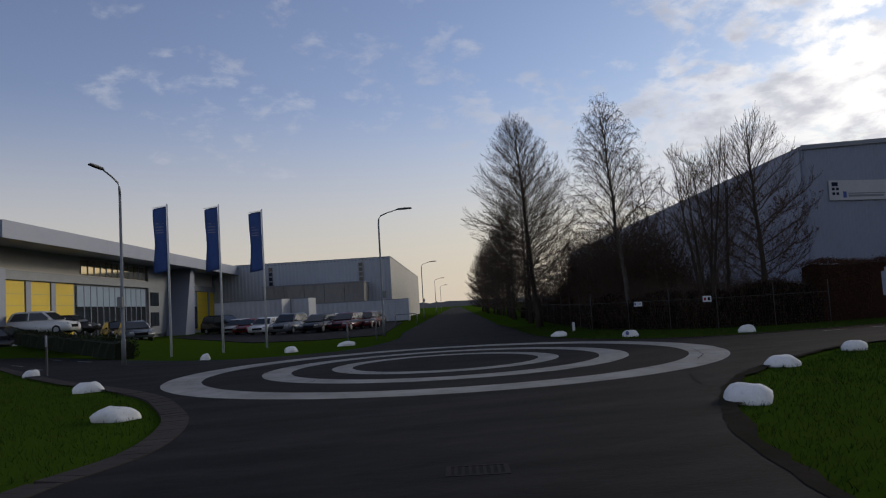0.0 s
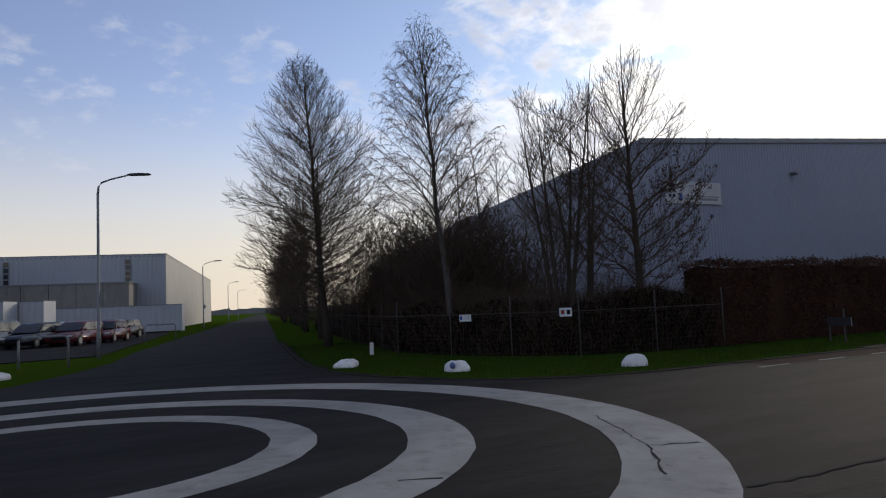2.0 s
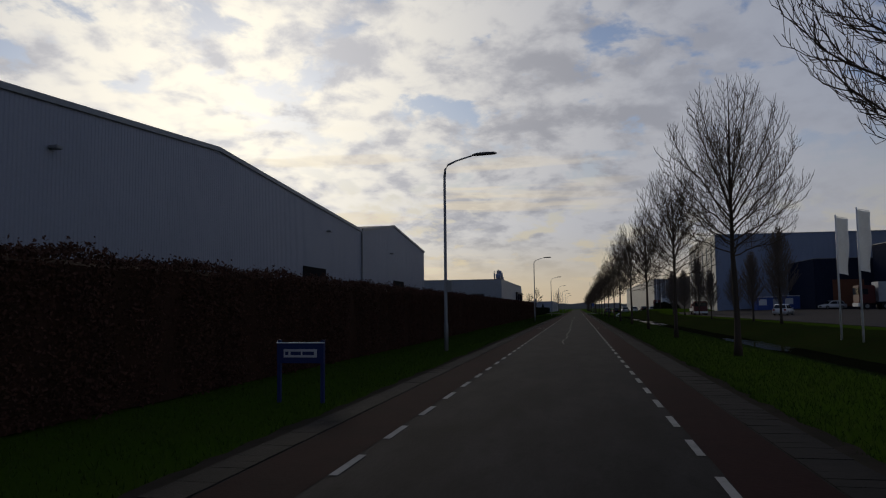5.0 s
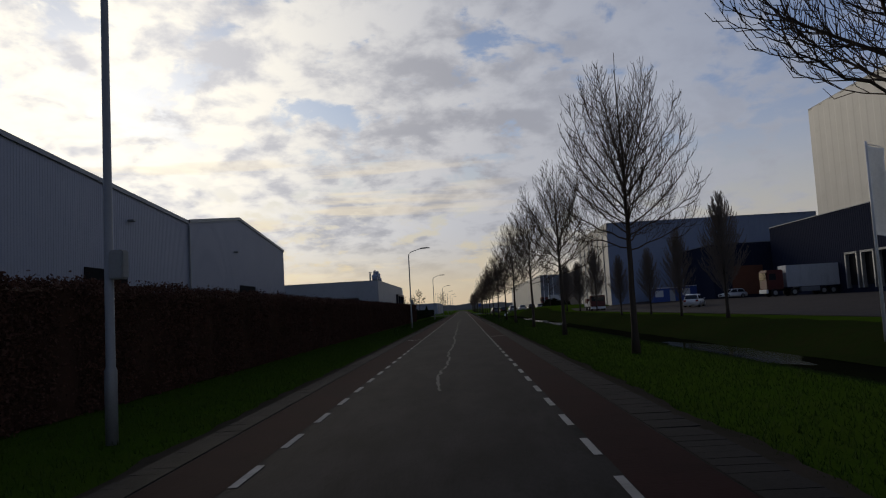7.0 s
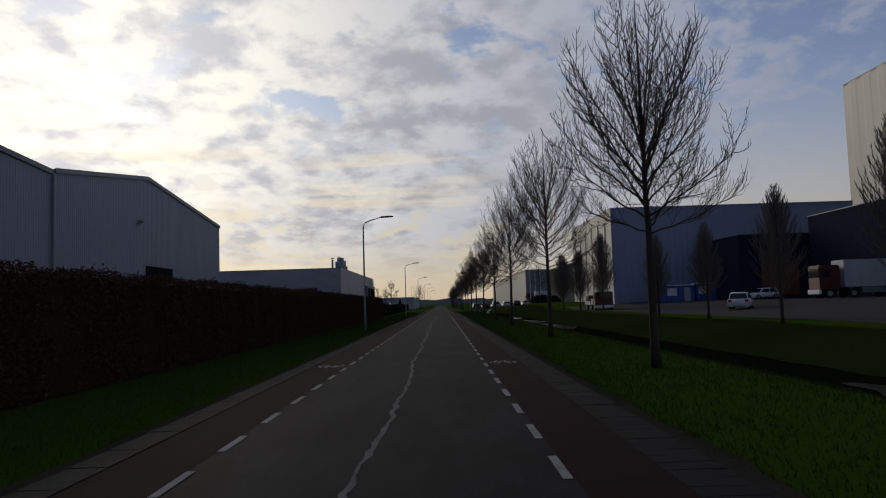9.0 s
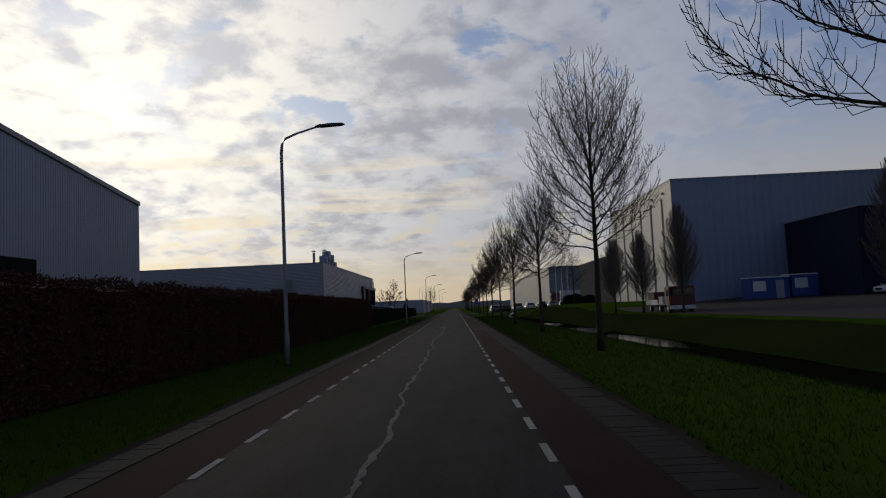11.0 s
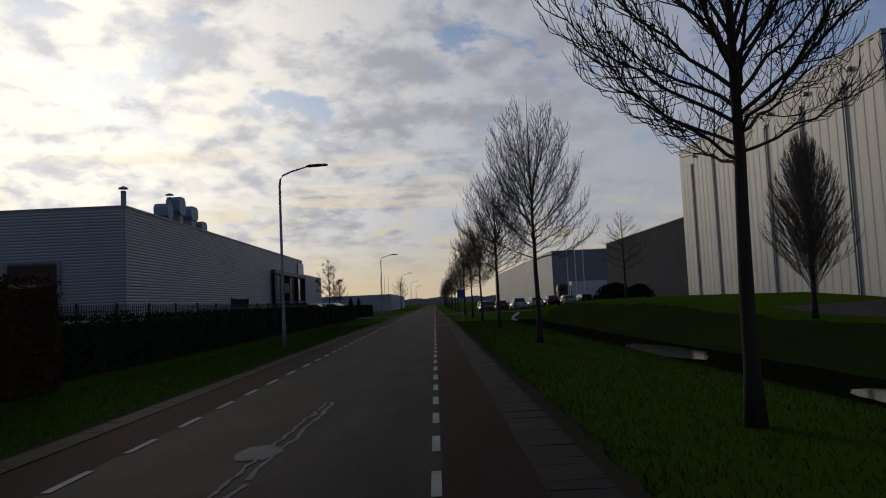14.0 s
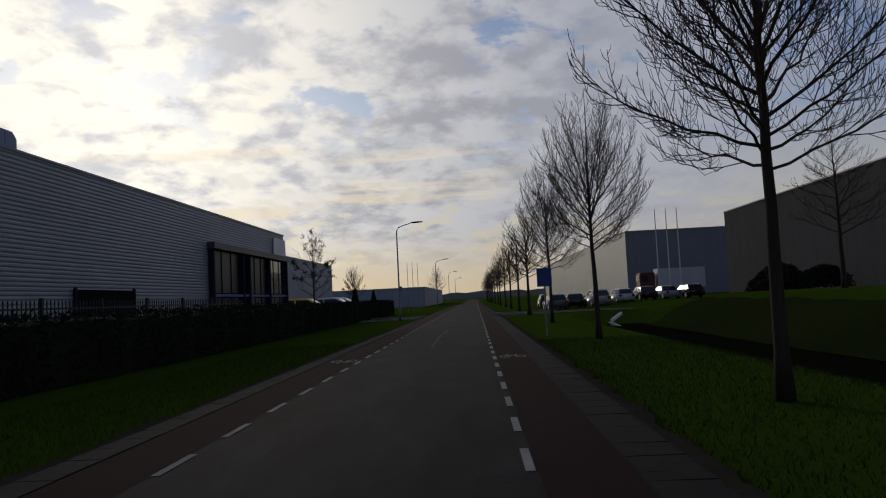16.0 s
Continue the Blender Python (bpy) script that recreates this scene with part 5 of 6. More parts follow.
for i, (x, y) in enumerate([(-27.5, 13.6), (-25.8, 13.0), (-24.1, 12.9), (-22.6, 12.2), (-21.0, 12.3), (-19.4, 11.6), (-18.0, 11.9), (-16.6, 11.0), (-15.4, 11.6), (-14.2, 10.8), (-20.2, 13.9), (-17.2, 13.4), (-23.4, 14.6), (-13.0, 11.7)]):
    copy_thing(masters[i % 3], pose(x, y, -0.03, 0, 0, 131 * i) @ Matrix.Scale(r.uniform(1.3, 1.65), 4))


def bramble_bank(label, line, width, height, leaves, seed):
    """A ragged bank of stems and leaves that follows a line of places."""
    r = random.Random(seed)
    pts = []
    for p, q in zip(line, line[1:]):
        p, q = Vector(p), Vector(q)
        n = max(1, int((q - p).length / 0.5))
        pts += [(p.lerp(q, i / n), (q - p).normalized()) for i in range(n)]
    h = thing("bramble_bank", label, "thicket")
    lift_of = lambda p: height * (0.86 + 0.30 * noise.noise(Vector((p.x * 0.45, p.y * 0.45, seed))))
    bm = bmesh.new()
    last = None
    for p, d in pts:
        o, top = Vector((d.y, -d.x)), lift_of(p)
        now = [bm.verts.new((p.x + o.x * width * a + r.uniform(-0.08, 0.08), p.y + o.y * width * a + r.uniform(-0.08, 0.08), max(-0.05, top * b + (r.uniform(-0.05, 0.05) if b else -0.1)))) for a, b in ((0.5, 0.0), (0.42, 0.45), (0.22, 0.80), (-0.1, 0.90), (-0.4, 0.55), (-0.5, 0.0))]
        if last:
            for a, b, c, e in zip(last, last[1:], now[1:], now):
                bm.faces.new((a, b, c, e))
        last = now
    # closed dark core in place of the shaded gaps between stems
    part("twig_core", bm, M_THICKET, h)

    def place(g):
        p, d = pts[g.randrange(len(pts))]
        o, top = Vector((d.y, -d.x)), lift_of(p)
        a = g.uniform(-0.05, math.pi * 0.8)
        q = p + d * g.uniform(-0.3, 0.3) + o * (0.5 * width * math.cos(a) + g.gauss(0, 0.07))
        return (q.x, q.y, max(0.0, top * (0.95 * abs(math.sin(a)) ** 0.7 if a > 0 else g.random() * 0.4) + g.gauss(0, 0.08)))

    v, f = leaf_mass(leaves, 0.045, place, seed)
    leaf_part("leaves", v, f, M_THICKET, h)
    v, f = leaf_mass(leaves // 3, 0.035, place, seed + 1)
    leaf_part("dead_leaves", v, f, M_BEECH, h)
    bm = bmesh.new()
    for i in range(leaves // 12):
        x, y, z = place(r)
        w = Vector((r.uniform(-1.2, 1.2), r.uniform(-1.2, 1.2), 1)).normalized() * r.uniform(0.2, 0.8)
        tube(bm, [(x, y, z - 0.2), Vector((x, y, z)) + w * 0.5, Vector((x, y, z)) + w + Vector((r.gauss(0, 0.08), r.gauss(0, 0.08), 0))], [0.006, 0.005, 0.003], 3, False)
    tagged(part("stem_clump", bm, M_TWIG, h), kind="stuff")
    return h


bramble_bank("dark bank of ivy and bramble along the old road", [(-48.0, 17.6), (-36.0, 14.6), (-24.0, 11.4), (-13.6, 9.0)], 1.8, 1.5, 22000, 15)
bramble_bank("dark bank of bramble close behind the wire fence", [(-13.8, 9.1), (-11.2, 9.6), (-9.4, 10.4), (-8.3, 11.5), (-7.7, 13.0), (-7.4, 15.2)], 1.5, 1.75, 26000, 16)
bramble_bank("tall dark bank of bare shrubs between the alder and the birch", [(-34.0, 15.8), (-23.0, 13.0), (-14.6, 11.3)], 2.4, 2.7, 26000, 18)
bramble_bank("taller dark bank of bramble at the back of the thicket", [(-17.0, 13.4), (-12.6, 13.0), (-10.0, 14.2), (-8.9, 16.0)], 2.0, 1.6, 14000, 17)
for x, y, h in ((20.8, 204.0, 1.5), (22.5, 208.0, 1.8), (24.5, 206.0, 1.4), (23.2, 212.0, 1.6)):
    t = thing("evergreen_bush", "rounded dark evergreen bush before the warehouse", "bush", (x, y, ground_height(x, y)), 0, "evergreen bushes")
    v, f = leaf_mass(2600, 0.12, lambda g: (lambda u, a, k: (1.7 * math.cos(a) * math.cos(u) * k, 1.7 * math.sin(a) * math.cos(u) * k, h * math.sin(u) * k))(g.uniform(0, 1.57), g.uniform(0, 6.28), g.uniform(0.6, 1.05)), int(x * 10))
    leaf_part("foliage", v, f, M_DARKHEDGE, t)


# blades of grass on the verges the camera passes
def blades(name, label, count, sampler, seed):
    r = random.Random(seed)
    verts, faces = [], []
    for i in range(count):
        x, y = sampler(r)
        z = ground_height(x, y)
        a, h = r.uniform(0, 6.28), r.uniform(0.03, 0.095)
        w, lx, ly = r.uniform(0.004, 0.009), r.gauss(0, 0.03), r.gauss(0, 0.03)
        k = len(verts)
        verts += [(x - w * math.cos(a), y - w * math.sin(a), z - 0.005), (x + w * math.cos(a), y + w * math.sin(a), z - 0.005), (x + lx, y + ly, z + h)]
        faces.append((k, k + 1, k + 2))
    me = bpy.data.meshes.new(name)
    me.from_pydata(verts, [], faces)
    me.materials.append(M_BLADE)
    tagged(new(name, me), label, "grass", kind="stuff")


blades("verge_grass", "short tufted grass of the tree verge", 150000, lambda r: (3.4 + 5.0 * r.random() ** 1.3, 12 + 170 * r.random()), 1)
blades("verge_grass", "short tufted grass between road and hedge", 90000, lambda r: (-3.3 - 3.2 * r.random(), 15 + 170 * r.random()), 2)


def south_corner(r):
    while True:
        x, y = r.uniform(-12, 18), r.uniform(-24, -8.4)
        if y < float(np.interp(x, [p[0] for p in SOUTH_CURVE], [p[1] for p in SOUTH_CURVE])) - 0.5:
            return x, y


def east_corner(r):
    while True:
        x, y = 3.2 + 19 * r.random() ** 1.2, r.uniform(-5.0, 14)
        edge = float(np.interp(y, [p[1] for p in EAST_CURVE], [p[0] for p in EAST_CURVE]))
        if x > edge + 0.45 + 0.25 * noise.noise(Vector((x, y, 0))):
            return x, y


def north_corner(r):
    while True:
        x, y = r.uniform(-24, -3.0), r.uniform(3.8, 15)
        if y > 0.25 + float(np.interp(-x, [-p[0] for p in NORTH_CURVE[1:]], [p[1] for p in NORTH_CURVE[1:]])):
            return x, y


blades("corner_grass", "short grass of the corner with the boulders", 40000, south_corner, 3)
blades("corner_grass", "short grass of the corner with the boulders", 56000, east_corner, 4)
blades("corner_grass", "short grass before the fence", 40000, north_corner, 5)

# ---- street furniture ----
LAMPS = "street lamps along the roads"


def street_lamp(at, turn):
    t = thing("street_lamp", "grey steel street lamp with a bent arm and dark head", "street lamp", at, turn, LAMPS)
    bm = bmesh.new()
    tube(bm, [(0, 0, 0), (0, 0, 1.0), (0, 0, 1.05), (0, 0, 6.7)], [0.085, 0.085, 0.065, 0.05], 12)
    part("pole", bm, M_POLE, t, smooth=True)
    bm = bmesh.new()
    tube(bm, [(0, 0, 6.65), (0.03, 0, 6.95), (0.14, 0, 7.12), (0.5, 0, 7.27), (1.15, 0, 7.45)], [0.05, 0.045, 0.04, 0.035, 0.03], 10)
    part("arm", bm, M_POLE, t, smooth=True)
    bm = bmesh.new()
    tube(bm, [(1.1, 0, 7.44), (1.25, 0, 7.47), (1.6, 0, 7.50), (1.95, 0, 7.51), (2.05, 0, 7.50)], [0.05, 0.10, 0.11, 0.09, 0.03], 10)
    for v in bm.verts:
        v.co.z = 7.48 + (v.co.z - 7.48) * 0.6
    part("lamp_head", bm, M_LAMPHEAD, t, "dark lamp head", smooth=True)
    part("pole_box", boxes((0.04, 0.24, -0.10, 0.10, 2.25, 2.65), bevel=0.02), M_POLE, t, "small grey box on the pole")
    for piece in t.children:
        for v in piece.data.vertices:
            v.co.z *= 1.005
    return t


first_lamp = street_lamp((-4.4, 40.8, -0.03), 0)
for y in (99.7, 155.4, 212.2, 267, 321, 375):
    copy_thing(first_lamp, pose(-4.4, y, -0.03))
for s, off in ((0, 0), (53, 0), (112, 0), (165, 0)):
    p = Vector((-24.3, -0.45)) + ROAD_A * s
    copy_thing(first_lamp, pose(p.x, p.y, -0.03, 0, 0, 80))
copy_thing(first_lamp, pose(-12.0, -12.6, -0.03, 0, 0, -20))

STONES = "white boulders round the junction"


def boulder(at, size, seed, turn):
    rng = random.Random(seed)
    bm = bmesh.new()
    bmesh.ops.create_icosphere(bm, subdivisions=3, radius=1.0)
    off = Vector((seed * 3.1, 1.7 * seed, 0))
    for v in bm.verts:
        k = 1 + 0.24 * noise.noise(v.co * 1.2 + off) + 0.07 * noise.noise(v.co * 3.5 + off)
        v.co = Vector((v.co.x * size[0] / 2, v.co.y * size[1] / 2, max(-0.05, min(v.co.z, 0.86) * size[2] * 0.9 + 0.02))) * k
    return solid("boulder", bm, M_STONE, "white-painted rounded boulder on the grass verge", "boulder", "", STONES, True, at, turn)


for i, (x, y, w, h) in enumerate([(9.56, -0.75, 0.78, 0.27), (6.03, 2.65, 0.68, 0.24), (4.3, 6.0, 0.62, 0.26), (-10.55, 4.85, 0.82, 0.22), (-6.84, 6.2, 0.66, 0.28), (-4.37, 9.5, 0.60, 0.30),
                                  (-15.7, -3.6, 0.85, 0.23), (-13.3, -6.2, 0.68, 0.26), (-12.0, -9.6, 0.48, 0.28), (5.2, -9.75, 0.80, 0.24), (-1.0, -11.5, 0.75, 0.26), (-9.0, -15.0, 0.6, 0.28)]):
    boulder((x, y, -0.03), (w, w * 0.8, h), i + 2, i * 47)
# one boulder with a patch of blue paint, and a blue sign far along the verge
patch = bmesh.new()
bmesh.ops.create_icosphere(patch, subdivisions=2, radius=0.10, matrix=Matrix.Translation((-6.66, 6.0, 0.12)) @ Matrix.Diagonal((1.1, 0.5, 0.8, 1)))
solid("paint_patch", patch, M_BLUEPATCH, "blue paint patch on a white boulder", "paint", "structure", smooth=True)
s = thing("road_sign", "blue rectangular road sign on a grey post in the verge", "sign", (4.02, 184.5, -0.03))
part("post", boxes((-0.03, 0.03, -0.03, 0.03, 0, 2.6)), M_POLE, s)
part("plate", boxes((-0.28, 0.28, -0.06, -0.035, 1.85, 2.55)), M_SIGNBLUE, s)

# ---- vehicles ----
def car(name, label, at, turn, paint, kind="hatch", group="cars in the car park"):
    """A parked car, its nose towards its own +x."""
    length, width, height = {"hatch": (4.1, 1.72, 1.46), "saloon": (4.5, 1.76, 1.43), "suv": (4.6, 1.82, 1.70), "estate": (4.6, 1.76, 1.48), "van": (5.0, 1.95, 1.95)}[kind]
    c = thing(name, label, "car", at, turn, group)
    L, W, H = length / 2, width / 2, height
    belt = H * 0.60
    rear = {"hatch": -0.88, "saloon": -0.50, "suv": -0.92, "estate": -0.95, "van": -0.98}[kind]
    nose = {"van": 0.62}.get(kind, 0.42)
    lower = [(-L, 0.30), (-L, belt * 0.85), (-L * 0.97, belt), (L * 0.42, belt), (L * 0.90, belt * 0.82), (L, belt * 0.62), (L, 0.28), (L * 0.92, 0.20), (-L * 0.94, 0.20)]
    upper = [(rear * L, belt - 0.02), (rear * L * 0.92 + 0.10, H * 0.93), (rear * L * 0.78 + 0.18, H), (L * nose * 0.25, H), (L * nose * 0.45 + 0.05, H * 0.95), (L * nose + 0.25, belt - 0.02)]

    def slab(profile, w0, w1, z_top):
        bm = bmesh.new()
        sides = []
        for s in (-1, 1):
            sides.append([bm.verts.new((x, s * (w0 + (w1 - w0) * max(0, (z - belt) / (H - belt) if H > belt else 0)), z)) for x, z in profile])
        bm.faces.new(sides[0])
        bm.faces.new(sides[1][::-1])
        for i in range(len(profile)):
            j = (i + 1) % len(profile)
            bm.faces.new((sides[0][j], sides[0][i], sides[1][i], sides[1][j]))
        bmesh.ops.recalc_face_normals(bm, faces=bm.faces[:])
        bmesh.ops.bevel(bm, geom=[e for e in bm.edges], offset=0.05, segments=2, affect="EDGES", clamp_overlap=True)
        return bm

    part("body", slab(lower, W, W, belt), paint, c, smooth=True)
    part("cabin_roof", slab(upper, W * 0.94, W * 0.76, H), paint, c, smooth=True)
    # glass, a little proud of the cabin
    def pane(points, name_of):
        bm = bmesh.new()
        f = bm.faces.new([bm.verts.new(p) for p in points])
        r = bmesh.ops.extrude_face_region(bm, geom=[f])
        n = f.normal if f.normal.length else Vector((0, 0, 1))
        f.normal_update()
        for v in [g for g in r["geom"] if isinstance(g, bmesh.types.BMVert)]:
            v.co += f.normal * 0.02
        bmesh.ops.recalc_face_normals(bm, faces=bm.faces[:])
        part(name_of, bm, M_GLASS, c)

    t = lambda z: 0.94 + (0.76 - 0.94) * max(0, (z - belt) / (H - belt))
    zl, zh = belt + 0.04, H * 0.93
    xf0, xf1 = L * nose + 0.27, L * nose * 0.45 + 0.10
    pane([(xf0 - 0.02, -W * t(zl) * 0.93, zl), (xf0 - 0.02, W * t(zl) * 0.93, zl), (xf1 + 0.03, W * t(zh) * 0.93, zh), (xf1 + 0.03, -W * t(zh) * 0.93, zh)], "windscreen")
    xr0, xr1 = rear * L - 0.01, rear * L * 0.92 + 0.08
    pane([(xr0, W * t(zl) * 0.9, zl), (xr0, -W * t(zl) * 0.9, zl), (xr1, -W * t(zh) * 0.9, zh), (xr1, W * t(zh) * 0.9, zh)], "rear_window")
    mid = (rear * L + L * nose) / 2
    for s in (-1, 1):
        for a0, a1, b0, b1 in ((rear * L + 0.22, mid - 0.05, rear * L * 0.9 + 0.32, mid - 0.05), (mid + 0.05, L * nose + 0.05, mid + 0.05, L * nose * 0.45 - 0.12)):
            pts = [(a0, s * W * (t(zl) + 0.004), zl), (a1, s * W * (t(zl) + 0.004), zl), (b1, s * W * (t(zh) + 0.004), zh), (b0, s * W * (t(zh) + 0.004), zh)]
            pane(pts if s < 0 else pts[::-1], "side_window")
        part("headlight", boxes((L * 0.90, L * 0.985, min(s * W * 0.55, s * W * 0.9), max(s * W * 0.55, s * W * 0.9), belt * 0.62, belt * 0.78), bevel=0.02), M_LAMPGLASS, c, "clear headlight")
        part("tail_light", boxes((-L - 0.01, -L * 0.96, min(s * W * 0.6, s * W * 0.95), max(s * W * 0.6, s * W * 0.95), belt * 0.68, belt * 0.95), bevel=0.02), M_TAIL, c, "red tail light")
        part("mirror", boxes((L * nose - 0.05, L * nose + 0.12, min(s * (W + 0.01), s * (W + 0.17)), max(s * (W + 0.01), s * (W + 0.17)), belt, belt + 0.13), bevel=0.03), paint, c)
        for x in (-L * 0.60, L * 0.62):
            bm = bmesh.new()
            bmesh.ops.create_cone(bm, cap_ends=True, segments=20, radius1=0.32, radius2=0.32, depth=0.21, matrix=Matrix.Translation((x, s * (W - 0.10), 0.32)) @ Matrix.Rotation(math.pi / 2, 4, "X"))
            w = part("wheel", bm, M_RUBBER, c, smooth=False)
            bm = bmesh.new()
            bmesh.ops.create_cone(bm, cap_ends=True, segments=14, radius1=0.20, radius2=0.17, depth=0.03, matrix=Matrix.Translation((x, s * (W + 0.015), 0.32)) @ Matrix.Rotation(math.pi / 2, 4, "X"))
            part("rim", bm, M_METAL, w)
    part("grille", boxes((L - 0.03, L + 0.012, -W * 0.5, W * 0.5, belt * 0.45, belt * 0.66)), M_DARK, c)
    return c


PAINTS = {n: material("car_paint_" + n, col, 0.25, tuple(v * 0.9 for v in col), 2, 20, 0.3, 0.0, spec=0.5) for n, col in
          dict(white=(0.62, 0.63, 0.64), black=(0.012, 0.012, 0.014), grey=(0.10, 0.11, 0.12), silver=(0.36, 0.37, 0.38), red=(0.13, 0.012, 0.012), blue=(0.03, 0.06, 0.16), maroon=(0.10, 0.02, 0.025), yellow=(0.70, 0.50, 0.02)).items()}
for name_of, kind, colour, x, y, turn in (("car", "suv", "white", -41.0, -23.8, 74), ("car", "suv", "black", -38.0, -25.6, 74), ("car", "hatch", "black", -43.5, -22.6, 70), ("car", "hatch", "black", -45.5, -19.6, 20),
                                          ("car", "saloon", "grey", -39.6, -17.6, 20), ("car", "estate", "white", -47.5, -18.2, 10),
                                          ("car", "van", "black", -64.0, -12.0, 40), ("car", "hatch", "silver", -57.0, -10.4, -25), ("car", "saloon", "red", -53.6, -9.3, -22), ("car", "hatch", "white", -49.5, -8.0, -25),
                                          ("car", "suv", "grey", -45.5, -6.2, -28), ("car", "estate", "black", -43.5, -3.9, -30), ("car", "hatch", "white", -49.0, -2.2, -28), ("car", "estate", "maroon", -44.0, -1.6, -30),
                                          ("car", "hatch", "maroon", -46.5, 0.4, -25), ("car", "hatch", "black", -53.0, 2.0, -30)):
    car(name_of, {"suv": "tall", "van": "boxy", "estate": "long-roofed", "saloon": "low", "hatch": "small"}[kind] + " " + colour + " car parked in the car park", (*west(x, y), ground_height(*west(x, y)) + (0.04 if y > -15 else 0.0)), turn + 1.8, PAINTS[colour], kind)
for kind, colour, x, y, turn in (("hatch", "grey", 8.9, 226.5, 95), ("saloon", "black", 11.4, 231.5, 92), ("suv", "silver", 14.1, 234.0, 95), ("hatch", "white", 16.8, 235.0, 97), ("estate", "grey", 9.4, 240.0, 90), ("hatch", "black", 19.4, 236.0, 98), ("saloon", "silver", 22.0, 236.8, 98), ("estate", "black", 24.6, 237.5, 98)):
    car("car", colour + " car parked on the lay-by beyond the ditch", (x, y, ground_height(x, y)), turn, PAINTS[colour], kind, "cars on the lay-by")
car("car", "white car parked on the loading yard", (26.9, 115.0, plateau(115) + yard_rise(26.9) + 0.01), 62, PAINTS["white"], "hatch", "cars in the yard")
car("car", "white car parked beside the site cabins", (43.0, 147.0, plateau(147) + yard_rise(42) + 0.01), 190, PAINTS["white"], "hatch", "cars in the yard")
for y, colour in ((224.6, "yellow"), (228.8, "white"), (232.6, "white")):
    van = car("van", colour + " delivery van parked behind the hedge", (-14.8 if y < 225 else -13.0, y, -0.03), 0, PAINTS[colour], "van", "vans beside the hall")
    van.matrix_world = van.matrix_world @ Matrix.Scale(1.14, 4)


def lorry(label, at, turn, cab_mat, load):
    t = thing("lorry", label, "lorry", at, turn)
    part("cab", boxes((0.0, 2.2, -1.22, 1.22, 0.9, 3.5), bevel=0.12), cab_mat, t)
    part("windscreen", boxes((2.19, 2.24, -1.05, 1.05, 2.2, 3.15)), M_GLASS, t)
    for s in (-1.245, 1.225):
        part("side_window", boxes((1.0, 1.9, s, s + 0.02, 2.2, 3.0)), M_GLASS, t)
    part("bumper", boxes((2.1, 2.35, -1.22, 1.22, 0.45, 0.95), bevel=0.04), M_WHITE, t)
    part("chassis", boxes((-6.9 if load == "trailer" else -9.4, 2.0, -0.5, 0.5, 0.7, 1.0)), M_DARK, t)
    if load == "trailer":
        part("trailer_body", boxes((-7.2, -0.4, -1.25, 1.25, 1.15, 4.0), bevel=0.03), M_OFFWHITE, t, "white trailer box")
        part("side_skirt", boxes((-4.6, -2.2, -1.2, 1.2, 0.5, 1.1)), M_CLAD_TRIM, t)
        axles = (1.2, -1.3, -5.1, -6.3)
    else:
        part("flatbed", boxes((-9.6, -0.2, -1.2, 1.2, 1.0, 1.2)), M_CLAD_TRIM, t, "dark flatbed")
        for x0, x1 in ((-9.6, -6.6), (-6.5, -3.5)):
            part("sideboard", boxes((x0, x1, -1.24, -1.2, 1.0, 1.75), (x0, x1, 1.2, 1.24, 1.0, 1.75)), M_WHITE, t, "pale sideboard")
        part("load", boxes((-9.2, -5.6, -1.1, 1.1, 1.2, 2.9), bevel=0.05), cab_mat, t, "dark red crate")
        part("locker", boxes((-3.2, -1.3, -1.15, 1.15, 1.2, 2.2), bevel=0.04), M_WHITE, t, "white locker behind the cab")
        part("crane", boxes((-1.0, -0.4, -0.4, 0.4, 1.55, 3.0), (-3.4, -1.0, -0.15, 0.15, 2.3, 2.55)), cab_mat, t)
        axles = (1.2, -2.6, -7.6)
    for x in axles:
        for s in (-1, 1):
            bm = bmesh.new()
            bmesh.ops.create_cone(bm, cap_ends=True, segments=20, radius1=0.5, radius2=0.5, depth=0.3, matrix=Matrix.Translation((x, s * 1.05, 0.5)) @ Matrix.Rotation(math.pi / 2, 4, "X"))
            w = part("wheel", bm, M_RUBBER, t)
            bm = bmesh.new()
            bmesh.ops.create_cone(bm, cap_ends=True, segments=14, radius1=0.28, radius2=0.2, depth=0.04, matrix=Matrix.Translation((x, s * 1.21, 0.5)) @ Matrix.Rotation(math.pi / 2, 4, "X"))
            part("rim", bm, M_METAL, w)
    return t


DARK_RED = material("dark_red_paint", (0.09, 0.016, 0.014), 0.5)
lorry("white and red articulated lorry with a white trailer at the dock", (42.6, 128.6, plateau(128.6) + yard_rise(40) + 0.01), 180, DARK_RED, "trailer")
low_lorry = lorry("low red flatbed lorry with a folded crane on the yard", (21.0, 143.6, plateau(143.6) + 0.01), -95, DARK_RED, "flatbed")
low_lorry.matrix_world = low_lorry.matrix_world @ Matrix.Diagonal((1.0, 0.9, 0.66, 1))
lorry("red articulated lorry with a pale trailer before the long warehouse", (27.6, 265.0, ground_height(27.6, 265)), 181, DARK_RED, "trailer")

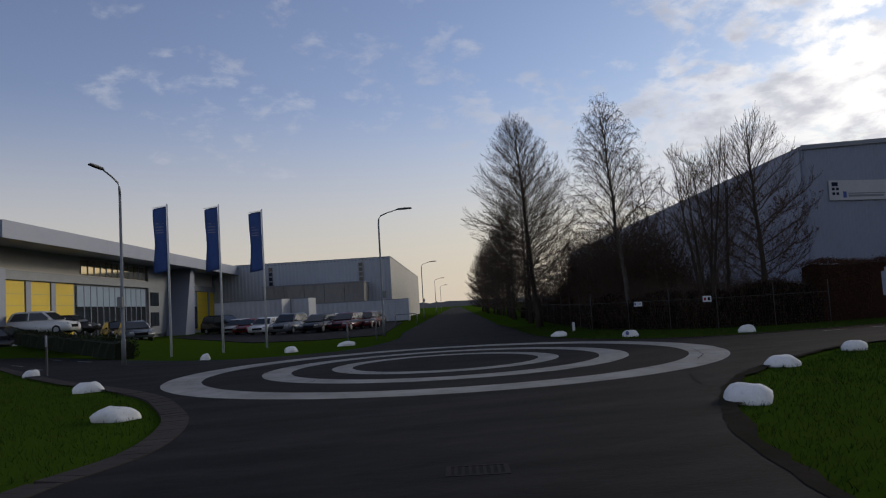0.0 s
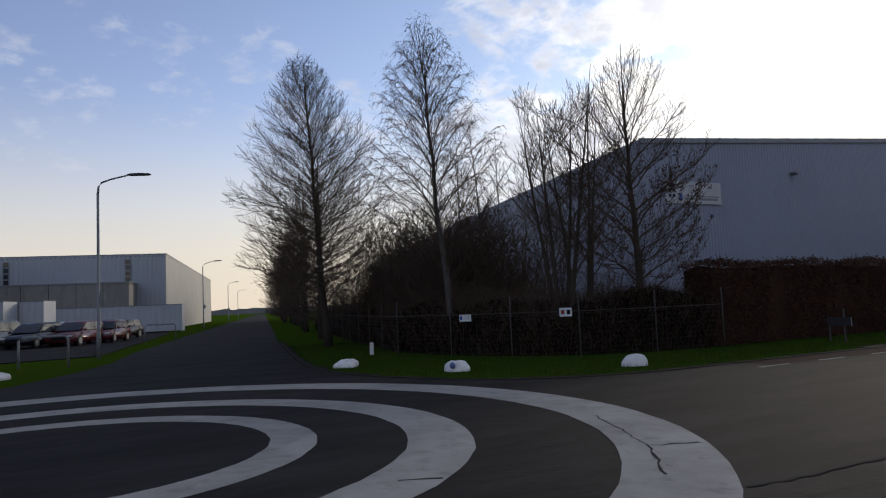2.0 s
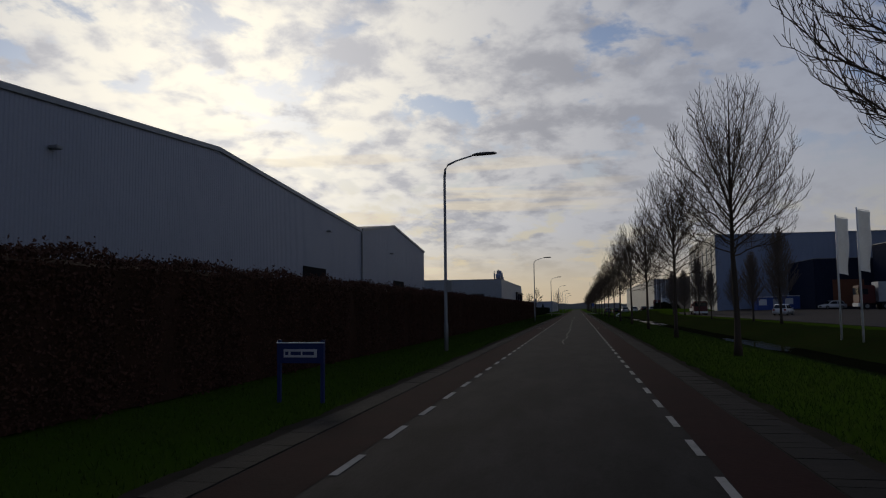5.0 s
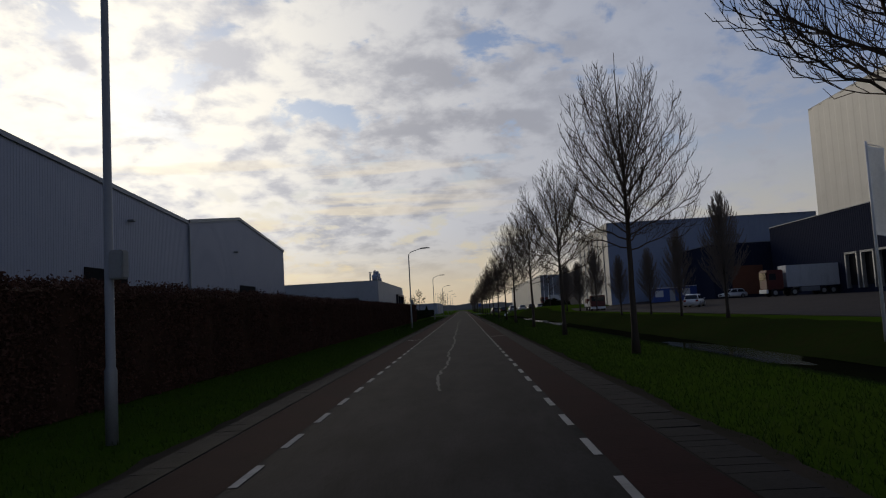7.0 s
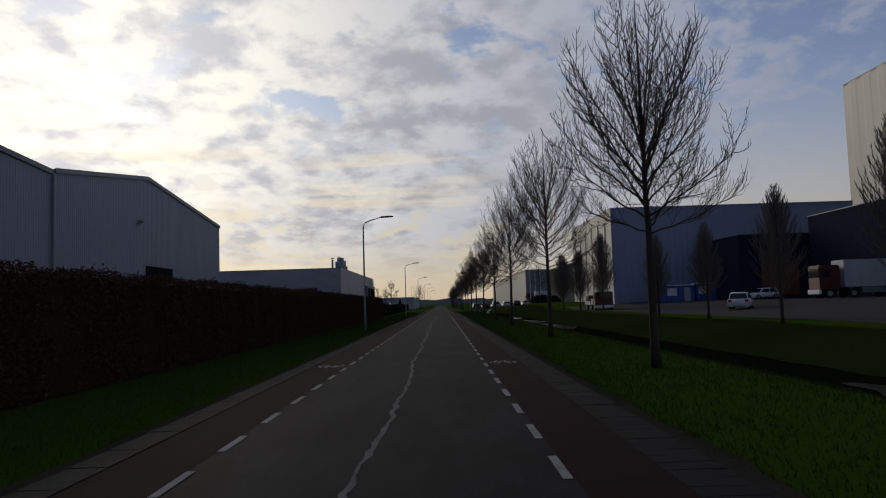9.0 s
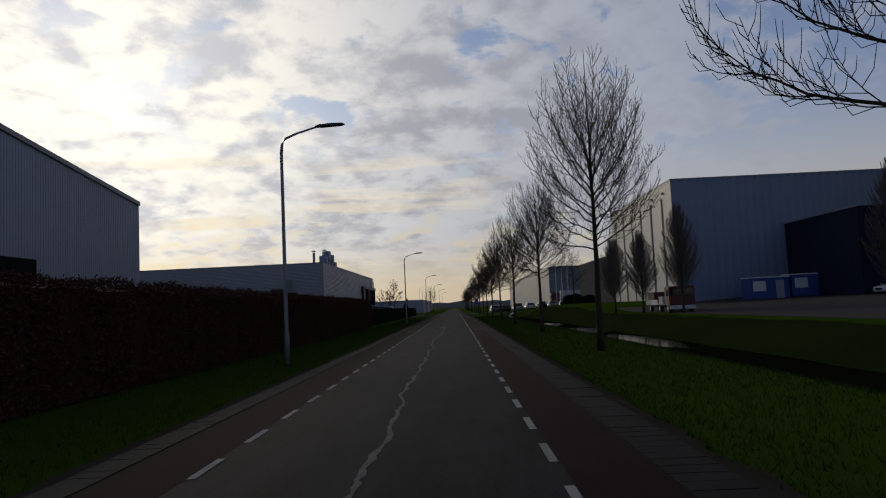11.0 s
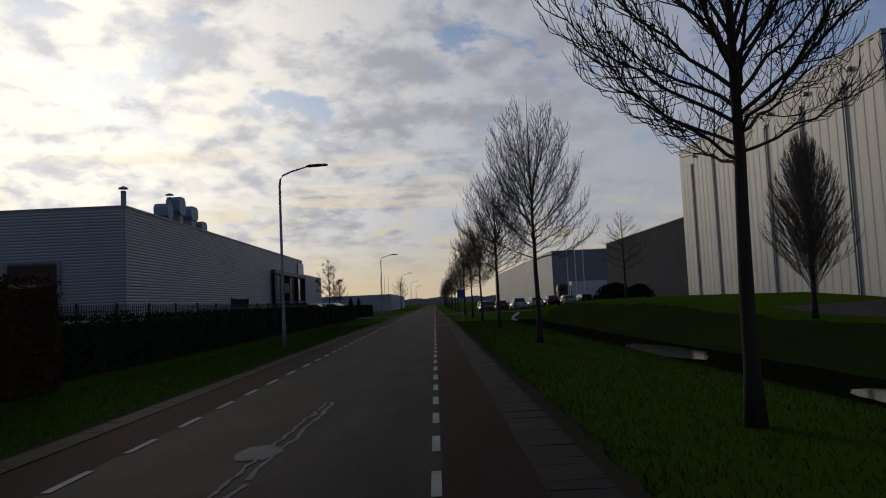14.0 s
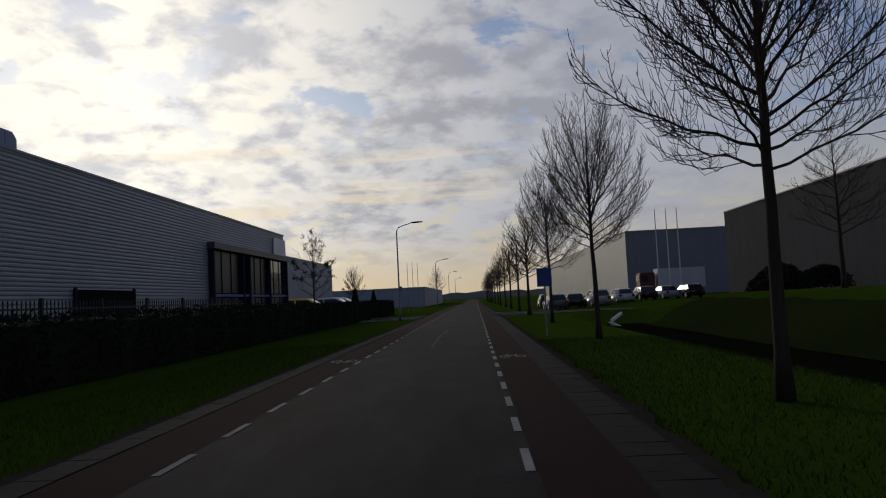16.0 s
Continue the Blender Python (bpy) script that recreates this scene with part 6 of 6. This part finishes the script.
# ---- blue site cabins in the yard ----
for x0, x1 in ((33.5, 37.8), (38.1, 42.6)):
    c = thing("site_cabin", "blue steel site cabin with white shutters", "cabin", (x0, 158.0, plateau(158.0) + yard_rise(x0) - 0.02), 0, "site cabins")
    w = x1 - x0
    part("body", boxes((0, w, 0, 2.5, 0.1, 2.45), bevel=0.03), M_SIGNBLUE, c)
    part("roof_edge", boxes((-0.05, w + 0.05, -0.05, 2.55, 2.45, 2.58)), M_WHITE, c)
    part("shutter", boxes((0.3, 1.7, -0.04, 0.0, 1.0, 2.1)), M_WHITE, c, "white roller shutter")
    part("door", boxes((w - 1.5, w - 0.6, -0.04, 0.0, 0.15, 2.15)), M_LIGHTCLAD, c)
# dock doors and the rust-coloured panel of the navy hall
for y in (123.5, 119.8, 116.1):
    d = thing("dock_door", "loading dock door with a pale frame in the navy wall", "dock door", (49.92, y, plateau(y) + 0.7), -90, "dock doors")
    part("leaf", boxes((-1.2, 1.2, -0.06, 0.0, 1.0, 4.6)), M_DARK, d)
    for a in (-1.45, 1.2):
        part("frame_post", boxes((a, a + 0.25, -0.5, 0.0, 0.6, 4.9)), M_METAL, d)
    part("frame_head", boxes((-1.45, 1.45, -0.5, 0.0, 4.9, 5.15)), M_POLE, d)
p = thing("wall_panel", "rust-orange panelled strip on the navy wall", "wall panel", (46.3, 148.9, 1.05))
part("panel", boxes((-2.5, 2.5, -0.05, 0.0, 0.3, 4.9)), material("rust_panel", (0.15, 0.055, 0.027), 0.8, (0.11, 0.042, 0.022), 0.5, 12, 0.8, 0.1, stain=0.3), p)

# ---- the grey hall beside the road: roof plant, entrance ----
for y, z in ((169.7, 9.5), (177.5, 10.25), (182.8, 9.6)):
    s = thing("flue", "dark steel roof flue with a rain cap", "flue", (-16.9, y, 7.5), 0, "roof flues")
    bm = bmesh.new()
    tube(bm, [(0, 0, 0), (0, 0, z - 7.75)], [0.16, 0.16], 12)
    part("pipe", bm, M_CLAD_TRIM, s, smooth=True)
    bm = bmesh.new()
    tube(bm, [(0, 0, z - 7.62), (0, 0, z - 7.55), (0, 0, z - 7.45)], [0.30, 0.28, 0.05], 12)
    part("rain_cap", bm, M_CLAD_TRIM, s, smooth=True)
for y, low, high, wide in ((176.0, 8.2, 9.3, 1.0), (178.5, 8.8, 10.1, 1.3), (181.2, 8.7, 9.75, 1.6), (183.5, 7.85, 8.85, 1.4)):
    u = thing("air_handler", "grey roof ventilator hood with chamfered edges on a narrow curb", "roof unit", (-16.8, y, 7.5), 0, "roof units")
    h, top, bot, c = wide / 2, high - 7.5, low - 7.5, 0.26
    ring = [(-h, bot + c), (-h + c, bot), (h - c, bot), (h, bot + c), (h, top - c), (h - c, top), (-h + c, top), (-h, top - c)]
    bm = bmesh.new()
    ends = [[bm.verts.new((x, p, q)) for p, q in ring] for x in (-0.5, 0.5)]
    for i in range(8):
        bm.faces.new((ends[0][i], ends[1][i], ends[1][i - 7], ends[0][i - 7]))
    bm.faces.new(ends[0][::-1])
    bm.faces.new(ends[1])
    bmesh.ops.recalc_face_normals(bm, faces=bm.faces)
    part("hood", bm, M_BLUECLAD, u)
    part("curb", boxes((-0.38, 0.38, -h * 0.6, h * 0.6, 0.0, bot + 0.05), bevel=0.02), M_CLAD_TRIM, u, "darker curb")
    part("seam", boxes((0.5, 0.512, -0.03, 0.03, bot + 0.04, top - 0.04)), M_CLAD_TRIM, u)
d = thing("end_door", "brown roller door in the grey hall's end wall", "door", (-20.0, 165.23, 0))
part("leaf", boxes((-1.35, 1.35, -0.06, 0.0, 0, 4.6)), material("brown_door", (0.045, 0.032, 0.028), 0.8), d)
part("frame", boxes((-1.5, -1.35, -0.1, 0.0, 0, 4.7), (1.35, 1.5, -0.1, 0.0, 0, 4.7), (-1.5, 1.5, -0.1, 0.0, 4.7, 4.82)), M_CLAD_TRIM, d)
e = thing("entrance", "glazed entrance on a shade-dark backing, with dark blue posts under a beam", "entrance", (-14.9, 201.0, 0))
# flat dark sheet paints the shade behind the posts; dim panes carry it
part("recess", boxes((-0.06, -0.04, 0.0, 17.6, 0, 5.6)), M_DARK, e)
part("beam", boxes((-0.05, 0.40, -0.2, 18.0, 5.35, 5.75)), M_LAMPHEAD, e)
part("rail", boxes((-0.03, 0.2, 0.0, 17.6, 2.35, 2.52)), M_SIGNBLUE, e)
for y in (0.0, 5.9, 7.3, 12.4, 17.6):
    part("post", boxes((0.0, 0.28, y - 0.13, y + 0.13, 0, 5.35)), M_NAVY, e)
for y0, y1 in ((0.25, 5.7), (7.5, 12.2), (12.6, 17.4)):
    for z0, z1 in ((0.3, 2.3), (2.6, 5.3)):
        # the bright upper end pane stands in for the open corner
        part("pane", boxes((-0.035, 0.0, y0, y1, z0, z1)), M_GLASS if y0 > 12 and z0 > 2 else M_DIMGLASS, e)
    for y in (y0 + (y1 - y0) / 3, y0 + (y1 - y0) * 2 / 3):
        part("mullion", boxes((0.0, 0.04, y - 0.03, y + 0.03, 0.3, 5.3)), M_NAVY, e)
p = thing("corner_sign", "blank white sign panel on the hall's corner", "sign", (-14.9, 217.4, 6.45))
part("panel", boxes((0.0, 0.08, -2.0, 1.6, -0.75, 0.75)), M_WHITE, p)
d = thing("side_door", "dark roller door in the grey hall", "door", (-14.93, 188.3, 0))
part("leaf", boxes((0.0, 0.06, -2.5, 2.5, 0, 2.65)), M_DARK, d)
part("frame", boxes((0.0, 0.1, -2.65, -2.5, 0, 2.75), (0.0, 0.1, 2.5, 2.65, 0, 2.75)), M_NAVY, d)

# bar fence before the hall
f = thing("bar_fence", "dark green steel bar fence behind the hedge", "fence", (-9.3, 142.3, 0))
bar = mesh_of("bar", boxes((-0.012, 0.012, -0.012, 0.012, 0.0, 1.98)), M_DARKGREEN)
for i in range(280):
    b = new("bar", bar)
    b.parent = f
    b.location = (0, 0.17 * i, 0)
for z in (0.25, 1.75):
    part("rail", boxes((-0.02, 0.02, -0.05, 47.6, z, z + 0.05)), M_DARKGREEN, f)
for i in range(17):
    part("post", boxes((-0.04, 0.04, 2.9 * i - 0.04, 2.9 * i + 0.04, 0, 2.05)), M_DARKGREEN, f)

# ---- corner fence, signs, flags ----
FENCE = [(-36.0, 13.4), (-24.0, 10.2), (-13.5, 7.8), (-11.0, 8.4), (-9.0, 9.25), (-7.5, 10.5), (-6.75, 12.6), (-6.5, 15.0)]
f = thing("corner_fence", "rusty wire fence on steel posts round the thicket", "fence", (0, 0, 0))
stations = []
for p, q in zip(FENCE, FENCE[1:]):
    p, q = Vector(p), Vector(q)
    n = max(1, round((q - p).length / 2.8))
    stations += [p.lerp(q, i / n) for i in range(n)]
stations.append(Vector(FENCE[-1]))
for p in stations:
    bm = bmesh.new()
    tube(bm, [(p.x, p.y, -0.05), (p.x, p.y, 1.72)], [0.019, 0.019], 8)
    part("post", bm, M_FENCEPOST, f, smooth=True)
for z, r in ((1.22, 0.015),):
    bm = bmesh.new()
    tube(bm, [(p.x, p.y, z) for p in stations], [r] * len(stations), 6)
    part("top_rail", bm, M_FENCEPOST, f, "thin steel top rail")
bm = bmesh.new()
for p, q in zip(stations, stations[1:]):
    n = int((q - p).length / 0.12)
    for i in range(n):
        a = p.lerp(q, i / n)
        tube(bm, [(a.x, a.y, 0.03), (a.x, a.y, 1.2)], [0.0013, 0.0013], 3, False)
for k in range(9):
    tube(bm, [(p.x, p.y, 0.08 + 0.135 * k) for p in stations], [0.0014] * len(stations), 3, False)
mesh = part("wire_mesh", bm, M_LAMPHEAD, f)
tagged(mesh, kind="stuff")


def fence_plate(at, turn, w, h, bars):
    s = thing("fence_sign", "small white sign plate with unreadable marks on the fence", "sign", at, turn, "plates on the fence")
    part("plate", boxes((-w / 2, w / 2, -0.008, 0.008, -h / 2, h / 2)), M_WHITE, s)
    for x0, x1, z0, z1, m in bars:
        part("mark", boxes((x0, x1, -0.012, -0.0085, z0, z1)), m, s)


fence_plate((-10.4, 8.58, 1.12), 24, 0.42, 0.20, [(-0.19, -0.10, -0.05, 0.06, M_SIGNBLUE), (-0.01, 0.00, -0.1, 0.1, M_POLE), (0.04, 0.17, 0.02, 0.04, M_POLE), (0.04, 0.14, -0.04, -0.02, M_POLE)])
fence_plate((-7.72, 10.22, 1.20), 41, 0.34, 0.24, [(-0.13, -0.03, -0.06, 0.06, M_TAIL), (0.03, 0.13, -0.06, 0.06, M_DARK)])
solid("marker_post", boxes((-0.07, 0.07, -0.05, 0.05, 0, 0.42), bevel=0.02), M_STONE, "short white marker post in the grass", "post", at=(-14.3, 7.2, -0.03))

# blue street-name board on two legs; dark blue and white edge paint in backlight
b = thing("street_name_board", "blue street name board on two legs, darkened as if backlit", "sign", (-4.19, 25.42, -0.03), -2)
for x in (-0.40, 0.40):
    part("leg", boxes((x - 0.03, x + 0.03, -0.03, 0.03, 0, 1.08)), M_BOARDBLUE, b)
part("board", boxes((-0.43, 0.43, -0.045, -0.03, 0.68, 1.02)), M_BOARDBLUE, b)
part("top_edge", boxes((-0.44, 0.44, -0.05, -0.025, 1.022, 1.04)), M_WHITE, b)
part("name_plate", boxes((-0.30, 0.31, -0.056, -0.047, 0.78, 0.92)), M_SIGNPANEL, b)
for x0, x1 in ((-0.27, -0.21), (-0.17, 0.02), (0.05, 0.26)):
    part("name_mark", boxes((x0, x1, -0.062, -0.058, 0.82, 0.88)), M_BOARDBLUE, b)
b = thing("low_board", "weathered dark low board on two thin posts in the verge", "sign", (-4.7, 17.8, -0.03), -20)
for x, z in ((-0.55, 0.70), (0.10, 0.98)):
    part("post", boxes((x - 0.02, x + 0.02, -0.02, 0.02, 0, z)), M_FENCEPOST, b)
part("board", boxes((-0.58, 0.42, -0.035, -0.022, 0.48, 0.72)), M_LAMPHEAD, b)
part("end_strip", boxes((0.42, 0.45, -0.036, -0.02, 0.48, 0.72)), M_METAL, b)

# blue banners on white poles
def banner(at, turn, height, cloth, label, group):
    t = thing("flagpole", label, "flag", at, turn, group)
    bm = bmesh.new()
    tube(bm, [(0, 0, 0), (0, 0, height * 0.6), (0, 0, height)], [0.06, 0.05, 0.035], 10)
    part("pole", bm, M_WHITEPOLE, t, smooth=True)
    bm = bmesh.new()
    nx, nz = 8, 24
    grid = []
    for k in range(nz + 1):
        f = k / nz
        row = []
        for i in range(nx + 1):
            g = i / nx
            row.append(bm.verts.new((0.05 + 0.64 * g * (1 - 0.12 * f * math.sin(3 * f)), 0.10 * math.sin(4 * g + 3 * f) * g + 0.05 * math.sin(9 * f) * g, height - 0.12 - 3.0 * f - 0.10 * g)))
        grid.append(row)
    for a, b in zip(grid, grid[1:]):
        for i in range(nx):
            bm.faces.new((a[i], a[i + 1], b[i + 1], b[i]))
    r = bmesh.ops.solidify(bm, geom=bm.faces[:], thickness=0.012)
    flag = part("banner", bm, cloth, t, "hanging banner", smooth=True)
    bm = bmesh.new()
    tube(bm, [(0, 0, height - 0.08), (0.70, 0, height - 0.17)], [0.015, 0.012], 6)
    part("banner_arm", bm, M_WHITEPOLE, t)
    if cloth == M_BLUE:
        for z in (0.9, 1.05, 1.2, 1.32):
            part("banner_mark", boxes((0.18, 0.54, 0.028, 0.034, height - z - 0.03, height - z)), M_METAL, flag)
    return t


for x, y in ((-16.95, -11.45), (-17.5, -9.2), (-19.4, -7.2)):
    banner((x, y, ground_height(x, y)), 258, 7.05, M_BLUE, "blue hanging banner on a white flagpole in the verge", "blue banners")
for x, y in ((14.15, 55.0), (14.15, 52.0)):
    banner((x, y, ground_height(x, y)), 20, 6.7, M_WHITE, "white hanging banner on a tall flagpole by the yard", "white banners")
for x in (25.2, 26.6, 28.0):
    t = thing("flagpole", "bare tall white flagpole before the warehouse", "flagpole", (x, 252.0, ground_height(x, 252.0)), 0, "bare flagpoles")
    bm = bmesh.new()
    tube(bm, [(0, 0, 0), (0, 0, 11.5)], [0.09, 0.05], 8)
    part("pole", bm, M_WHITEPOLE, t)

# bent rail of the cycle rack, sign posts
for x, y, w in ((*west(-41.5, 2.9), 1.8), (-19.3, -2.4, 1.5)):
    r = thing("cycle_rail", "dark bent steel rail at the edge of the car park", "rail", (x, y, 0.0), 75)
    bm = bmesh.new()
    tube(bm, [(-w / 2, 0, 0), (-w / 2, 0, 0.95), (-w / 2 + 0.1, 0, 1.05), (w / 2 - 0.1, 0, 1.05), (w / 2, 0, 0.95), (w / 2, 0, 0)], [0.04] * 6, 8)
    part("rail", bm, M_POLE, r, smooth=True)
s = thing("direction_sign", "grey sign post with a narrow plate seen edge-on", "sign", (-8.55, -14.4, -0.03), 70)
part("post", boxes((-0.025, 0.025, -0.025, 0.025, 0, 1.35)), M_LAMPHEAD, s)
part("plate", boxes((-0.03, 0.03, -0.05, -0.03, 1.0, 1.38)), M_CLAD, s)
s = thing("direction_sign", "narrow grey sign plate on a post in the corner grass", "sign", (3.5, 7.9, -0.03), 70)
part("post", boxes((-0.03, 0.03, -0.03, 0.03, 0, 1.9)), M_METAL, s)
part("plate", boxes((-0.14, 0.14, -0.05, -0.03, 1.2, 1.8)), M_CLAD, s)
p = thing("drain_pipe", "white plastic drain pipe with a bend at the ditch end", "pipe", (10.2, 205.5, -0.55), 0)
bm = bmesh.new()
tube(bm, [(0.85, 0.3, 0.55), (0.12, 0.04, 0.12), (0, 0, 0.0), (0.12, -0.04, -0.10), (0.8, -0.3, -0.45)], [0.12] * 5, 10)
part("pipe", bm, M_STONE, p, smooth=True)
for x in (-7.8, -7.1, -6.4):
    t = thing("flagpole", "thin bare flagpole before the low distant hall", "flagpole", (x, 257.0, -0.03), 0, "thin flagpoles")
    bm = bmesh.new()
    tube(bm, [(0, 0, 0), (0, 0, 6.8)], [0.045, 0.025], 8)
    part("pole", bm, M_POLE, t)
